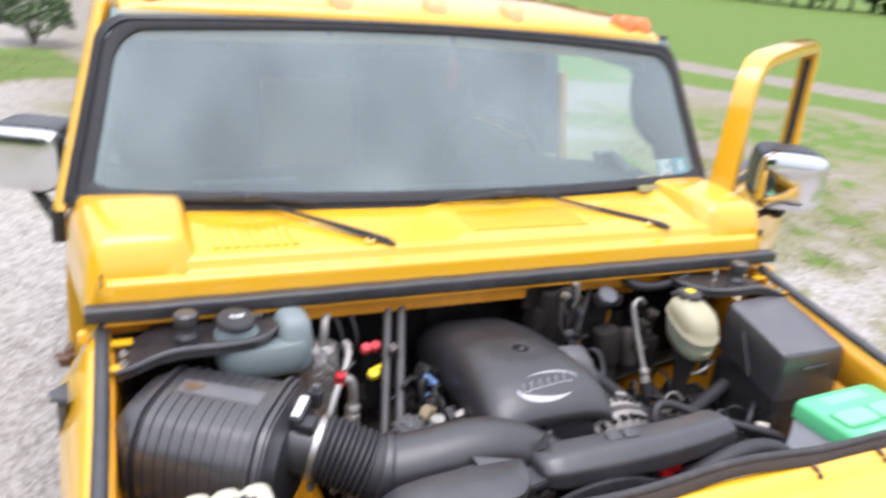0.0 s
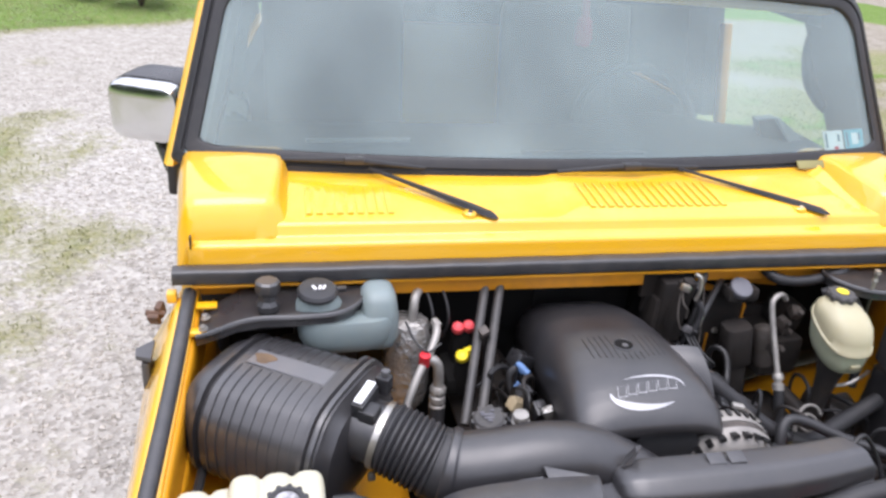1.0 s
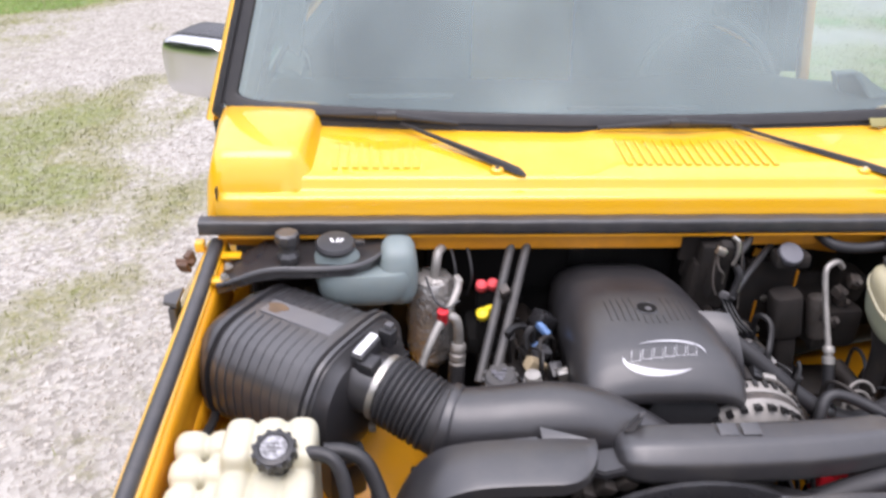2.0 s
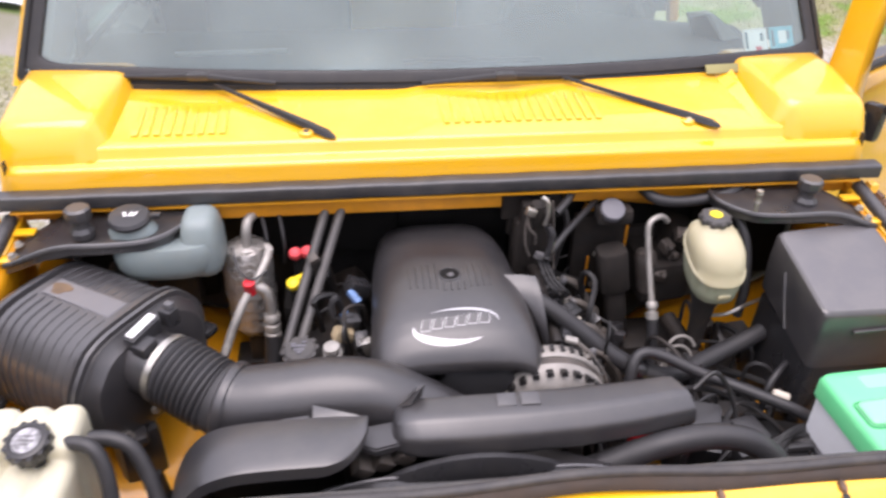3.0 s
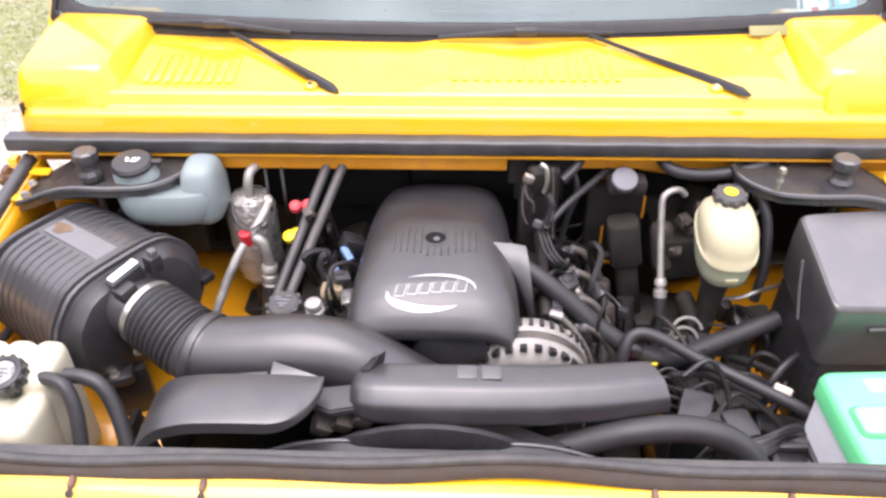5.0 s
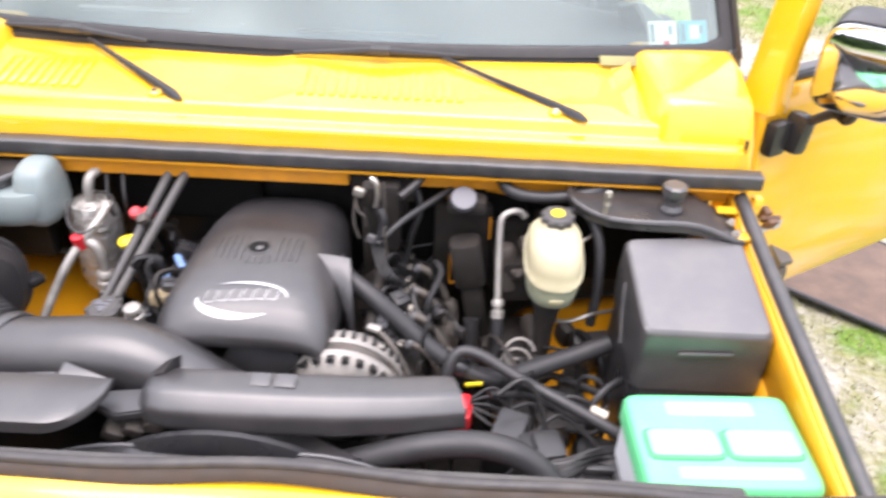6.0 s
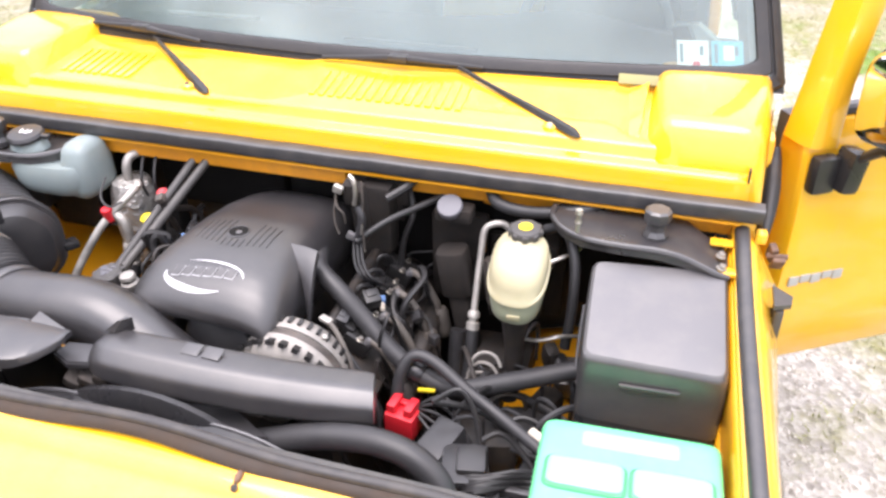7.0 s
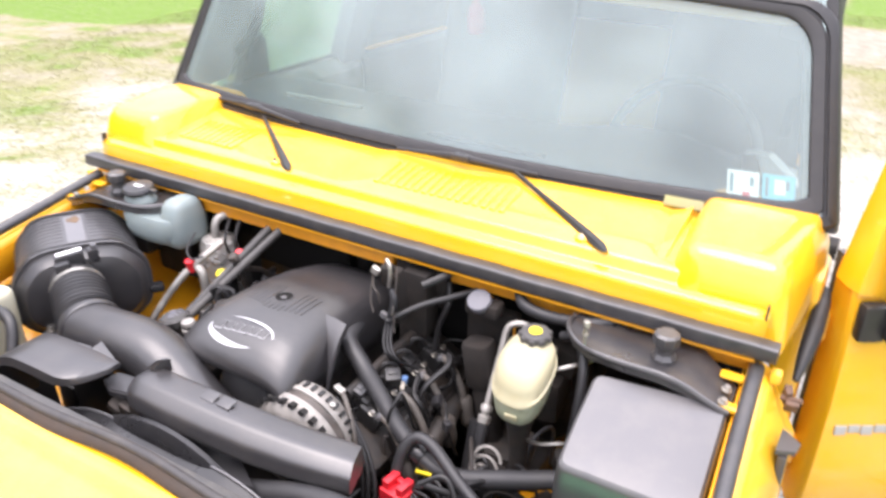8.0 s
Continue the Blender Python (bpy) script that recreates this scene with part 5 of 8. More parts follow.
decal(crescent(-4, 122, 0.0066, 0.32), SILVER, "upper_swoosh", "silver swoosh")
decal(crescent(166, 304, 0.0130, 0.3), SILVER, "lower_swoosh", "silver swoosh")
for k, (lo, hi) in enumerate(((0.0, 1.0), (0.0, 0.9), (0.0, 0.9), (0.0, 0.9), (0.0, 0.9), (0.0, 1.0))):
    x = LX - 0.047 + 0.0186 * k
    y = LY + 0.0005 + 0.0018 * k
    h = 0.0088 * hi
    for grow, mt, up in ((0.0007, SILVER, 0.0010), (-0.0004, PLASTIC, 0.0022)):
        decal(([(x - 0.0085 - grow, y - h - grow), (x + 0.0056 + grow, y - h - grow)], [(x - 0.0042 - grow, y + h + grow), (x + 0.0100 + grow, y + h + grow)]), mt, "raised_bar", "", up)

# block, valve covers and manifold
bm = bmesh.new()
box(bm, (-0.03, -0.12, 0.80), (0.44, 0.46, 0.36), 0.03)
part("block", bm, DARK, engine, "grimy black engine block")
bm = bmesh.new()
box(bm, (-0.03, -0.13, 1.03), (0.22, 0.40, 0.14), 0.03)
part("manifold", bm, DARK, engine)
for x, tilt in ((-0.22, -30), (0.16, 30)):
    bm = bmesh.new()
    box(bm, (x, -0.10, 1.0), (0.14, 0.40, 0.12), 0.03, (0, tilt, 0))
    part("valve_cover", bm, DARK, engine)
bm = bmesh.new()
lathe(bm, [(0.062, 0), (0.064, 0.015), (0.060, 0.02), (0.060, 0.05), (0.066, 0.055), (0.066, 0.075), (0.058, 0.08)], frame_of((0.0, -0.26, 1.105), (-0.05, -1, 0.02)), 28)
part("throttle_collar", bm, RUBBER, engine, "ribbed rubber throttle collar")
bm = bmesh.new()
rows = []
for f in np.linspace(0, 1, 9):
    # a curved sail: a flat shelf at the top that narrows to a tail beside the alternator
    w = 0.056 * (1 - f) ** 1.6 + 0.006
    y, z = -0.178 - 0.095 * f, 1.221 - 0.025 * f - 0.085 * f * f
    xr = 0.112 + 0.016 * f
    rows.append([(xr - w, y + 0.006, z), (xr - 0.4 * w, y, z + 0.002), (xr, y - 0.004, z), (xr + 0.002, y - 0.004, z - 0.012), (xr - 0.002, y, z - 0.012), (xr - w, y + 0.008, z - 0.006)])
loft(bm, rows)
part("cover_sail", bm, PLASTIC, engine, "grey-black plastic sail beside the cover")

# alternator
AC, AA = (0.115, -0.362, 1.066), (0.04, 1.0, 0.10)
bm = bmesh.new()
am = frame_of(AC, AA) @ Matrix.Diagonal((1.07, 1.07, 1.0, 1))
lathe(bm, [(0.024, -0.004), (0.048, -0.002), (0.066, 0.002), (0.079, 0.012), (0.086, 0.026), (0.0880, 0.035), (0.0845, 0.0355), (0.0845, 0.0495), (0.0880, 0.050), (0.0890, 0.057), (0.0875, 0.072), (0.078, 0.085), (0.036, 0.090)], am, 48)
alternator = part("alternator", bm, CASTING, engine, "pale cast-aluminium alternator")
for count, r0, h, ln, tilt, wd in ((26, 0.0838, 0.0215, 0.026, 24, 0.0098), (36, 0.0880, 0.066, 0.014, 4, 0.0062)):
    for k in range(count):
        a = 2 * math.pi * k / count
        bm = bmesh.new()
        mm = am @ Matrix.Rotation(a, 4, "Z") @ Matrix.Translation((r0, 0, h)) @ Matrix.Rotation(radians(-tilt), 4, "Y")
        bmesh.ops.create_cube(bm, size=1, matrix=mm @ Matrix.Diagonal((0.007, wd, ln, 1)))
        part("cooling_slot", bm, SOOT, alternator)
bm = bmesh.new()
lathe(bm, [(0.084, 0.036), (0.0862, 0.0365), (0.0862, 0.0485), (0.084, 0.049)], am, 48)
part("stator_ring", bm, GRIME, alternator, "dark laminated stator ring")
bm = bmesh.new()
lathe(bm, [(0.034, -0.035), (0.036, -0.03), (0.030, -0.024), (0.036, -0.014), (0.036, -0.008), (0.02, -0.004)], am, 28)
part("pulley", bm, STEEL, alternator)
bm = bmesh.new()
bolt(bm, (0.172, -0.31, 1.142), (0.4, 0, 1), 0.006, 0.010)
part("terminal_bolt", bm, STEEL, alternator)
bm = bmesh.new()
box(bm, (0.169, -0.305, 1.137), (0.018, 0.022, 0.010), 0.004, (0, 25, 0))
part("terminal_lug", bm, ALLOY, alternator)

# oil filler cap
bm = bmesh.new()
om = frame_of((-0.284, -0.235, 1.118), (-0.15, -0.1, 1))
lathe(bm, [(0.02, -0.05), (0.02, 0.0), (0.026, 0.002), (0.028, 0.008), (0.028, 0.018), (0.024, 0.022), (0.0, 0.023)], om, 24)
cap = part("oil_cap", bm, PLASTIC_DUSTY, engine, "dusty black oil filler cap with a pale symbol")
for k in range(10):
    bm = bmesh.new()
    bmesh.ops.create_cube(bm, size=1, matrix=om @ Matrix.Rotation(k * math.pi / 5, 4, "Z") @ Matrix.Translation((0.028, 0, 0.012)) @ Matrix.Diagonal((0.006, 0.009, 0.014, 1)))
    part("grip", bm, PLASTIC_DUSTY, cap)
for dx, dy, w, h in ((0, 0.004, 0.026, 0.005), (0, -0.004, 0.018, 0.005), (0, -0.010, 0.008, 0.006), (-0.009, 0.011, 0.008, 0.004), (0.009, 0.011, 0.008, 0.004)):
    bm = bmesh.new()
    box(bm, om @ Vector((dx, dy, 0.0235)), (w, h, 0.0012), 0)
    part("symbol_bar", bm, DISC, cap)

# fittings, sensors and plugs beside the cover
def plug(place, size, mat, turn=(0, 0, 0), name="connector", label=""):
    bm = bmesh.new()
    box(bm, place, size, min(size) * 0.18, turn)
    box(bm, Vector(place) + Vector((0, 0, size[2] * 0.5)), (size[0] * 0.6, size[1] * 0.5, size[2] * 0.25), min(size) * 0.08, turn)
    part(name, bm, mat, engine, label)


plug((-0.205, -0.16, 1.125), (0.03, 0.02, 0.03), GREY, (20, 20, 30))
plug((-0.213, -0.148, 1.133), (0.014, 0.014, 0.012), BLUE, (10, 0, 20), "clip", "small blue clip")
plug((-0.195, -0.12, 1.15), (0.012, 0.03, 0.012), BLUE, (20, 0, 35), "clip", "small blue clip")
plug((-0.217, -0.178, 1.115), (0.034, 0.024, 0.024), TAN, (0, 25, 15))
plug((-0.23, -0.215, 1.10), (0.03, 0.03, 0.03), PLASTIC_SHINY, (0, 0, 40))
plug((-0.185, -0.205, 1.12), (0.024, 0.03, 0.024), PLASTIC_SHINY, (25, 0, 10))
plug((-0.19, -0.09, 1.15), (0.04, 0.035, 0.03), PLASTIC_SHINY, (0, 30, 20))
plug((-0.175, -0.225, 1.125), (0.018, 0.018, 0.028), STEEL, (0, -20, 0), "fitting")
bm = bmesh.new()
lathe(bm, [(0.012, -0.05), (0.012, 0.0), (0.016, 0.002), (0.016, 0.008), (0.013, 0.01), (0.013, 0.016), (0.015, 0.018), (0.013, 0.024), (0.0, 0.026)], frame_of((-0.232, -0.245, 1.125), (-0.1, -0.1, 1)), 18)
part("filler_fitting", bm, ALLOY, engine, "shiny metal pipe fitting")
bm = bmesh.new()
rod(bm, (-0.163, -0.275, 1.09), (-0.166, -0.262, 1.15), 0.0025, 8)
part("dipstick", bm, STEEL, engine)
rng = random.Random(4)
for (x0, x1, y0, y1, z0, z1, count) in ((-0.25, -0.16, -0.24, 0.0, 1.04, 1.15, 26), (0.13, 0.25, -0.24, 0.06, 0.98, 1.09, 34), (0.2, 0.33, -0.3, -0.12, 0.92, 0.99, 14), (-0.36, -0.2, -0.3, -0.1, 0.9, 1.02, 12)):
    for k in range(count):
        a = Vector((rng.uniform(x0, x1), rng.uniform(y0, y1), rng.uniform(z0, z1)))
        d = Vector((rng.gauss(0, 0.5), rng.gauss(0, 1), rng.gauss(0, 0.55))).normalized() * rng.uniform(0.04, 0.1)
        b = a + d
        mid = (a + b) / 2 + Vector((rng.uniform(-0.02, 0.02), rng.uniform(-0.02, 0.02), rng.uniform(0.0, 0.025)))
        drop = Vector((0.01, 0.02, -0.08))
        bm = bmesh.new()
        sweep(bm, [a + drop, a, mid, b, b + drop], rng.choice((0.0025, 0.003, 0.004, 0.006)), 7, 4)
        mat_w = rng.choice((CABLE, CABLE, CABLE, SOOT, DARK))
        wire = part("cable", bm, mat_w, engine)
        if k % 4 == 0:
            bm = bmesh.new()
            box(bm, b, (rng.uniform(0.012, 0.024), rng.uniform(0.012, 0.026), rng.uniform(0.01, 0.02)), 0.003, (rng.uniform(-40, 40), rng.uniform(-40, 40), rng.uniform(0, 90)))
            part("connector", bm, rng.choice((SOOT, SOOT, PLASTIC_SHINY, PLASTIC, GRIME)), wire)
plug((0.200, -0.125, 1.098), (0.011, 0.014, 0.010), BLUE, (0, 0, 20), "clip", "small blue clip")
plug((0.206, -0.142, 1.096), (0.008, 0.020, 0.007), CREAM, (0, 10, 28), "clip", "small white clip")
# bright cable with a lug from the alternator
bm = bmesh.new()
sweep(bm, [(0.150, -0.268, 1.150), (0.172, -0.275, 1.145), (0.195, -0.290, 1.125), (0.215, -0.305, 1.09), (0.225, -0.315, 1.03)], 0.0045, 8, 6)
part("alternator_cable", bm, LEAD, engine, "dusty grey alternator cable")
bm = bmesh.new()
box(bm, (0.160, -0.270, 1.151), (0.022, 0.013, 0.008), 0.003, (0, 8, -15))
part("cable_lug", bm, ALLOY, engine)
# coil packs in a row on the valve cover, with leads down to shielded plug boots
for k in range(4):
    y = -0.215 + 0.072 * k
    bm = bmesh.new()
    box(bm, (0.190, y, 1.075), (0.050, 0.044, 0.034), 0.006, (0, 28, 0))
    box(bm, (0.172, y, 1.098), (0.026, 0.028, 0.022), 0.004, (0, 28, 0))
    coil = part("coil_pack", bm, SOOT, engine, "black ignition coil pack")
    bm = bmesh.new()
    lathe(bm, [(0.008, 0), (0.009, 0.004), (0.009, 0.014), (0.006, 0.018)], frame_of((0.208, y - 0.012, 1.078), (0.6, 0, 0.6)), 12)
    part("coil_terminal", bm, GREY, coil)
    bm = bmesh.new()
    sweep(bm, [(0.215, y - 0.012, 1.088), (0.238, y - 0.016, 1.078), (0.262, y - 0.02, 1.045), (0.275, y - 0.022, 1.005), (0.280, y - 0.022, 0.955)], 0.0072, 10, 5)
    part("plug_lead", bm, LEAD, coil, "dusty grey plug lead")
    for dy in (-0.017, 0.017):
        bm = bmesh.new()
        bolt(bm, (0.199, y + dy, 1.088), (0.47, 0, 0.88), 0.0045, 0.008)
        part("coil_bolt", bm, STEEL, coil)
    bm = bmesh.new()
    lathe(bm, [(0.010, 0), (0.0135, 0.004), (0.0165, 0.022), (0.0150, 0.042), (0.0155, 0.058), (0.010, 0.066)], frame_of((0.284, y - 0.022, 0.955), (-0.12, 0.0, 1)), 14)
    part("heat_shield", bm, LEAD, coil, "grimy grey-brown plug heat shield")
for k in range(5):
    bm = bmesh.new()
    y = -0.20 + 0.05 * k
    sweep(bm, [(0.150, y, 1.10), (0.162, y + 0.015, 1.125), (0.176, y + 0.03, 1.12), (0.18, y + 0.04, 1.095)], 0.0042, 8, 5)
    part("injector_lead", bm, CABLE, engine)
bm = bmesh.new()
sweep(bm, [(0.146, 0.06, 1.115), (0.150, -0.08, 1.122), (0.148, -0.235, 1.112)], 0.0105, 12, 5)
part("fuel_rail", bm, DARK, engine, "dark fuel rail")
bm = bmesh.new()
sweep(bm, [(0.148, -0.105, 1.20), (0.19, -0.06, 1.222), (0.235, -0.01, 1.232), (0.28, 0.04, 1.24)], 0.0065, 10, 5)
part("vacuum_line", bm, CABLE, engine, "slim black vacuum line")
plug((0.19, -0.15, 1.115), (0.03, 0.03, 0.025), SOOT, (20, 0, 40))
plug((0.165, -0.215, 1.115), (0.02, 0.03, 0.02), PLASTIC_SHINY, (10, 20, 0))
# heat shield edge beside the manifold
bm = bmesh.new()
sweep(bm, [(0.245, 0.02, 1.0, 0.018), (0.262, -0.06, 1.0, 0.022), (0.268, -0.14, 0.98, 0.022), (0.262, -0.2, 0.94, 0.02)], n=10, steps=5)
part("manifold", bm, DARK, engine, "rusty dark exhaust manifold")

# cooling hose from the engine to the fuse box side, and the looped pipe before it
bm = bmesh.new()
sweep(bm, [(0.075, -0.10, 1.165), (0.10, -0.16, 1.17), (0.145, -0.185, 1.15), (0.20, -0.205, 1.11), (0.255, -0.225, 1.07), (0.31, -0.235, 1.04), (0.37, -0.235, 1.025), (0.45, -0.20, 1.03), (0.56, -0.165, 1.055)], 0.0165, 16, 6)
hose = part("heater_hose", bm, RUBBER, engine, "thick black rubber hose")
bm = bmesh.new()
lathe(bm, [(0.019, -0.012), (0.02, -0.01), (0.02, 0.01), (0.019, 0.012)], frame_of((0.30, -0.233, 1.044), (1, -0.1, -0.4)), 16)
part("hose_clamp", bm, PLASTIC_SHINY, hose)
bm = bmesh.new()
sweep(bm, [(0.276, -0.296, 0.94), (0.277, -0.278, 1.0), (0.280, -0.255, 1.056), (0.298, -0.238, 1.082), (0.335, -0.242, 1.080), (0.40, -0.272, 1.060), (0.47, -0.306, 1.046), (0.54, -0.345, 1.034), (0.57, -0.358, 1.02)], 0.0105, 12, 6)
part("corrugated_conduit", bm, RUBBER, engine, "black corrugated cable conduit")
for dx, dz in ((0.0, 0.0), (0.014, -0.012), (-0.012, -0.02)):
    bm = bmesh.new()
    sweep(bm, [(0.15 + dx, -0.27, 1.13 + dz), (0.19 + dx, -0.28, 1.10 + dz), (0.235 + dx, -0.30, 1.04 + dz), (0.25 + dx, -0.32, 0.96 + dz)], 0.004, 8, 5)
    part("cable", bm, CABLE, engine)
for k in range(5):
    bm = bmesh.new()
    sweep(bm, [(0.31, -0.285, 1.01), (0.36, -0.27 - 0.012 * k, 1.035 - 0.01 * k), (0.40 + 0.01 * k, -0.31, 1.0 - 0.01 * k), (0.42 + 0.012 * k, -0.36 - 0.02 * k, 0.93)], 0.003, 7, 5)
    part("cable", bm, CABLE, engine)
bm = bmesh.new()
rod(bm, (0.512, -0.318, 1.048), (0.537, -0.330, 1.044), 0.0078, 12, 0.002)
part("cable_sleeve", bm, CREAM, engine, "white cable sleeve")
bm = bmesh.new()
box(bm, (0.325, -0.258, 1.03), (0.03, 0.006, 0.006), 0.002, (0, 0, 10))
part("cable_tag", bm, LEMON, engine, "small yellow cable tag")
# red positive terminal cover
bm = bmesh.new()
box(bm, (0.297, -0.297, 0.990), (0.052, 0.042, 0.048), 0.005, (0, 0, -8))
box(bm, (0.281, -0.292, 1.019), (0.015, 0.034, 0.020), 0.003, (0, 0, -8))
box(bm, (0.311, -0.296, 1.019), (0.015, 0.034, 0.020), 0.003, (0, 0, -8))
box(bm, (0.296, -0.284, 1.016), (0.016, 0.012, 0.012), 0.003, (0, 0, -8))
box(bm, (0.293, -0.30, 0.945), (0.036, 0.034, 0.06), 0.004)
part("terminal_cover", bm, RED, engine, "red plastic terminal cover")

# twin dark tubes leaning from the cowl to the engine's side
for a, b in (((-0.235, 0.035, 1.262), (-0.317, -0.20, 1.095)), ((-0.205, 0.035, 1.262), (-0.297, -0.225, 1.10))):
    bm = bmesh.new()
    rod(bm, a, b, 0.0088, 14)
    part("brace_tube", bm, PLASTIC_DUSTY, engine, "dusty grey-black brace tube")

# ---- air intake ----
intake = thing("air_cleaner", (-0.62, -0.2, 1.0), "black ribbed plastic air cleaner box with intake duct", "air filter")
A_AX, B_AX = Vector((0.84, -0.54, 0)).normalized(), Vector((0.54, 0.84, 0)).normalized()
A_O = Vector((-0.532, -0.258, 1.138))


def acp(s, b, c):
    return A_O + A_AX * s + B_AX * b + Vector((0, 0, c))


def octagon(hw, hh, cut=0.6, n=5):
    """A flat octagon with well rounded corners, as points across and up."""
    cx, cz = hw * cut, hh * 0.42
    return round_poly([(hw, cz), (cx, hh), (-cx, hh), (-hw, cz), (-hw, -cz * 1.2), (-cx * 0.8, -hh), (cx * 0.8, -hh), (hw, -cz * 1.2)], 0.34, n)


def ac_ring(s, hw, hh, dz=0.0):
    return [acp(s, b, c + dz) for b, c in octagon(hw * 0.93, hh * 0.98)]


bm = bmesh.new()
loft(bm, [ac_ring(-0.248, 0.092, 0.062), ac_ring(-0.240, 0.112, 0.080), ac_ring(-0.22, 0.124, 0.090), ac_ring(-0.192, 0.128, 0.094), ac_ring(-0.188, 0.135, 0.099), ac_ring(-0.016, 0.138, 0.101), ac_ring(-0.0135, 0.141, 0.1035),
          ac_ring(-0.012, 0.149, 0.110), ac_ring(-0.004, 0.150, 0.111), ac_ring(-0.002, 0.142, 0.104), ac_ring(0.001, 0.142, 0.104),
          ac_ring(0.003, 0.149, 0.110), ac_ring(0.009, 0.148, 0.109)])
body = part("filter_housing", bm, FILTER, intake, "black plastic filter housing", 28)
bm = bmesh.new()
loft(bm, [ac_ring(0.006, 0.140, 0.102), ac_ring(0.013, 0.139, 0.101), ac_ring(0.016, 0.132, 0.095), ac_ring(0.030, 0.120, 0.085), ac_ring(0.035, 0.095, 0.07), ac_ring(0.037, 0.06, 0.05)])
part("housing_end", bm, PLASTIC, body, "plain dark end cap of the housing", 28)
bm = bmesh.new()
box(bm, acp(0.0, 0.145, -0.03), (0.03, 0.03, 0.016), 0.006, (0, 0, -33))
part("housing_clip", bm, PLASTIC_SHINY, body)
bm = bmesh.new()
box(bm, acp(0.0, -0.135, -0.04), (0.026, 0.026, 0.02), 0.006, (0, 0, -33))
part("housing_clip", bm, PLASTIC_SHINY, body)
bm = bmesh.new()
loft(bm, [ac_ring(-0.208, 0.122, 0.088), ac_ring(-0.207, 0.137, 0.101), ac_ring(-0.198, 0.138, 0.102), ac_ring(-0.196, 0.124, 0.091)], cap=False)
part("housing_rim", bm, PLASTIC, body)
# ribs over the box, leaving a smooth strip along its top
for k in range(9):
    s = -0.176 + 0.0182 * k
    full = octagon(0.1365 * 0.93, 0.1 * 0.98, n=9)
    near = [(b, c) for b, c in full if b < -0.022 and c > -0.075]
    far = [(b, c) for b, c in full if b > 0.030 and c > 0.0]
    for pts in ([(-0.022, 0.0977)] + sorted(near, key=lambda q: math.atan2(q[1], -q[0]), reverse=True),
                [(0.030, 0.0977)] + sorted(far, key=lambda q: math.atan2(q[1], q[0]), reverse=True)):
        bm = bmesh.new()
        sweep(bm, [acp(s, b, c) for b, c in pts], 0.0021, 6, 1, smooth=False, cap=True)
        part("rib", bm, FILTER, body)
# bare strip of the top, coloured lighter in place of reflected sky
bm = bmesh.new()
loft(bm, [[acp(a, b, 0.0990) for a, b in ((-0.172, -0.016), (-0.030, -0.016), (-0.030, 0.024), (-0.172, 0.024))],
          [acp(a, b, 0.0998) for a, b in ((-0.171, -0.015), (-0.031, -0.015), (-0.031, 0.023), (-0.171, 0.023))]])
smooth_strip = part("smooth_strip", bm, LIT_STRIP, body, "smooth grey strip, lightened for the sky's reflection")
bm = bmesh.new()
loft(bm, [[acp(-0.150 + 0.018 * math.cos(a) * (1 + 0.3 * math.sin(3 * a)), 0.004 + 0.014 * math.sin(a), 0.0999 + h) for a in (2 * math.pi * k / 20 for k in range(20))] for h in (0.0, 0.0003)])
part("brown_stain", bm, STAIN, smooth_strip, "rusty brown stain")
bm = bmesh.new()
box(bm, (-0.700, -0.165, 0.95), (0.06, 0.06, 0.22), 0.012)
box(bm, (-0.555, -0.30, 0.98), (0.07, 0.07, 0.16), 0.015, (0, 0, 30))
box(bm, (-0.545, -0.335, 1.062), (0.045, 0.04, 0.02), 0.008, (0, 0, 20))
part("housing_leg", bm, PLASTIC, body)
bm = bmesh.new()
bolt(bm, (-0.547, -0.345, 1.073), (0, 0, 1), 0.006, 0.008)
part("leg_bolt", bm, STEEL, body)
bm = bmesh.new()
bolt(bm, (-0.655, -0.335, 1.10), (-0.3, -0.7, 0.5), 0.007, 0.01)
part("leg_bolt", bm, STEEL, body)

# outlet, sensor, clamps, bellows, duct
path = [(-0.545, -0.262, 1.165), (-0.507, -0.290, 1.176), (-0.47, -0.312, 1.172), (-0.43, -0.335, 1.160), (-0.395, -0.353, 1.148), (-0.35, -0.366, 1.145), (-0.28, -0.370, 1.154),
        (-0.20, -0.370, 1.157), (-0.135, -0.378, 1.140), (-0.08, -0.385, 1.113), (-0.04, -0.385, 1.085), (-0.01, -0.375, 1.055)]
full = spline(path, 10)
seglen = np.concatenate([[0], np.cumsum(np.linalg.norm(np.diff(full, axis=0), axis=1))])


def at_len(s):
    return [float(np.interp(s, seglen, full[:, k])) for k in range(3)]


bm = bmesh.new()
sweep(bm, [(*at_len(s), r) for s, r in ((0.0, 0.052), (0.02, 0.050), (0.045, 0.050), (0.075, 0.050), (0.08, 0.047))], n=28, steps=3)
part("outlet", bm, PLASTIC, intake)
for s, w in ((0.028, 0.010), (0.076, 0.010)):
    bm = bmesh.new()
    p0, p1 = Vector(at_len(s)), Vector(at_len(s + w))
    lathe(bm, [(0.049, 0), (0.0545, 0), (0.0545, w), (0.049, w)], frame_of(p0, p1 - p0), 32)
    clamp = part("hose_clamp", bm, STEEL, intake, "bright steel hose clamp")
    bm = bmesh.new()
    box(bm, p0 + Vector((-0.015, -0.035, -0.052)), (0.012, 0.012, 0.012), 0.003)
    part("clamp_screw", bm, STEEL, clamp)
bm = bmesh.new()
p = Vector(at_len(0.055))
box(bm, p + Vector((-0.005, 0.0, 0.052)), (0.022, 0.055, 0.034), 0.004, (8, 0, -33))
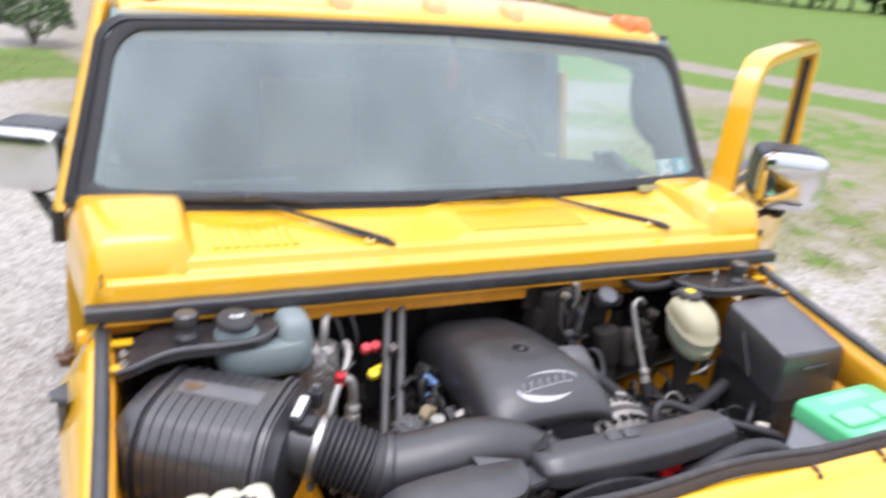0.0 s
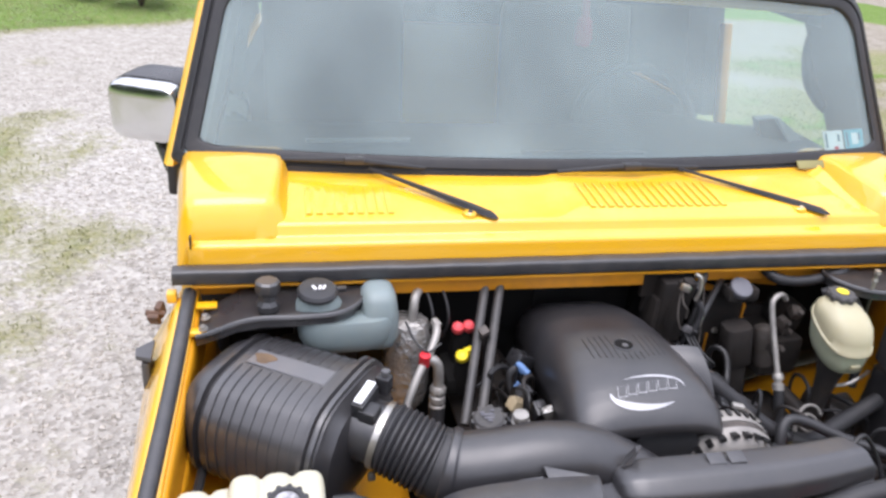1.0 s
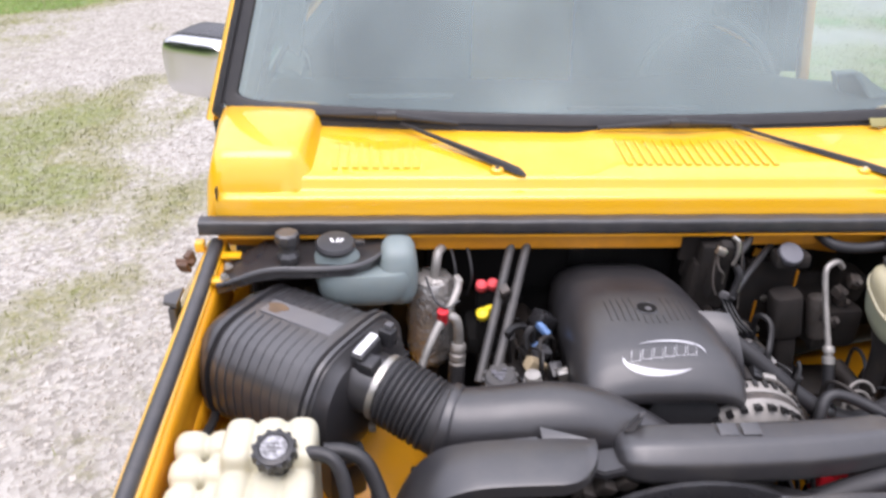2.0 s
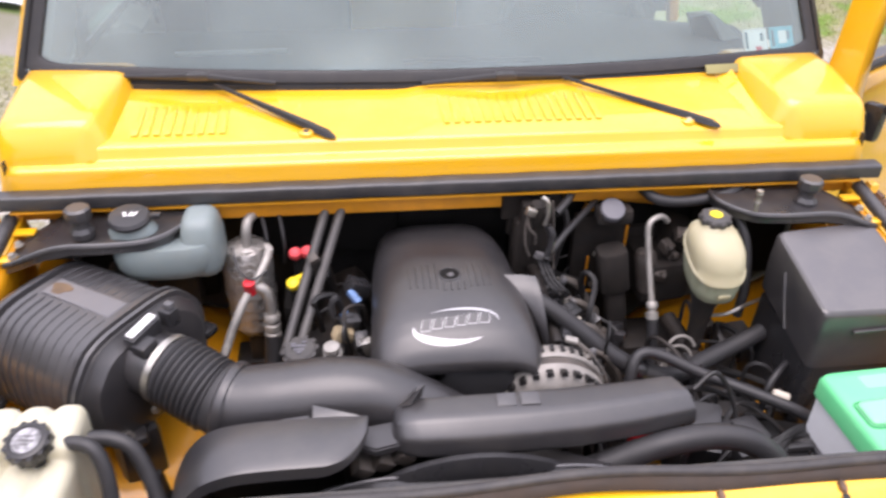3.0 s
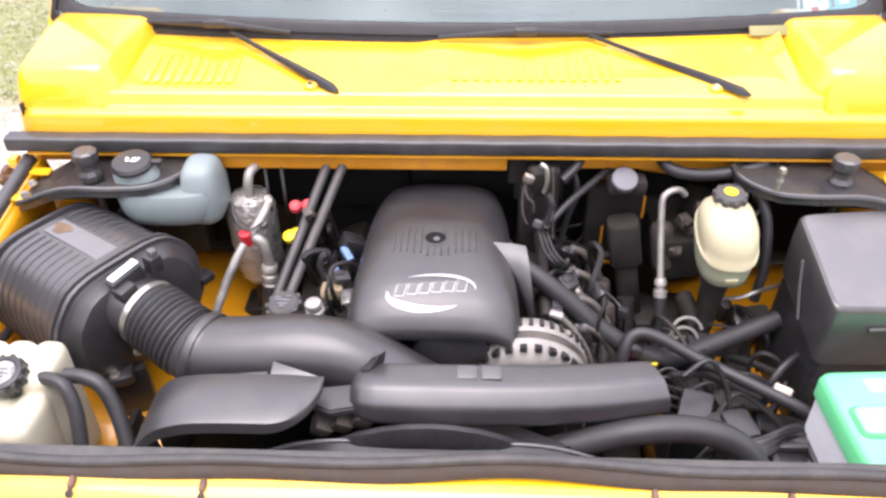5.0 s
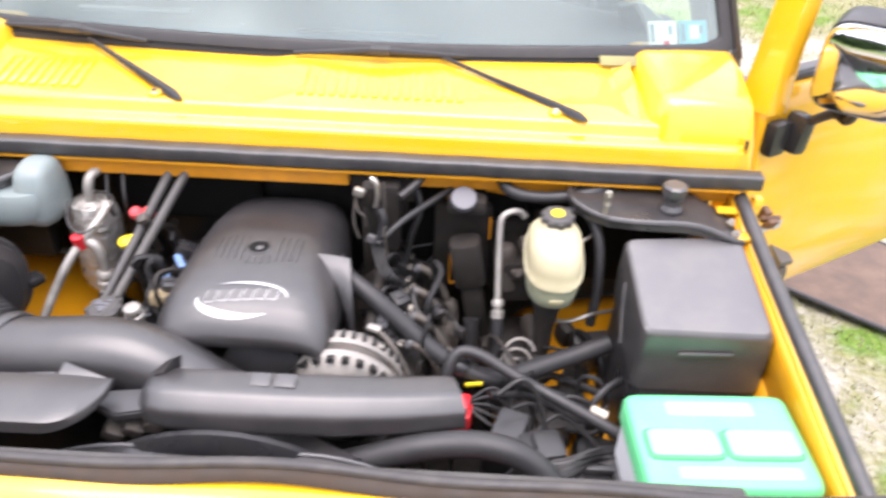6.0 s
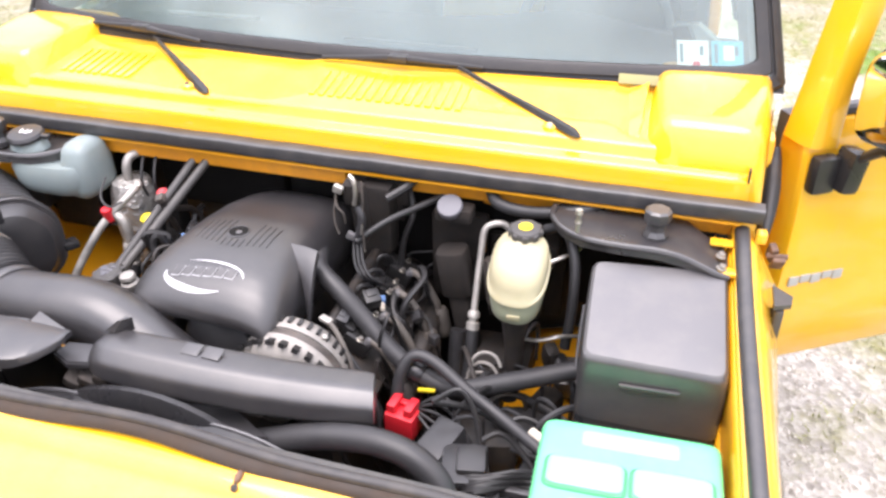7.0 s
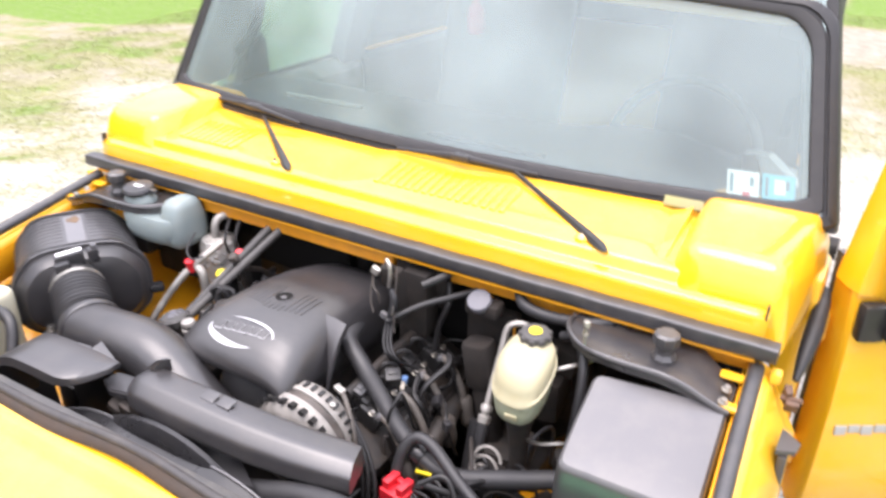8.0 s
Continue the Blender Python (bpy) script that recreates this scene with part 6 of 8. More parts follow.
box(bm, p + Vector((0.0, -0.02, 0.04)), (0.03, 0.03, 0.04), 0.006, (8, 0, -33))
box(bm, p + Vector((0.028, 0.032, 0.062)), (0.024, 0.022, 0.03), 0.004, (0, 0, -33))
sensor = part("airflow_sensor", bm, PLASTIC_SHINY, intake, "black airflow sensor plug")
bm = bmesh.new()
box(bm, p + Vector((-0.006, 0.0, 0.0715)), (0.014, 0.05, 0.003), 0.001, (8, 0, -33))
part("sensor_label", bm, WHITE, sensor, "bright white label strip")
bm = bmesh.new()
box(bm, p + Vector((0.03, 0.034, 0.08)), (0.013, 0.012, 0.012), 0.002, (0, 0, -33))
part("plug_lock", bm, GREY, sensor)
bm = bmesh.new()
rows = [(*at_len(0.085), 0.0515)]
for k in range(9):
    s = 0.090 + 0.0092 * k
    rows += [(*at_len(s), 0.0525), (*at_len(s + 0.002), 0.0565), (*at_len(s + 0.0052), 0.0575), (*at_len(s + 0.0078), 0.0545)]
rows += [(*at_len(0.178), 0.0565), (*at_len(0.190), 0.0575), (*at_len(0.195), 0.057)]
sweep(bm, rows, n=32, smooth=False)
part("bellows", bm, RUBBER, intake, "ribbed black rubber bellows")
bm = bmesh.new()
end = float(seglen[-1])
prof = [(0.186, 0.058), (0.190, 0.0610), (0.197, 0.0615), (0.203, 0.0610), (0.206, 0.0575), (0.22, 0.0575), (0.27, 0.0575), (0.34, 0.0575), (0.40, 0.056), (0.46, 0.053), (0.52, 0.050), (end - 0.01, 0.048)]
sweep(bm, [(*at_len(s), r) for s, r in prof], n=32, steps=5)
part("intake_duct", bm, PLASTIC, intake, "smooth black intake duct")

# ---- radiator fan shroud ----
shroud = thing("fan_shroud", (0, -0.5, 0.6), "black moulded radiator fan shroud", "radiator shroud")
bm = bmesh.new()
line = spline([(-0.478, 1.02), (-0.462, 1.075), (-0.438, 1.128), (-0.405, 1.167), (-0.365, 1.185), (-0.32, 1.190), (-0.25, 1.191), (-0.215, 1.190), (-0.198, 1.189), (-0.188, 1.189), (-0.180, 1.188)], 5)
rows = []
for x, z in line:
    # the free end narrows to a leaf tip
    u = min(1.0, max(0.0, (x + 0.245) / 0.066))
    yb = -0.447 + 0.012 * min(1.0, max(0.0, -0.36 - x) / 0.08)
    yf = -0.537 + 0.084 * (1 - math.sqrt(max(0.0, 1 - u * u)))
    ht = 0.019 * (1 - 0.5 * u)
    rows.append([(x, yb, z - 0.009), (x, yb, z - 0.0015), (x, yb - 0.002, z), (x, (yb + yf) / 2, z + 0.0015), (x, yf + 0.004, z), (x, yf + 0.001, z - 0.002), (x, yf - 0.002, z - ht), (x, yf + 0.003, z - ht - 0.001), (x, yf + 0.005, z - 0.008)])
loft(bm, rows)
loft(bm, [[(-0.256, -0.449, 1.1895), (-0.186, -0.449, 1.188), (-0.186, -0.452, 1.186), (-0.256, -0.452, 1.187)], [(-0.256, -0.424, 1.1915), (-0.252, -0.4255, 1.1912), (-0.252, -0.4265, 1.1895), (-0.256, -0.4265, 1.1895)]])
loft(bm, [[(-0.305, -0.449, z), (-0.262, -0.449, z), (-0.262, -0.440 - 0.0, z), (-0.300, -0.444, z)] for z in (1.184, 1.187)])
part("shroud_arch", bm, SHROUD, shroud, "curved black shroud arch")
bm = bmesh.new()
slab(bm, [(-0.20, -0.44), (-0.11, -0.425), (-0.11, -0.47), (-0.17, -0.485), (-0.205, -0.47)], Matrix.Translation((0, 0, 1.145)), 0.012, 0.003)
part("shroud_link", bm, PLASTIC, shroud)
bm = bmesh.new()
rows = []
section = round_poly([(0.040, 0.020), (0.034, 0.030), (-0.012, 0.034), (-0.036, 0.014), (-0.040, -0.012), (-0.034, -0.021), (0.034, -0.024), (0.040, -0.014)], 0.24, 4)
for x, y, z, grow in ((-0.146, -0.446, 1.150, 0.30), (-0.144, -0.446, 1.151, 0.52), (-0.138, -0.447, 1.152, 0.74), (-0.126, -0.448, 1.153, 0.90), (-0.105, -0.449, 1.153, 1.0), (-0.05, -0.449, 1.152, 1.03), (0.05, -0.446, 1.149, 1.03),
                      (0.13, -0.439, 1.145, 1.02), (0.20, -0.430, 1.142, 0.98), (0.25, -0.421, 1.140, 0.94), (0.285, -0.413, 1.138, 0.90), (0.298, -0.411, 1.137, 0.87)):
    rows.append([(x - 0.3 * cy * max(0.0, x - 0.1) / 0.2, y + cy * grow, z + cz * grow) for cy, cz in section])
loft(bm, rows)
arm_ob = part("shroud_arm", bm, SHROUD, shroud, "long black moulded shroud arm", 30)
bm = bmesh.new()
loft(bm, [[(-0.135, -0.43, 1.182), (-0.118, -0.43, 1.184), (-0.10, -0.405, 1.176), (-0.125, -0.405, 1.174)], [(-0.112, -0.424, 1.203), (-0.104, -0.42, 1.204), (-0.096, -0.408, 1.202), (-0.106, -0.41, 1.203)]])
part("shroud_horn", bm, PLASTIC, arm_ob)
for x0, w in ((0.02, 0.028), (0.055, 0.028)):
    bm = bmesh.new()
    box(bm, (x0, -0.432, 1.1855), (w, 0.022, 0.002), 0.0008, (10, 1, 0))
    part("moulded_mark", bm, SHROUD, arm_ob)
# black panels added to hide yellow floor the camera would see below the arch
bm = bmesh.new()
loft(bm, [[(x, -0.40 - 0.02 * k, z), (x, -0.56, z), (x, -0.56, z - 0.012), (x, -0.40 - 0.02 * k, z - 0.012)] for k, (x, z) in enumerate(((-0.545, 0.93), (-0.50, 0.955), (-0.45, 0.985), (-0.40, 1.005), (-0.33, 1.015), (-0.22, 1.02)))])
part("dark_filler_panel", bm, SOOT, shroud, "added black panel hiding the yellow floor beside the radiator")
bm = bmesh.new()
box(bm, (-0.478, -0.50, 0.93), (0.012, 0.20, 0.26), 0.004, (0, -8, 0))
part("dark_side_filler", bm, SOOT, shroud)
bm = bmesh.new()
box(bm, (-0.315, -0.385, 0.93), (0.25, 0.012, 0.30), 0.005)
box(bm, (-0.455, -0.39, 0.90), (0.05, 0.012, 0.20), 0.005)
box(bm, (-0.11, -0.40, 1.04), (0.22, 0.010, 0.14), 0.004)
part("dark_back_filler", bm, SOOT, shroud)
# fan ring, fan and radiator
bm = bmesh.new()
ringp = [(-0.03 + 0.235 * math.cos(a), -0.50, 0.885 + 0.235 * math.sin(a), 0.014) for a in np.linspace(0, 2 * math.pi, 49)]
sweep(bm, ringp, n=10, steps=1, cap=False, ratio=2.2)
rows = []
for x in np.linspace(-0.36, 0.42, 30):
    z = 1.118 - 0.55 * max(0.0, abs(x + 0.03) - 0.12) ** 2 * 4
    rows.append([(x, -0.505, z), (x, -0.565, z - 0.012), (x, -0.57, z - 0.06), (x, -0.505, z - 0.06)])
loft(bm, rows)
fan_ring = part("fan_ring", bm, PLASTIC_SHINY, shroud, "glossy black fan ring")
# beads in a lighter grey paint the highlights along the ring
for y, d in ((-0.504, 0.0), (-0.540, -0.006)):
    bm = bmesh.new()
    sweep(bm, [(x, y, 1.1195 + d - 2.2 * max(0.0, abs(x + 0.03) - 0.12) ** 2) for x in np.linspace(-0.30, 0.36, 25)], 0.0028, 8, 1)
    part("ring_bead", bm, BEAD, fan_ring, "grey bead that draws the highlight round the fan ring")
bm = bmesh.new()
loft(bm, [[(-0.10, -0.43, 1.063 - d), (0.048, -0.43, 1.085 - d), (0.10, -0.455, 1.098 - d), (0.166, -0.498, 1.110 - d), (0.055, -0.498, 1.102 - d)] for d in (0.0, 0.006)])
part("shroud_flap", bm, SHROUD, shroud, "grey-black flap of the fan shroud")
for k in range(9):
    a = 2 * math.pi * k / 9
    m = frame_of((-0.03, -0.475, 0.885), (0, 1, 0)) @ Matrix.Rotation(a, 4, "Z")
    bm = bmesh.new()
    loft(bm, [[m @ Vector((0.05, -0.02, -0.012)), m @ Vector((0.05, 0.02, 0.012)), m @ Vector((0.05, 0.02, 0.015)), m @ Vector((0.05, -0.02, -0.009))],
              [m @ Vector((0.215, -0.045, -0.02)), m @ Vector((0.215, 0.045, 0.016)), m @ Vector((0.215, 0.045, 0.019)), m @ Vector((0.215, -0.045, -0.017))]])
    part("fan_blade", bm, DARK, shroud)
bm = bmesh.new()
lathe(bm, [(0.0, -0.04), (0.07, -0.04), (0.08, 0.03), (0.03, 0.05), (0.03, 0.12), (0.0, 0.12)], frame_of((-0.03, -0.475, 0.885), (0, 1, 0)), 24)
part("fan_clutch", bm, ALLOY, shroud)
bm = bmesh.new()
box(bm, (0, -0.595, 0.88), (1.0, 0.045, 0.56), 0.006)
box(bm, (0, -0.60, 1.17), (1.3, 0.04, 0.05), 0.006)
radiator = part("radiator", bm, RADIATOR, shroud)
bm = bmesh.new()
sweep(bm, [(-0.30, -0.50, 1.02), (-0.24, -0.49, 1.06), (-0.17, -0.50, 1.075), (-0.10, -0.51, 1.05)], 0.022, 14, 5)
part("lower_hose", bm, RUBBER, shroud)
bm = bmesh.new()
for x, z in ((-0.16, 1.11), (-0.13, 1.12), (-0.19, 1.10)):
    box(bm, (x, -0.46, z), (0.03, 0.03, 0.03), 0.008, (20, 30, 10))
part("pump_casting", bm, GRIME, shroud, "corroded metal water pump casting")

# upper radiator hose
upper = thing("radiator_hose", (0.32, -0.48, 0.95), "thick black upper radiator hose", "hose")
bm = bmesh.new()
sweep(bm, [(0.02, -0.475, 1.035), (0.09, -0.478, 1.055), (0.16, -0.478, 1.083), (0.215, -0.476, 1.104), (0.27, -0.474, 1.118), (0.33, -0.474, 1.124), (0.385, -0.480, 1.113), (0.425, -0.495, 1.082), (0.440, -0.53, 1.04), (0.445, -0.57, 1.01)], 0.0198, 20, 6)
part("hose", bm, RUBBER, upper)
for p, q in (((0.440, -0.530, 1.040), (0.442, -0.545, 1.028)),):
    bm = bmesh.new()
    lathe(bm, [(0.0195, 0), (0.0218, 0.001), (0.0218, 0.012), (0.0195, 0.013)], frame_of(p, Vector(q) - Vector(p)), 20)
    part("hose_clamp", bm, STEEL, upper)

# ---- coolant tank ----
tank = thing("coolant_tank", (-0.66, -0.47, 0.9), "lumpy milky-white plastic coolant tank with a black cap", "coolant tank")
bm = bmesh.new()
for i in range(2):
    for j in range(4):
        box(bm, (-0.757 + 0.046 * i, -0.402 - 0.044 * j, 1.072 - 0.010 * j), (0.0500, 0.0475, 0.19), 0.0230, (0, 0, 0), 5)
for i in range(3):
    for j in range(2):
        box(bm, (-0.684 + 0.043 * i, -0.424 - 0.088 * j, 1.079 - 0.022 * j), (0.0470, 0.092, 0.22), 0.0230, (-6 * j, 0, 0), 5)
box(bm, (-0.68, -0.47, 1.02), (0.18, 0.16, 0.2), 0.03, (0, 0, 0), 3)
tb = part("tank_body", bm, NATURAL_WHITE, tank, "milky-white moulded tank", 180)
mod = tb.modifiers.new("blend", "REMESH")
mod.mode, mod.voxel_size, mod.use_smooth_shade = "VOXEL", 0.003, True
mod = tb.modifiers.new("soft", "SMOOTH")
mod.factor, mod.iterations = 0.5, 2
bm = bmesh.new()
cm = frame_of((-0.628, -0.458, 1.176), (-0.05, -0.28, 1))
lathe(bm, [(0.022, -0.012), (0.023, 0.003), (0.0275, 0.005), (0.029, 0.010), (0.029, 0.022), (0.027, 0.026), (0.021, 0.027), (0.020, 0.0255), (0.0, 0.0255)], cm, 40)
cap = part("tank_cap", bm, PLASTIC_SHINY, tank, "black ribbed screw cap with pale print")
for k in range(12):
    bm = bmesh.new()
    rod(bm, cm @ Matrix.Rotation(k * math.pi / 6, 4, "Z") @ Vector((0.0275, 0, 0.007)), cm @ Matrix.Rotation(k * math.pi / 6, 4, "Z") @ Vector((0.0275, 0, 0.0245)), 0.0042, 10)
    part("grip", bm, PLASTIC_SHINY, cap)
bm = bmesh.new()
lathe(bm, [(0.0185, 0.0255), (0.0185, 0.0262), (0.0, 0.0262)], cm, 28)
part("worn_label", bm, WORN, cap, "worn grey print on the cap")
for dy, w in ((-0.006, 0.012), (0.0, 0.02), (0.006, 0.012)):
    bm = bmesh.new()
    bmesh.ops.create_cube(bm, size=1, matrix=cm @ Matrix.Translation((0, dy, 0.0265)) @ Matrix.Diagonal((w, 0.0022, 0.001, 1)))
    part("printed_line", bm, GREY, cap)
for pts, r in (([(-0.60, -0.452, 1.175), (-0.572, -0.454, 1.178), (-0.548, -0.464, 1.172), (-0.533, -0.484, 1.14), (-0.527, -0.515, 1.09), (-0.52, -0.56, 1.04), (-0.51, -0.58, 1.0)], 0.0105),
               ([(-0.565, -0.432, 1.162), (-0.535, -0.434, 1.162), (-0.508, -0.442, 1.150), (-0.488, -0.462, 1.115), (-0.47, -0.495, 1.07), (-0.455, -0.53, 1.03), (-0.45, -0.57, 1.0)], 0.0115)):
    bm = bmesh.new()
    sweep(bm, pts, r, 14, 6)
    part("overflow_hose", bm, RUBBER, tank, "black rubber overflow hose")
bm = bmesh.new()
box(bm, (-0.66, -0.47, 0.93), (0.24, 0.2, 0.03), 0.006)
box(bm, (-0.72, -0.47, 0.915), (0.12, 0.16, 0.06), 0.006)
part("tank_bracket", bm, DARK, tank)
bm = bmesh.new()
bolt(bm, (-0.72, -0.37, 1.10), (0, 0.2, 1), 0.007, 0.01)
rod(bm, (-0.72, -0.37, 1.0), (-0.72, -0.37, 1.1), 0.006, 8)
part("tank_bolt", bm, STEEL, tank)
bm = bmesh.new()
sweep(bm, [(-0.757, -0.23, 1.08), (-0.76, -0.30, 1.09), (-0.765, -0.37, 1.11)], 0.008, 8, 4)
part("stay_rod", bm, RUBBER, tank)

# ---- washer tank ----
washer = thing("washer_tank", (-0.5, -0.03, 1.0), "pale blue plastic washer fluid tank with a black cap", "washer tank")
bm = bmesh.new()
loft(bm, [[(-0.515 + cx, -0.045 + cy, z + 0.2 * (0.3 + cx) * 0.04) for cx, cy in oval(0, 0, hx, hy, 3.4, 28)] for z, hx, hy in ((1.180, 0.055, 0.040), (1.188, 0.074, 0.050), (1.205, 0.084, 0.055), (1.235, 0.088, 0.057), (1.247, 0.082, 0.052))])
loft(bm, [[(-0.455 + cx, -0.035 + cy, z) for cx, cy in oval(0, 0, hx, hy, 3.2, 28)] for z, hx, hy in ((1.176, 0.020, 0.036), (1.184, 0.031, 0.046), (1.20, 0.036, 0.052), (1.24, 0.036, 0.051), (1.272, 0.031, 0.042), (1.284, 0.025, 0.032), (1.289, 0.014, 0.018))])
lathe(bm, [(0.034, 1.235), (0.035, 1.272), (0.028, 1.284), (0.024, 1.292)], Matrix.Translation((-0.563, -0.055, 0)), 24, (1.15, 0.9))
part("tank_body", bm, WASHER, washer, "", 45)
bm = bmesh.new()
cm = frame_of((-0.565, -0.056, 1.287), (0, -0.12, 1))
lathe(bm, [(0.031, 0.0), (0.035, 0.002), (0.036, 0.008), (0.032, 0.013), (0.014, 0.0145), (0.0, 0.0145)], cm, 32)
box(bm, cm @ Vector((0.036, 0.006, 0.006)), (0.03, 0.014, 0.008), 0.003)
cap = part("tank_cap", bm, PLASTIC_SHINY, washer, "black flip cap with a white symbol")
for dx, w, turn in ((-0.006, 0.005, 20), (0.004, 0.004, -10), (0.011, 0.004, -20)):
    bm = bmesh.new()
    box(bm, cm @ Vector((dx, 0.0, 0.015)), (w, 0.014, 0.001), 0, (0, 0, turn))
    part("symbol_bar", bm, WHITE, cap)
bm = bmesh.new()
box(bm, (-0.545, 0.02, 1.12), (0.12, 0.04, 0.13), 0.01)
box(bm, (-0.60, -0.03, 1.15), (0.06, 0.05, 0.06), 0.01)
part("tank_foot", bm, DARK, washer)

# ---- refrigerant accumulator with pipes ----
drum = thing("accumulator", (-0.375, -0.06, 0.9), "foil-wrapped metal accumulator with alloy pipes", "accumulator")
bm = bmesh.new()
rows = []
rr = random.Random(9)
for z, r in ((1.03, 0.030), (1.05, 0.042), (1.075, 0.045), (1.10, 0.0435), (1.125, 0.046), (1.15, 0.0445), (1.18, 0.046), (1.205, 0.043), (1.222, 0.036), (1.228, 0.02)):
    rows.append([(-0.390 + (r + rr.uniform(-0.003, 0.003)) * math.cos(a), 0.0 + (r + rr.uniform(-0.003, 0.003)) * math.sin(a), z - 0.03) for a in (2 * math.pi * k / 28 for k in range(28))])
loft(bm, rows)
part("canister", bm, FOIL, drum, "crinkled foil-wrapped canister", 25)
bm = bmesh.new()
sweep(bm, [(-0.386, -0.01, 1.19), (-0.384, -0.01, 1.225), (-0.38, 0.0, 1.243), (-0.37, 0.02, 1.247), (-0.365, 0.05, 1.24)], 0.009, 12, 5)
part("inlet_pipe", bm, ALLOY, drum)
bm = bmesh.new()
sweep(bm, [(-0.345, -0.03, 1.205), (-0.347, -0.055, 1.198), (-0.362, -0.085, 1.178), (-0.385, -0.11, 1.15), (-0.405, -0.135, 1.115), (-0.425, -0.165, 1.07), (-0.44, -0.19, 1.03)], 0.0078, 12, 6)
part("suction_pipe", bm, ALLOY, drum, "bent alloy pipe")
bm = bmesh.new()
box(bm, (-0.345, -0.036, 1.205), (0.013, 0.02, 0.014), 0.004, (20, 0, 30))
part("pipe_block", bm, ALLOY, drum)
bm = bmesh.new()
sweep(bm, [(-0.373, -0.088, 1.16), (-0.360, -0.092, 1.162), (-0.349, -0.093, 1.15), (-0.345, -0.094, 1.12), (-0.345, -0.095, 1.09)], 0.0098, 12, 6)
lathe(bm, [(0.013, 0), (0.0155, 0.004), (0.0155, 0.012), (0.0125, 0.014), (0.0125, 0.02), (0.0155, 0.022), (0.0155, 0.032), (0.0125, 0.034), (0.0125, 0.038), (0.0155, 0.04), (0.0155, 0.048)], frame_of((-0.345, -0.094, 1.105), (-0.02, -0.12, -1)), 16)
part("discharge_pipe", bm, ALLOY, drum, "bent alloy pipe with a ferrule")
bm = bmesh.new()
sweep(bm, [(-0.346, -0.10, 1.06), (-0.35, -0.12, 1.01), (-0.36, -0.15, 0.96), (-0.37, -0.19, 0.92)], 0.0155, 14, 5)
part("refrigerant_hose", bm, RUBBER, drum)
bm = bmesh.new()
lathe(bm, [(0.010, 0.0), (0.0105, 0.004), (0.010, 0.02), (0.011, 0.022), (0.010, 0.027), (0.0, 0.028)], frame_of((-0.376, -0.098, 1.155), (0, -0.2, 1)), 14)
part("service_cap", bm, RED, drum, "bright red service cap")
bm = bmesh.new()
sweep(bm, [(-0.405, -0.05, 1.22, 0.0022), (-0.392, -0.09, 1.20, 0.0022), (-0.37, -0.10, 1.185, 0.0022), (-0.345, -0.09, 1.195, 0.0022)], n=6, steps=5)
part("tie_strap", bm, RUBBER, drum)
bm = bmesh.new()
box(bm, (-0.39, 0.0, 0.975), (0.03, 0.05, 0.1), 0.008)
box(bm, (-0.40, 0.0, 0.925), (0.07, 0.07, 0.03), 0.008)
part("foot", bm, DARK, drum)

# coloured junction clips by the firewall
junction = thing("cable_junction", (-0.29, -0.0, 1.12), "black cable junction with red and yellow caps", "cable junction")
bm = bmesh.new()
box(bm, (-0.288, -0.005, 1.13), (0.034, 0.04, 0.096), 0.010)
box(bm, (-0.296, -0.068, 1.115), (0.026, 0.030, 0.075), 0.008)
box(bm, (-0.296, -0.03, 1.085), (0.06, 0.10, 0.04), 0.012)
part("junction_body", bm, MATT, junction)
bm = bmesh.new()
for dx in (-0.011, 0.011):
    lathe(bm, [(0.010, 0), (0.012, 0.004), (0.011, 0.014), (0.006, 0.018), (0, 0.018)], frame_of((-0.288 + dx, -0.02 + 0.2 * dx, 1.178), (0, -0.4, 1)), 12)
box(bm, (-0.288, -0.02, 1.182), (0.028, 0.012, 0.012), 0.003)
part("red_cap", bm, PINK_RED, junction, "faded red plastic cap")
bm = bmesh.new()
lathe(bm, [(0.010, 0), (0.0125, 0.004), (0.012, 0.014), (0.007, 0.018), (0, 0.019)], frame_of((-0.300, -0.08, 1.152), (-0.2, -0.4, 1)), 12)
box(bm, (-0.288, -0.074, 1.165), (0.02, 0.012, 0.012), 0.003, (0, 0, 30))
part("yellow_cap", bm, LEMON, junction, "yellow plastic cap")
for k in range(2):
    bm = bmesh.new()
    x = -0.362 + 0.03 * k
    sweep(bm, [(x, 0.035, 1.255), (x + 0.01, 0.0, 1.235 + 0.004 * (k % 3)), (x + 0.015, -0.02, 1.20), (x + 0.01, 0.0, 1.15)], 0.003, 8, 5)
    part("cable", bm, CABLE, junction)

# ---- brake booster, cylinder and reservoir ----
brake = thing("brake_booster", (0.4, -0.05, 0.9), "dark hydraulic brake booster with a milky fluid reservoir", "brake booster")
bm = bmesh.new()
box(bm, (0.415, 0.03, 1.075), (0.10, 0.12, 0.09), 0.014, (0, 0, 6))
box(bm, (0.455, 0.05, 1.145), (0.06, 0.07, 0.06), 0.012, (0, 12, 0))
box(bm, (0.42, 0.085, 1.06), (0.15, 0.02, 0.17), 0.008)
booster = part("booster_body", bm, SHADED_BLACK, brake, "cast booster body, darkened for the shade under the cowl")
bm = bmesh.new()
lathe(bm, [(0.012, 0), (0.019, 0.004), (0.021, 0.012), (0.021, 0.082), (0.017, 0.092), (0.008, 0.096)], frame_of((0.388, -0.018, 1.052), (-0.16, 0.14, 1)), 20)
part("pressure_cell", bm, GRIME, booster, "grimy grey pressure cell")
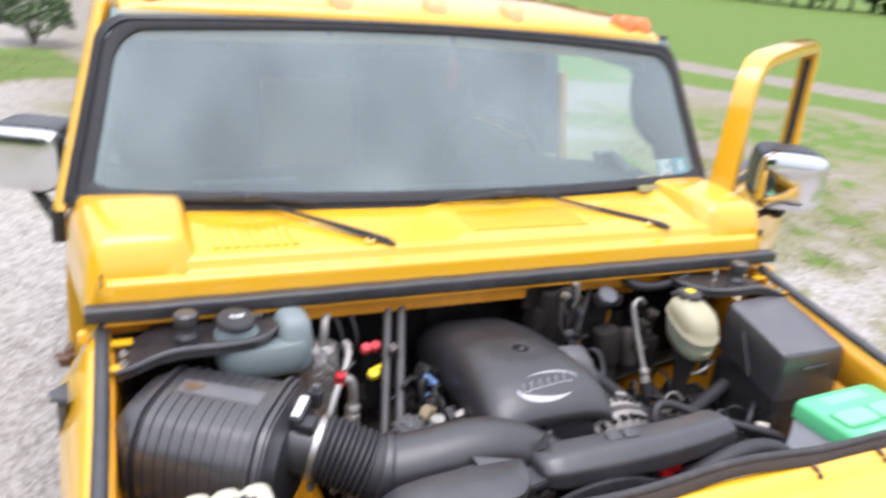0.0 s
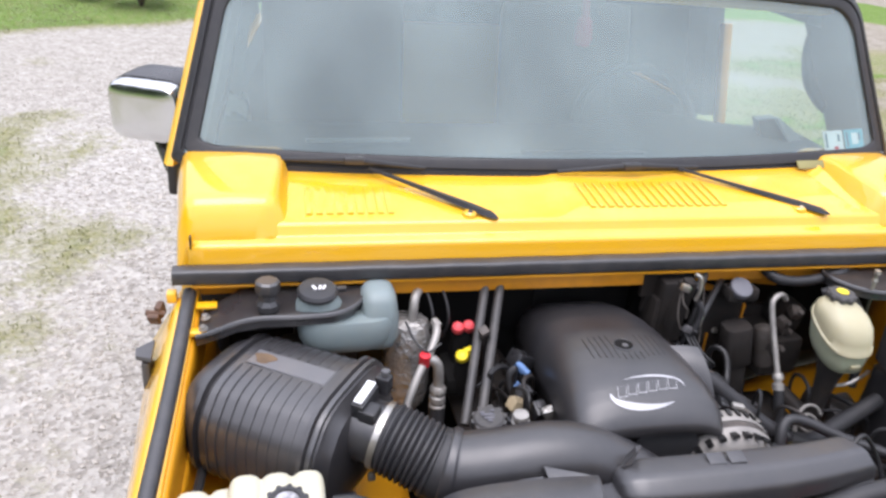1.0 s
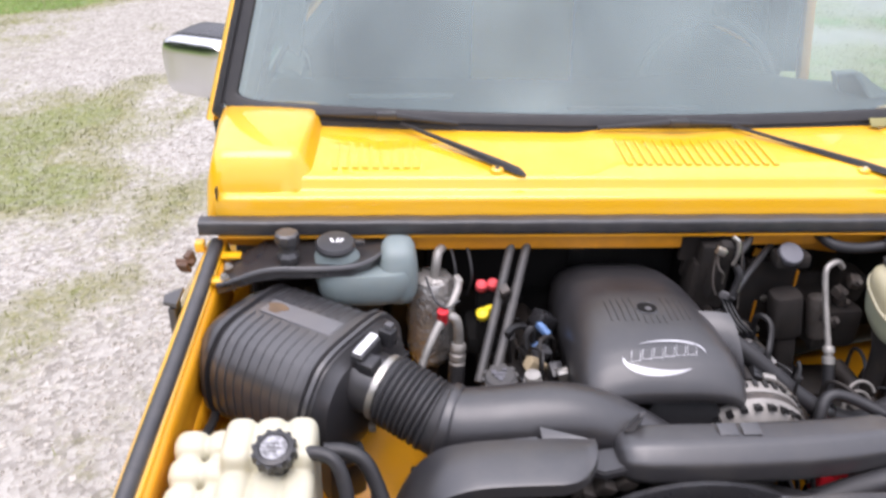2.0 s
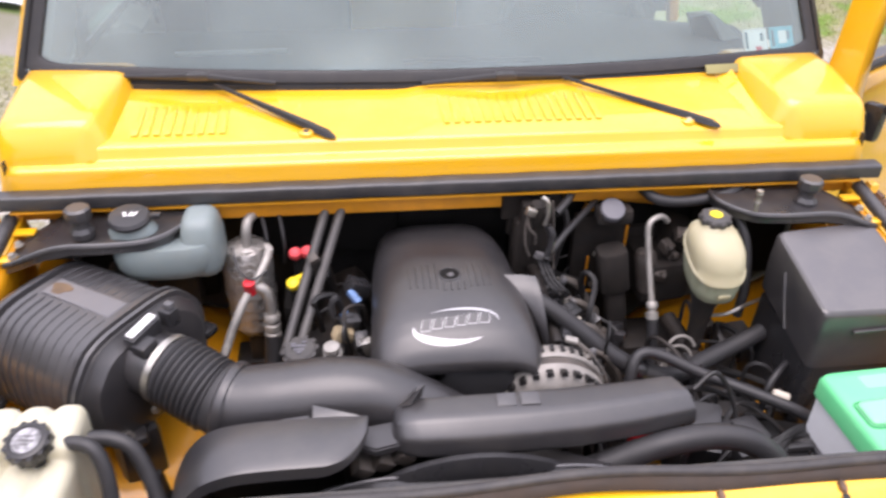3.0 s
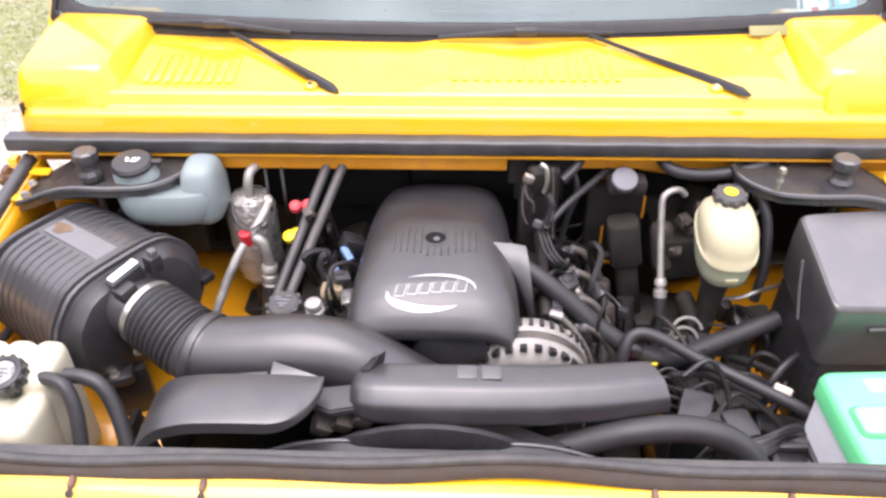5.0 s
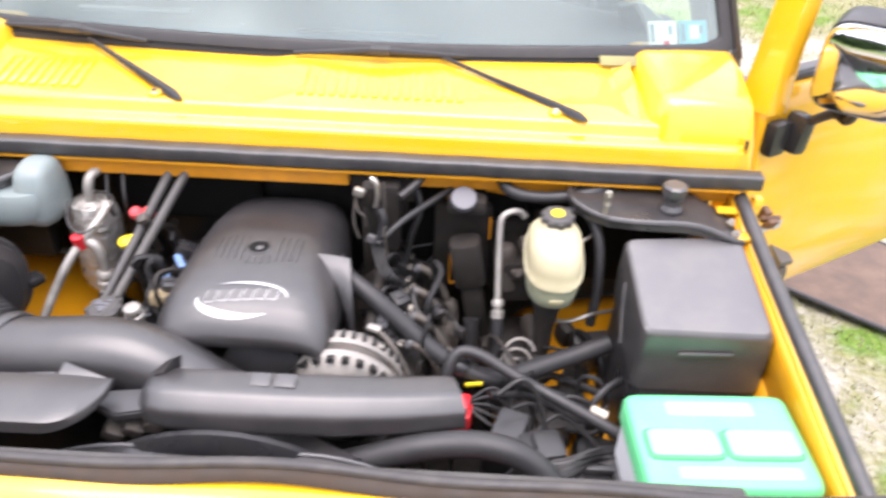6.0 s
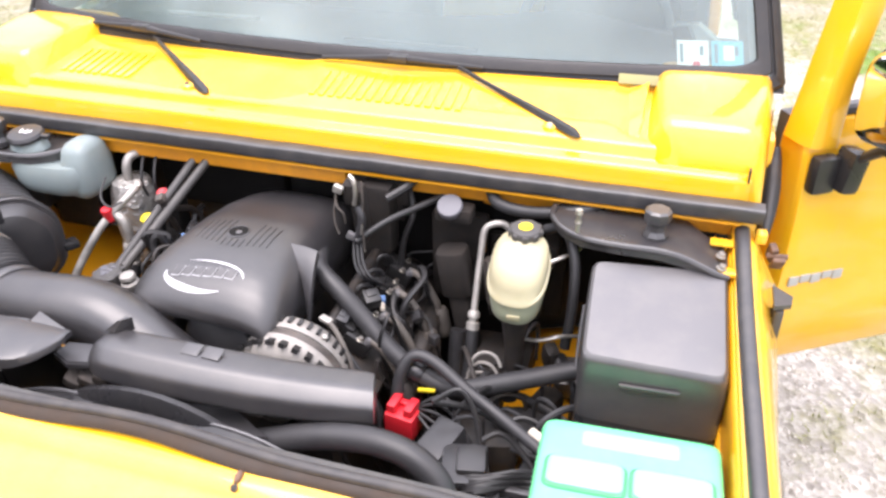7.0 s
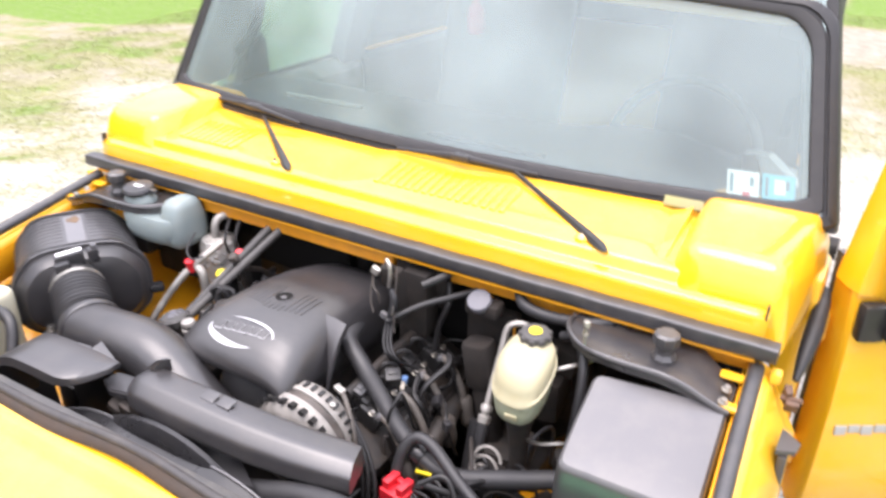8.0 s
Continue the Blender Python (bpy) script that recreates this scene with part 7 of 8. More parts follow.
for c, t in (((0.412, -0.012, 1.155), (20, 0, 30)), ((0.432, 0.002, 1.125), (0, 30, 10)), ((0.402, -0.028, 1.10), (10, 0, -20)), ((0.44, -0.005, 1.175), (30, 10, 0))):
    bm = bmesh.new()
    box(bm, c, (0.022, 0.026, 0.02), 0.004, t)
    bolt(bm, Vector(c) + Vector((0, -0.012, 0.006)), (0, -0.8, 0.5), 0.006, 0.01)
    part("hydraulic_fitting", bm, GRIME, booster)
bm = bmesh.new()
rod(bm, (0.43, -0.04, 1.0), (0.45, -0.19, 0.985), 0.017, 18, 0.004)
lathe(bm, [(0.034, 0), (0.031, 0.016), (0.022, 0.05), (0.017, 0.10), (0.016, 0.15)], frame_of((0.446, -0.142, 1.156), (0, 0.05, -1)), 16)
part("master_cylinder", bm, DARK, brake, "grimy black master cylinder")
# the bottle: its neck stands over the rear wall, the seam dips towards the front
RES = ((-0.137, 1.153, 0.026, 0.034, 0.30), (-0.137, 1.156, 0.037, 0.046, 0.34), (-0.136, 1.166, 0.0425, 0.0525, 0.40), (-0.135, 1.185, 0.0455, 0.0560, 0.44), (-0.135, 1.2085, 0.0470, 0.0575, 0.45),
       (-0.135, 1.2100, 0.0502, 0.0607, 0.45), (-0.135, 1.2145, 0.0502, 0.0607, 0.45), (-0.135, 1.2165, 0.0473, 0.0578, 0.45),
       (-0.134, 1.228, 0.0470, 0.0570, 0.36), (-0.132, 1.240, 0.0455, 0.0535, 0.28), (-0.128, 1.249, 0.0415, 0.0465, 0.20), (-0.121, 1.256, 0.0350, 0.0375, 0.12), (-0.113, 1.260, 0.0285, 0.0290, 0.05),
       (-0.108, 1.262, 0.0240, 0.0240, 0.0), (-0.105, 1.268, 0.0225, 0.0225, 0.0))
rings = [[(0.447 + cx, yc + cy - 0.1 * cx * min(1.0, lean * 3), zc + lean * cy) for cx, cy in oval(0, 0, hx, hy, 2.6, 40)] for yc, zc, hx, hy, lean in RES]
bm = bmesh.new()
loft(bm, rings[5:])
res = part("fluid_reservoir", bm, NATURAL, brake, "milky yellowed brake fluid reservoir", 45)
bm = bmesh.new()
loft(bm, rings[:6])
part("reservoir_cup", bm, FLUID, res, "lower cup with fluid showing through", 45)
rm = frame_of((0.449, -0.104, 1.262), (0.0, -0.06, 1))
bm = bmesh.new()
lathe(bm, [(0.022, 0.0), (0.0245, 0.003), (0.0262, 0.006), (0.0262, 0.012), (0.024, 0.016), (0.018, 0.0185), (0.014, 0.0180), (0.0, 0.0180)], rm, 32)
cap = part("reservoir_cap", bm, PLASTIC_DUSTY, res, "black cap with a yellow label")
for k in range(9):
    bm = bmesh.new()
    bmesh.ops.create_cube(bm, size=1, matrix=rm @ Matrix.Rotation(k * 2 * math.pi / 9, 4, "Z") @ Matrix.Translation((0.0254, 0, 0.0090)) @ Matrix.Diagonal((0.006, 0.010, 0.011, 1)))
    bmesh.ops.bevel(bm, geom=list(bm.edges), offset=0.0015, segments=1, affect="EDGES")
    part("grip", bm, PLASTIC_DUSTY, res)
bm = bmesh.new()
lathe(bm, [(0.0115, 0.0181), (0.0115, 0.0191), (0.0, 0.0191)], rm, 20)
part("cap_label", bm, LEMON, res, "round yellow label")
bm = bmesh.new()
box(bm, (0.452, -0.1925, 1.160), (0.022, 0.004, 0.011), 0.002, (12, 0, 4))
part("moulded_mark", bm, NATURAL, res)
bm = bmesh.new()
sweep(bm, [(0.405, -0.01, 1.21), (0.393, -0.012, 1.222), (0.375, -0.02, 1.224), (0.362, -0.028, 1.213), (0.361, -0.045, 1.18), (0.362, -0.075, 1.13), (0.364, -0.105, 1.08)], 0.0062, 12, 6)
lathe(bm, [(0.008, 0), (0.011, 0.004), (0.011, 0.012), (0.008, 0.014), (0.008, 0.02), (0.012, 0.022), (0.012, 0.034)], frame_of((0.364, -0.100, 1.09), (0.02, -0.45, -1)), 14)
part("power_steering_pipe", bm, ALLOY, brake, "bent bright metal pipe")
bm = bmesh.new()
sweep(bm, [(0.365, -0.113, 1.062), (0.366, -0.13, 1.02), (0.365, -0.16, 0.95), (0.36, -0.18, 0.9)], 0.011, 12, 5)
part("flexible_hose", bm, RUBBER, brake)
for k in range(3):
    bm = bmesh.new()
    cx, cy, cz = 0.405, -0.175 - 0.004 * k, 1.03 - 0.02 * k
    ring = [(cx + 0.026 * math.cos(a) - 0.004 * k, cy + 0.012 * math.sin(a), cz + 0.024 * math.sin(a), 0.0032) for a in np.linspace(0.2, 5.6, 20)]
    sweep(bm, ring, n=8, steps=1)
    part("brake_line", bm, CASTING, brake, "coiled steel brake line")
bm = bmesh.new()
sweep(bm, [(0.46, -0.14, 1.08), (0.49, -0.15, 1.09), (0.53, -0.14, 1.10), (0.58, -0.10, 1.08)], 0.0035, 8, 5)
part("brake_line", bm, STEEL, brake)
bm = bmesh.new()
sweep(bm, [(0.475, -0.09, 1.20), (0.50, -0.08, 1.21), (0.53, -0.05, 1.215), (0.53, 0.0, 1.2)], 0.0035, 8, 5)
part("brake_line", bm, STEEL, brake)
bm = bmesh.new()
sweep(bm, [(0.47, -0.03, 1.235), (0.505, -0.045, 1.25), (0.53, -0.08, 1.21), (0.535, -0.11, 1.13), (0.53, -0.12, 1.06)], 0.009, 10, 6)
part("vacuum_hose", bm, RUBBER, brake)
bm = bmesh.new()
sweep(bm, [(0.355, 0.03, 1.27), (0.38, 0.0, 1.255), (0.44, -0.005, 1.25), (0.52, 0.0, 1.262), (0.56, 0.03, 1.27)], 0.011, 10, 6)
part("vacuum_hose", bm, RUBBER, brake)
bm = bmesh.new()
box(bm, (0.40, -0.02, 0.92), (0.12, 0.1, 0.06), 0.01)
part("booster_foot", bm, DARK, brake)

# plain dark boxes and random cables added over the yellow floor, low beside the wheelhouse
for c, s, t in (((0.42, -0.26, 0.93), (0.08, 0.10, 0.10), (0, 0, 20)), ((0.40, -0.33, 0.9), (0.1, 0.1, 0.1), (0, 0, 0)), ((0.50, -0.06, 0.985), (0.03, 0.04, 0.05), (10, 0, 30)), ((0.455, -0.27, 0.96), (0.06, 0.09, 0.07), (0, 0, 15)), ((0.51, -0.16, 0.955), (0.05, 0.07, 0.05), (0, 0, -20)), ((0.40, -0.17, 0.95), (0.07, 0.09, 0.09), (0, 0, 5))):
    bm = bmesh.new()
    box(bm, c, s, 0.02, t)
    part("dark_filler_box", bm, DARK, brake, "grimy black box, added to cover the yellow floor")
rq = random.Random(21)
for k in range(16):
    a = Vector((rq.uniform(0.38, 0.56), rq.uniform(-0.34, -0.1), rq.uniform(0.97, 1.03)))
    b = a + Vector((rq.uniform(-0.08, 0.08), rq.uniform(-0.1, 0.1), rq.uniform(-0.03, 0.02)))
    bm = bmesh.new()
    sweep(bm, [a - Vector((0, 0, 0.08)), a, (a + b) / 2 + Vector((0, 0, 0.02)), b, b - Vector((0, 0, 0.08))], rq.choice((0.003, 0.004, 0.006)), 7, 4)
    part("cable", bm, rq.choice((RUBBER, RUBBER, DARK, CABLE)), brake)

# black sleeve and round cap by the firewall
sleeve = thing("harness_boot", (0.315, -0.06, 1.0), "black rubber harness boot and bracket by the firewall", "cable boot")
bm = bmesh.new()
BF = frame_of((0.330, -0.020, 0.985), (-0.18, 0.0, 1))
for (h0, h1, hx, hy) in ((-0.05, 0.086, 0.0215, 0.020), (0.084, 0.178, 0.0300, 0.027)):
    loft(bm, [[BF @ Vector((cx * g, cy * g, h)) for cx, cy in oval(0, 0, hx, hy, 3.6, 24)] for h, g in ((h0, 0.9), (h0 + 0.004, 1.0), (h1 - 0.006, 0.98), (h1 - 0.001, 0.9), (h1, 0.6))])
part("boot", bm, SHADED_BLACK, sleeve, "dusty black stepped rubber boot")
bm = bmesh.new()
sweep(bm, [(0.32, -0.05, 1.0), (0.322, -0.07, 0.95), (0.325, -0.09, 0.9)], 0.016, 12, 4)
part("harness", bm, RUBBER, sleeve)
bm = bmesh.new()
box(bm, (0.295, 0.055, 1.10), (0.11, 0.03, 0.19), 0.010)
box(bm, (0.30, 0.0, 1.226), (0.07, 0.04, 0.03), 0.01)
part("boot_bracket", bm, SHADED_BLACK, sleeve)
bm = bmesh.new()
lathe(bm, [(0.0225, -0.012), (0.0235, 0.0), (0.0215, 0.003), (0.0, 0.0045)], frame_of((0.293, -0.012, 1.244), (0.0, -0.55, 0.85)), 32)
part("round_cap", bm, DISC, sleeve, "pale grey round cap")
for x0, x1, z0, z1 in ((0.272, 0.277, 1.02, 1.105), (0.274, 0.300, 1.015, 1.021), (0.344, 0.349, 1.125, 1.175)):
    bm = bmesh.new()
    box(bm, ((x0 + x1) / 2, 0.0385, (z0 + z1) / 2), (x1 - x0, 0.006, z1 - z0), 0.002)
    part("painted_edge", bm, SHADED_YELLOW, sleeve)
for c, sz, turn in (((0.275, 0.074, 1.196), (0.024, 0.006, 0.020), 20), ((0.385, 0.070, 1.214), (0.10, 0.006, 0.016), 8), ((0.372, 0.036, 1.09), (0.008, 0.006, 0.03), 10)):
    bm = bmesh.new()
    box(bm, c, sz, 0.003, (0, turn, 0))
    part("painted_patch", bm, SHADED_YELLOW, sleeve)
bm = bmesh.new()
for bz in (1.035, 1.11):
    bolt(bm, (0.291, 0.040, bz), (0, -1, 0.2), 0.005, 0.007)
part("bracket_bolt", bm, STEEL, sleeve)
bm = bmesh.new()
bolt(bm, (0.245, 0.068, 1.05), (0, -1, 0.2), 0.005, 0.007)
part("bracket_bolt", bm, STEEL, sleeve)

# lever-lock connector hanging under the cowl
lever = thing("bulkhead_connector", (0.14, -0.05, 1.15), "black lever-lock wiring connector with bright clips", "connector")
bm = bmesh.new()
box(bm, (0.138, -0.05, 1.225), (0.022, 0.034, 0.12), 0.006, (10, 0, 0))
box(bm, (0.132, -0.075, 1.28), (0.022, 0.024, 0.045), 0.006, (10, 0, 0))
box(bm, (0.15, 0.01, 1.19), (0.06, 0.05, 0.14), 0.01)
box(bm, (0.14, 0.02, 1.12), (0.06, 0.06, 0.2), 0.01)
part("connector_body", bm, SHADED_BLACK, lever)
for pts, r, mt in (([(0.136, -0.085, 1.318), (0.146, -0.09, 1.31), (0.148, -0.092, 1.285), (0.144, -0.09, 1.265)], 0.004, STEEL),
                   ([(0.118, -0.09, 1.30), (0.112, -0.095, 1.28), (0.116, -0.1, 1.262), (0.126, -0.1, 1.25), (0.128, -0.098, 1.23)], 0.0022, GRIME),
                   ([(0.150, -0.09, 1.262), (0.158, -0.095, 1.245), (0.156, -0.098, 1.222), (0.148, -0.1, 1.2)], 0.007, PLASTIC_SHINY),
                   ([(0.155, -0.094, 1.255), (0.160, -0.1, 1.235), (0.157, -0.102, 1.215)], 0.003, STEEL)):
    bm = bmesh.new()
    sweep(bm, pts, r, 10, 5)
    part("lever_clip", bm, mt, lever)
bm = bmesh.new()
box(bm, (0.117, -0.092, 1.293), (0.018, 0.012, 0.014), 0.003, (0, 20, 0))
part("clip", bm, STEEL, lever)
bm = bmesh.new()
box(bm, (0.138, -0.098, 1.205), (0.018, 0.010, 0.014), 0.003, (0, 20, 0))
part("clip", bm, GREY, lever)
for pts in ([(0.114, -0.085, 1.30), (0.111, -0.09, 1.28), (0.108, -0.097, 1.255), (0.110, -0.102, 1.23), (0.118, -0.105, 1.21)],
            [(0.156, -0.082, 1.308), (0.159, -0.088, 1.28), (0.160, -0.095, 1.25), (0.161, -0.1, 1.22), (0.164, -0.105, 1.18)]):
    bm = bmesh.new()
    sweep(bm, pts, 0.0018, 8, 4)
    part("lever_rail", bm, GRIME, lever, "thin bent metal rail")
for k in range(3):
    bm = bmesh.new()
    sweep(bm, [(0.135 + 0.006 * k, -0.08, 1.20), (0.15 + 0.008 * k, -0.12, 1.165), (0.17 + 0.01 * k, -0.13, 1.14), (0.17 + 0.012 * k, -0.06, 1.08)], 0.0028, 8, 5)
    part("cable", bm, CABLE, lever)
bm = bmesh.new()
sweep(bm, [(0.185, 0.05, 1.24), (0.205, 0.03, 1.235), (0.215, 0.01, 1.20), (0.20, 0.0, 1.15), (0.19, 0.0, 1.08)], 0.006, 8, 5)
part("cable", bm, CABLE, lever)
bm = bmesh.new()
sweep(bm, [(0.22, 0.03, 1.27), (0.21, 0.0, 1.265), (0.18, -0.03, 1.25)], 0.008, 8, 5)
part("cable", bm, CABLE, lever)

# ---- fuse box ----
fuse = thing("fuse_box", (0.67, -0.19, 0.98), "tall black plastic fuse box with a sloping lid", "fuse box")


def fuse_ring(z_off, grow, n=40):
    out = []
    for bx, by in oval(0, 0, 0.106 + grow, 0.100 + grow, 16, n):
        u, v = bx / 0.106, by / 0.1
        x = 0.671 + bx - 0.006 * v
        y = -0.196 + by + 0.018 * u * (1 if v > 0 else 0.3)
        z = 1.218 + 0.026 * v - 0.004 * u + z_off
        out.append((x, y, z))
    return out


bm = bmesh.new()
loft(bm, [fuse_ring(-0.115, -0.001), fuse_ring(-0.05, 0.0), fuse_ring(-0.009, -0.002), fuse_ring(-0.003, -0.0045), fuse_ring(0.0, -0.009), fuse_ring(-0.006, -0.020)])
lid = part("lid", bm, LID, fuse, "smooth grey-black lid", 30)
# thin skin over the lid's top that carries the lighter, sky-lit tone
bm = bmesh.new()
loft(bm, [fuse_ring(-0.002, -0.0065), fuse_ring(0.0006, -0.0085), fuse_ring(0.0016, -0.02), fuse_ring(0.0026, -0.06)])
part("lid_lit_skin", bm, LID_LIT, lid, "top skin of the lid, coloured lighter as if lit by the sky", 30)
bm = bmesh.new()
rows = []
for z, g in ((0.89, 0.004), (1.02, -0.001), (1.11, -0.004)):
    rows.append([(x, y, z) for x, y, _ in fuse_ring(0, g)])
loft(bm, rows)
box(bm, (0.70, -0.19, 0.99), (0.12, 0.16, 0.06), 0.01)
part("base", bm, PLASTIC_SHINY, fuse)
bm = bmesh.new()
box(bm, (0.675, -0.3000, 1.158), (0.085, 0.006, 0.007), 0.002, (0, 0, 3))
part("grip_ledge", bm, LID, lid)
bm = bmesh.new()
sweep(bm, [(0.562, -0.18, 1.20), (0.561, -0.20, 1.16), (0.562, -0.225, 1.11)], 0.0025, 6, 4)
part("side_clip", bm, GREY, lid)
for x in (0.60, 0.62):
    bm = bmesh.new()
    lathe(bm, [(0.004, 0.0), (0.004, 0.001), (0, 0.001)], frame_of((x, -0.128, 1.2345), (0, -0.2, 1)), 10)
    part("dimple", bm, PLASTIC_SHINY, lid)
bm = bmesh.new()
sweep(bm, [(0.785, -0.10, 1.18), (0.788, -0.17, 1.15), (0.786, -0.25, 1.10)], 0.005, 8, 4)
part("side_strap", bm, TAN, fuse)

# ---- battery ----
battery = thing("battery", (0.665, -0.455, 0.94), "car battery with a mint-green top and white case", "battery")
BT = Matrix.Translation((0.664, -0.452, 0)) @ Matrix.Rotation(radians(3), 4, "Z")
bm = bmesh.new()
rows = []
for z, g in ((0.945, 0.0), (1.105, 0.0)):
    rows.append([BT @ Vector((cx, cy, z)) for cx, cy in oval(0, 0, 0.117 + g, 0.085 + g, 14, 32)])
loft(bm, rows)
part("case", bm, WHITE_CASE, battery, "white plastic case")
bm = bmesh.new()
rows = []
for z, g in ((1.1, 0.002), (1.128, 0.002), (1.136, -0.001), (1.1395, -0.006), (1.14, -0.02)):
    rows.append([BT @ Vector((cx, cy, z)) for cx, cy in oval(0, 0, 0.119 + g, 0.087 + g, 14, 32)])
loft(bm, rows)
top = part("top_cover", bm, GREEN, battery, "mint-green battery top")
for x in (-0.055, 0.055):
    bm = bmesh.new()
    rows = []
    for z, g in ((1.137, 0.003), (1.146, 0.001), (1.149, -0.003), (1.1495, -0.008)):
        rows.append([BT @ Vector((x + cx, cy - 0.012, z)) for cx, cy in oval(0, 0, 0.048 + g, 0.023 + g, 7, 28)])
    loft(bm, rows)
    part("vent_cap", bm, GREEN_LIGHT, top, "pale green vent cover")
    # groove round the cap: its shade is a bead in darker green
    bm = bmesh.new()
    edge = [BT @ Vector((x + cx, cy - 0.012, 1.1405)) for cx, cy in oval(0, 0, 0.0525, 0.0275, 7, 36)]
    sweep(bm, [tuple(p) for p in edge] + [tuple(edge[0])], 0.0016, 6, 1)
    part("groove", bm, GREEN_DARK, top, "moulded line drawn in shaded green")
for x, y, w, h in ((0.0, 0.055, 0.13, 0.030), (0.01, -0.062, 0.17, 0.024)):
    bm = bmesh.new()
    rows = []
    for z, g in ((1.139, 0.0), (1.1408, -0.001)):
        rows.append([BT @ Vector((x + cx, y + cy, z)) for cx, cy in oval(0, 0, w / 2 + g, h / 2 + g, 10, 24)])
    loft(bm, rows)
    part("label", bm, GREEN_LIGHT, top, "washed-out pale label")
bm = bmesh.new()
box(bm, (0.664, -0.452, 0.925), (0.28, 0.21, 0.04), 0.008, (0, 0, 3))
part("battery_tray", bm, DARK, battery)
# terminal cable and clutter before the battery
module = thing("relay_module", (0.42, -0.40, 0.9), "black relay modules and brackets beside the battery", "relay box")
for c, s, t in (((0.43, -0.40, 0.98), (0.07, 0.08, 0.12), (0, 0, 12)), ((0.44, -0.395, 1.035), (0.045, 0.055, 0.03), (0, 0, 12)), ((0.505, -0.45, 0.96), (0.07, 0.08, 0.1), (0, 0, 0)), ((0.38, -0.36, 0.96), (0.05, 0.10, 0.16), (10, 0, -20))):
    bm = bmesh.new()
    box(bm, c, s, 0.008, t)
    part("relay", bm, PLASTIC_SHINY, module)
bm = bmesh.new()
for c, s in (((0.515, -0.415, 1.018), (0.07, 0.012, 0.012)), ((0.515, -0.49, 1.018), (0.07, 0.012, 0.012)), ((0.485, -0.452, 1.018), (0.012, 0.085, 0.012)), ((0.545, -0.452, 1.018), (0.012, 0.085, 0.012))):
    box(bm, c, s, 0.003)
part("tray_frame", bm, PLASTIC, module)
bm = bmesh.new()
box(bm, (0.45, -0.42, 0.88), (0.2, 0.16, 0.05), 0.01)
part("bracket", bm, DARK, module)
for k in range(6):
    bm = bmesh.new()
    sweep(bm, [(0.55, -0.37 - 0.008 * k, 1.02), (0.51, -0.40, 1.045 - 0.006 * k), (0.46, -0.42 - 0.006 * k, 1.04), (0.40, -0.42, 1.03 - 0.01 * k), (0.36, -0.44, 0.99)], 0.004 + 0.0015 * (k % 2), 8, 5)
    part("cable", bm, CABLE, module)
bm = bmesh.new()
sweep(bm, [(0.12, -0.545, 1.06), (0.25, -0.54, 1.085), (0.36, -0.52, 1.09)], 0.004, 8, 5)
part("tube", bm, PINK_RED, module)

# dark plate, pump cover, an added dark box and cables between the hoses and the battery
bm = bmesh.new()
box(bm, (0.47, -0.235, 0.955), (0.12, 0.10, 0.012), 0.004, (6, -4, 12))
box(bm, (0.43, -0.285, 0.95), (0.05, 0.03, 0.05), 0.006, (0, 0, 20))
part("bracket_plate", bm, SOOT, module)
bm = bmesh.new()
box(bm, (0.55, -0.085, 0.965), (0.075, 0.06, 0.06), 0.010, (20, 0, 10))
part("pump_cover", bm, LID, module)
bm = bmesh.new()
box(bm, (0.545, -0.325, 0.94), (0.10, 0.05, 0.05), 0.008, (0, 10, -8))
part("dark_box", bm, SOOT, module)
for pts, rad in (([(0.36, -0.33, 1.08), (0.40, -0.315, 1.10), (0.43, -0.33, 1.06), (0.445, -0.36, 1.0)], 0.0045),
                 ([(0.35, -0.30, 1.05), (0.42, -0.27, 1.02), (0.50, -0.28, 0.985), (0.60, -0.30, 0.975)], 0.006),
                 ([(0.41, -0.36, 1.0), (0.46, -0.31, 1.02), (0.51, -0.33, 1.0), (0.545, -0.36, 0.97)], 0.005),
                 ([(0.44, -0.27, 0.985), (0.49, -0.245, 1.0), (0.54, -0.26, 0.985), (0.53, -0.30, 0.975), (0.48, -0.305, 0.985)], 0.005),
                 ([(0.40, -0.20, 1.0), (0.47, -0.18, 0.985), (0.56, -0.21, 0.97), (0.62, -0.26, 0.96)], 0.007)):
    bm = bmesh.new()
    sweep(bm, pts, rad, 8, 6)
    part("cable", bm, CABLE, module)

# ---- rubber floor mat lying on the ground beside the open door ----
mat_thing = thing("floor_mat", (1.96, 1.52, 0.0), "brown car floor mat with a black bound edge on the grass", "floor mat")
MM = pose(1.98, 1.55, 0.03, 0, 0, -38)
ol = [(-0.22, -0.30), (0.22, -0.30), (0.24, -0.27), (0.24, 0.27), (0.16, 0.33), (-0.16, 0.33), (-0.24, 0.27), (-0.24, -0.27)]
bm = bmesh.new()
slab(bm, ol, MM, 0.012, 0.003)
CARPET = material("brown_mat_pile", (0.13, 0.09, 0.07), 0.95, var=0.25, scale=12, fine=500, bump=0.5)
part("carpet", bm, CARPET, mat_thing, "brown carpet")
bm = bmesh.new()
ring = [MM @ Vector((x, y, 0.006)) for x, y in ol + ol[:1]]
sweep(bm, ring, 0.012, 8, 1, smooth=False, cap=False)
part("binding", bm, RUBBER, mat_thing, "black bound edge")

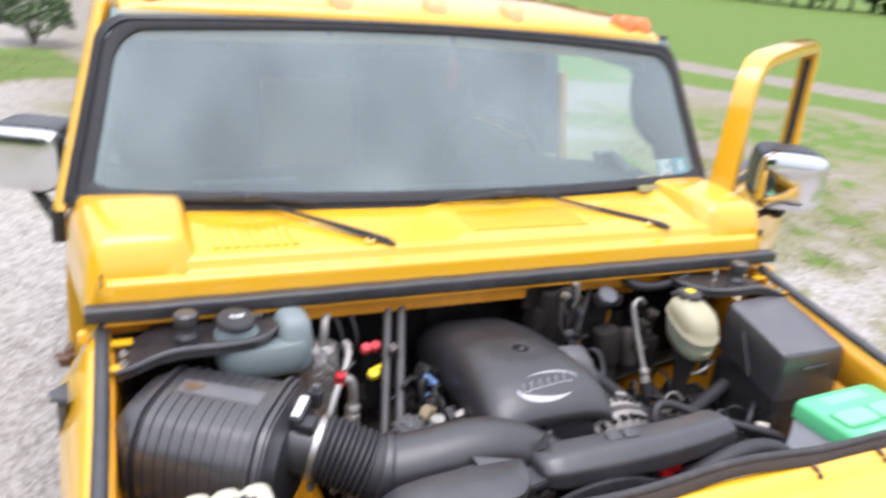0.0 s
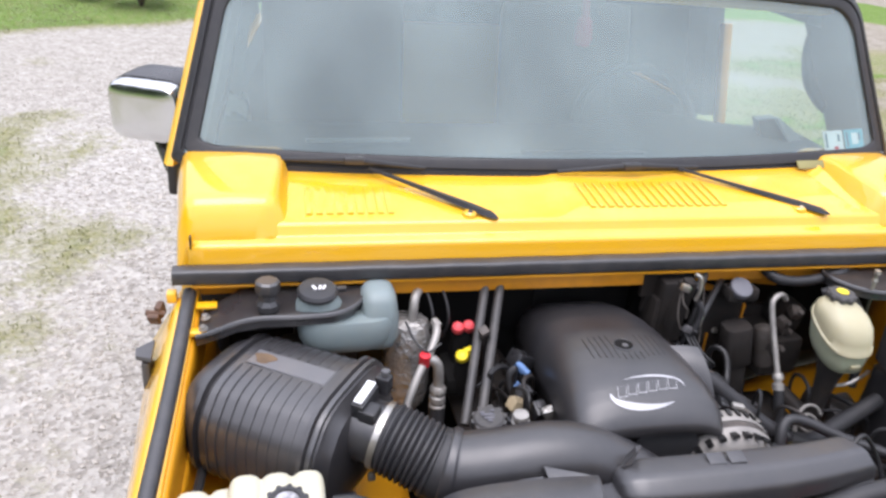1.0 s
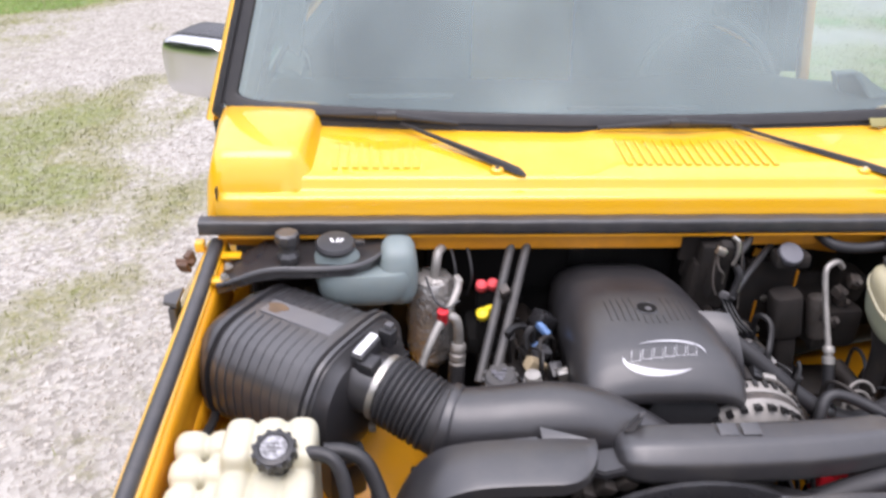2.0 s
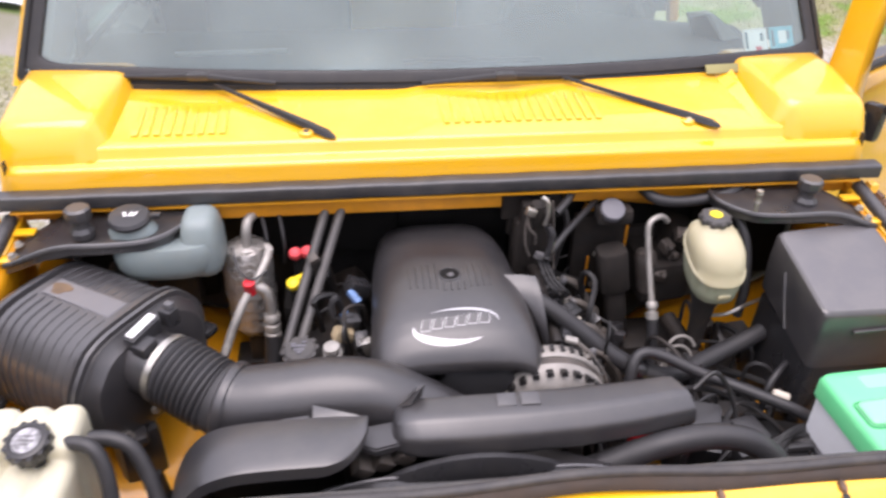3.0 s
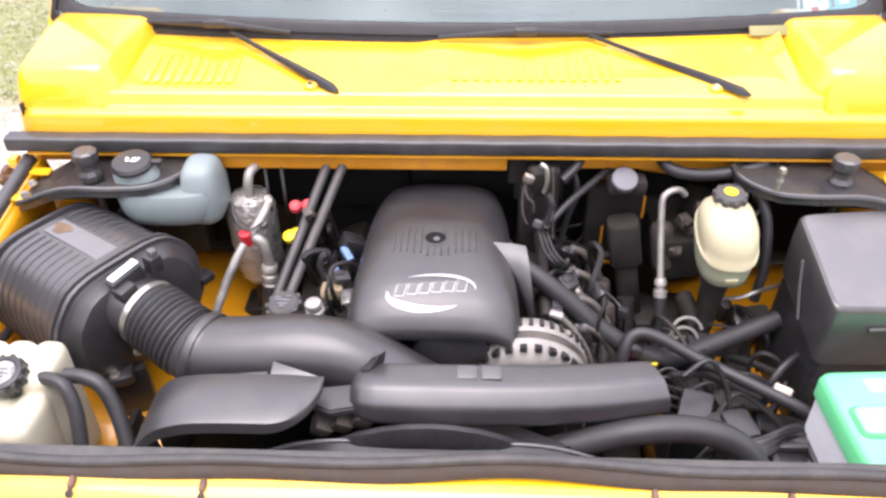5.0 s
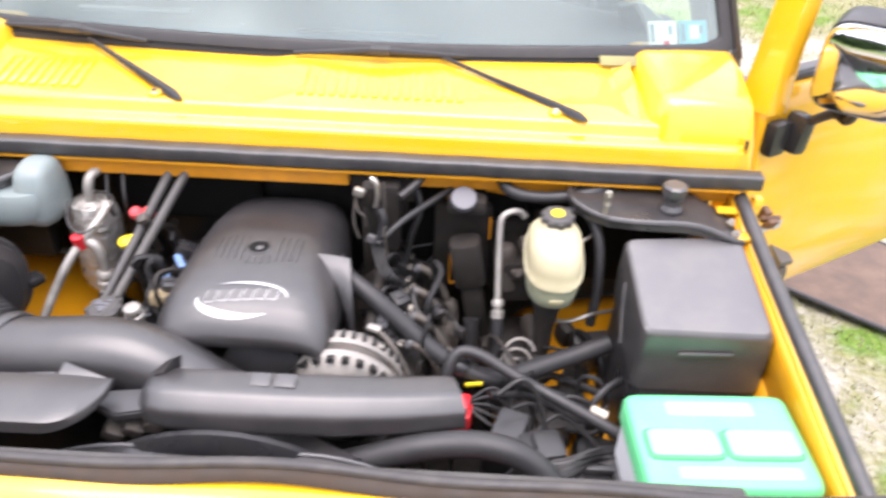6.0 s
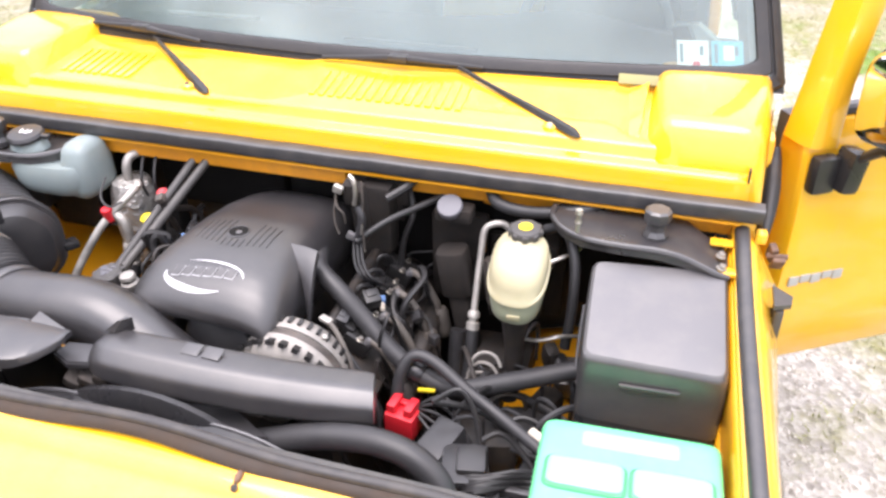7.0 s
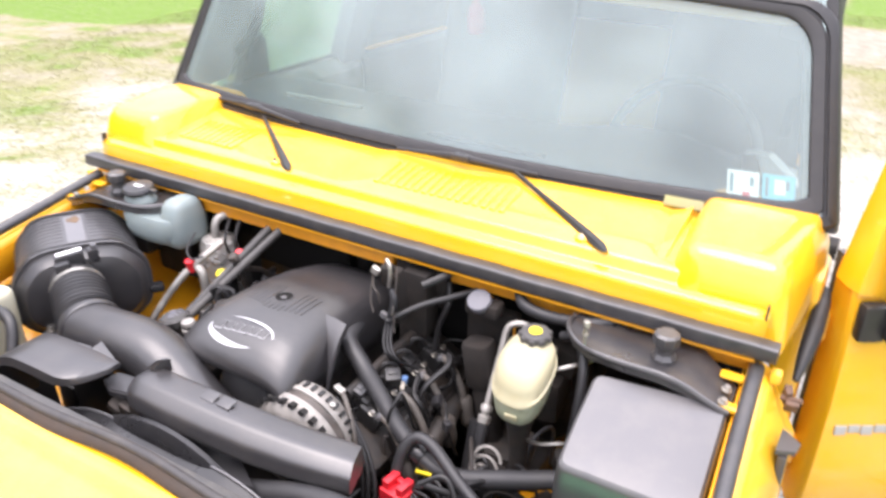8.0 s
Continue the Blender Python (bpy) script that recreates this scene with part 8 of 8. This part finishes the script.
# ---- planting ----
def bush(place, width, height, leaves, seed):
    r = random.Random(seed)
    x, y = place
    z = ground_z(x, y)
    ob = thing("shrub", (x, y, z), "small dark green leafy shrub on the lawn", "shrub", "shrubs by the drive")
    bm = bmesh.new()
    for k in range(9):
        a = 6.28 * k / 9 + r.uniform(-0.2, 0.2)
        rr_ = r.uniform(0.2, 0.45) * width
        sweep(bm, [(x, y, z, 0.02), (x + 0.4 * rr_ * math.cos(a), y + 0.4 * rr_ * math.sin(a), z + 0.4 * height, 0.012), (x + rr_ * math.cos(a), y + rr_ * math.sin(a), z + r.uniform(0.6, 0.95) * height, 0.004)], n=6, steps=3)
    part("stem", bm, BARK, ob)
    verts, faces = [], []
    for k in range(leaves):
        a, e = r.uniform(0, 6.28), math.acos(r.uniform(-0.4, 1))
        d = r.uniform(0.5, 1.0) ** 0.5 * (0.8 + 0.25 * math.sin(3 * a + seed) * math.sin(2.3 * e))
        c = Vector((x + d * width / 2 * math.sin(e) * math.cos(a), y + d * width / 2 * math.sin(e) * math.sin(a), z + height * 0.42 + d * height * 0.55 * math.cos(e)))
        c.z = max(c.z, z + 0.03)
        u = Vector((r.gauss(0, 1), r.gauss(0, 1), r.gauss(0, 1))).normalized()
        w = u.orthogonal().normalized()
        s = r.uniform(0.02, 0.045)
        b = len(verts)
        verts += [c - u * s, c + w * s * 0.5, c + u * s, c - w * s * 0.5]
        faces.append((b, b + 1, b + 2, b + 3))
    me = bpy.data.meshes.new("foliage")
    me.from_pydata([tuple(v) for v in verts], [], faces)
    me.materials.append(LEAF)
    f = new("foliage", me)
    f.parent = ob
    f.matrix_parent_inverse = ob.matrix_world.inverted()


bush((-2.25, 9.95), 1.0, 0.75, 2600, 1)
bush((-3.0, 10.4), 0.8, 0.55, 1600, 2)
bush((-1.2, 12.4), 1.4, 1.0, 2600, 3)

# far wood along the field's edge
r = np.random.RandomState(8)
verts, faces = [], []
for k in range(190):
    # along the field's far edge, and an unseen nearer belt before the car's nose on the passenger side, added to darken
    # the windscreen's reflection
    a = radians(-35 + 130 * k / 150 + r.uniform(-0.6, 0.6)) if k < 150 else radians(214 + 76 * (k - 150) / 40 + r.uniform(-0.6, 0.6))
    dist = r.uniform(88, 110) if k < 150 else r.uniform(30, 38)
    tx, ty = math.sin(a) * dist, math.cos(a) * dist
    h = r.uniform(7, 13) if k < 150 else r.uniform(11, 15)
    b = len(verts)
    for q in range(4):
        verts.append((tx + 0.25 * math.cos(q * 1.57), ty + 0.25 * math.sin(q * 1.57), 0))
    for q in range(4):
        verts.append((tx + 0.12 * math.cos(q * 1.57), ty + 0.12 * math.sin(q * 1.57), h * 0.6))
    for q in range(4):
        faces.append((b + q, b + (q + 1) % 4, b + 4 + (q + 1) % 4, b + 4 + q))
    near = k >= 150
    for q in range(420 if near else 170):
        u = r.normal(0, 1, 3)
        u /= np.linalg.norm(u)
        d = r.uniform(0.4, 1.0)
        c = np.array([tx, ty, h * 0.55]) + u * d * np.array([h * 0.34, h * 0.34, h * 0.5])
        c[2] = max(c[2], 0.3)
        s = r.uniform(0.35, 0.8) * (1.6 if near else 1.0)
        v, w = r.normal(0, 1, 3), r.normal(0, 1, 3)
        v, w = v / np.linalg.norm(v) * s, w / np.linalg.norm(w) * s
        b = len(verts)
        verts += [tuple(c - v), tuple(c + w), tuple(c + v), tuple(c - w)]
        faces.append((b, b + 1, b + 2, b + 3))
me = bpy.data.meshes.new("far_woods")
me.from_pydata(verts, [], faces)
me.materials.append(LEAF)
tagged(new("far_woods", me), "distant dark green wood along the field, and an unseen nearer belt", "woods", kind="stuff")

# loose gravel on the drive
r = np.random.RandomState(12)
N = 60000
px = r.uniform(-5.0, 5.0, N)
py = r.uniform(-0.6, 6.5, N)
keep = (np.hypot(px, py * 0.6) < 5.0 * r.uniform(0.2, 1, N)) & (grass_cover(px, py) < 0.45) & ~((abs(px) < 0.85) & (py < 2.9))
px, py = px[keep], py[keep]
pz = 0.012 * wavy(px, py, 2.5, 11)
octa = np.array([(1, 0, 0), (0, 1, 0), (-1, 0, 0), (0, -1, 0), (0, 0, 1), (0, 0, -1)], float)
of = np.array([(0, 1, 4), (1, 2, 4), (2, 3, 4), (3, 0, 4), (1, 0, 5), (2, 1, 5), (3, 2, 5), (0, 3, 5)])
n = len(px)
size = r.uniform(0.006, 0.018, (n, 1, 1)) * r.uniform(0.6, 1.2, (n, 1, 3))
jit = octa[None] * size + r.normal(0, 0.0018, (n, 6, 3))
ang = r.uniform(0, 6.28, n)
ca, sa = np.cos(ang)[:, None], np.sin(ang)[:, None]
xx = jit[..., 0] * ca - jit[..., 1] * sa + px[:, None]
yy = jit[..., 0] * sa + jit[..., 1] * ca + py[:, None]
zz = jit[..., 2] * 0.7 + pz[:, None] + 0.003
vv = np.stack([xx, yy, zz], -1).reshape(-1, 3)
ff = (of[None] + (np.arange(n) * 6)[:, None, None]).reshape(-1, 3)
me = bpy.data.meshes.new("loose_gravel")
me.from_pydata(vv.tolist(), [], ff.tolist())
me.materials.append(STONE)
tagged(new("loose_gravel", me), "pale loose limestone chips on the drive", "gravel", kind="stuff")

# grass blades on the near patches
N = 260000
px = r.uniform(-7.5, 6.5, N)
py = r.uniform(-0.5, 11.5, N)
keep = (grass_cover(px, py) > r.uniform(0.25, 0.8, N)) & ~((abs(px) < 0.95) & (py < 2.9)) & (np.hypot(px, py) < 12)
px, py = px[keep][:110000], py[keep][:110000]
n = len(px)
pz = 0.012 * wavy(px, py, 2.5, 11) + 0.015 * grass_cover(px, py)
ang, h = r.uniform(0, 6.28, n), r.uniform(0.012, 0.036, n)
lean = r.normal(0, 0.8, (n, 2)) * h[:, None]
w = 0.004
base1 = np.stack([px - w * np.cos(ang), py - w * np.sin(ang), pz - 0.004], -1)
base2 = np.stack([px + w * np.cos(ang), py + w * np.sin(ang), pz - 0.004], -1)
tip = np.stack([px + lean[:, 0], py + lean[:, 1], pz + h], -1)
vv = np.stack([base1, base2, tip], 1).reshape(-1, 3)
ff = np.arange(3 * n).reshape(-1, 3)
me = bpy.data.meshes.new("grass")
me.from_pydata(vv.tolist(), [], ff.tolist())
me.materials.append(BLADE)
tagged(new("grass", me), "short green grass blades in patches", "grass", kind="stuff")
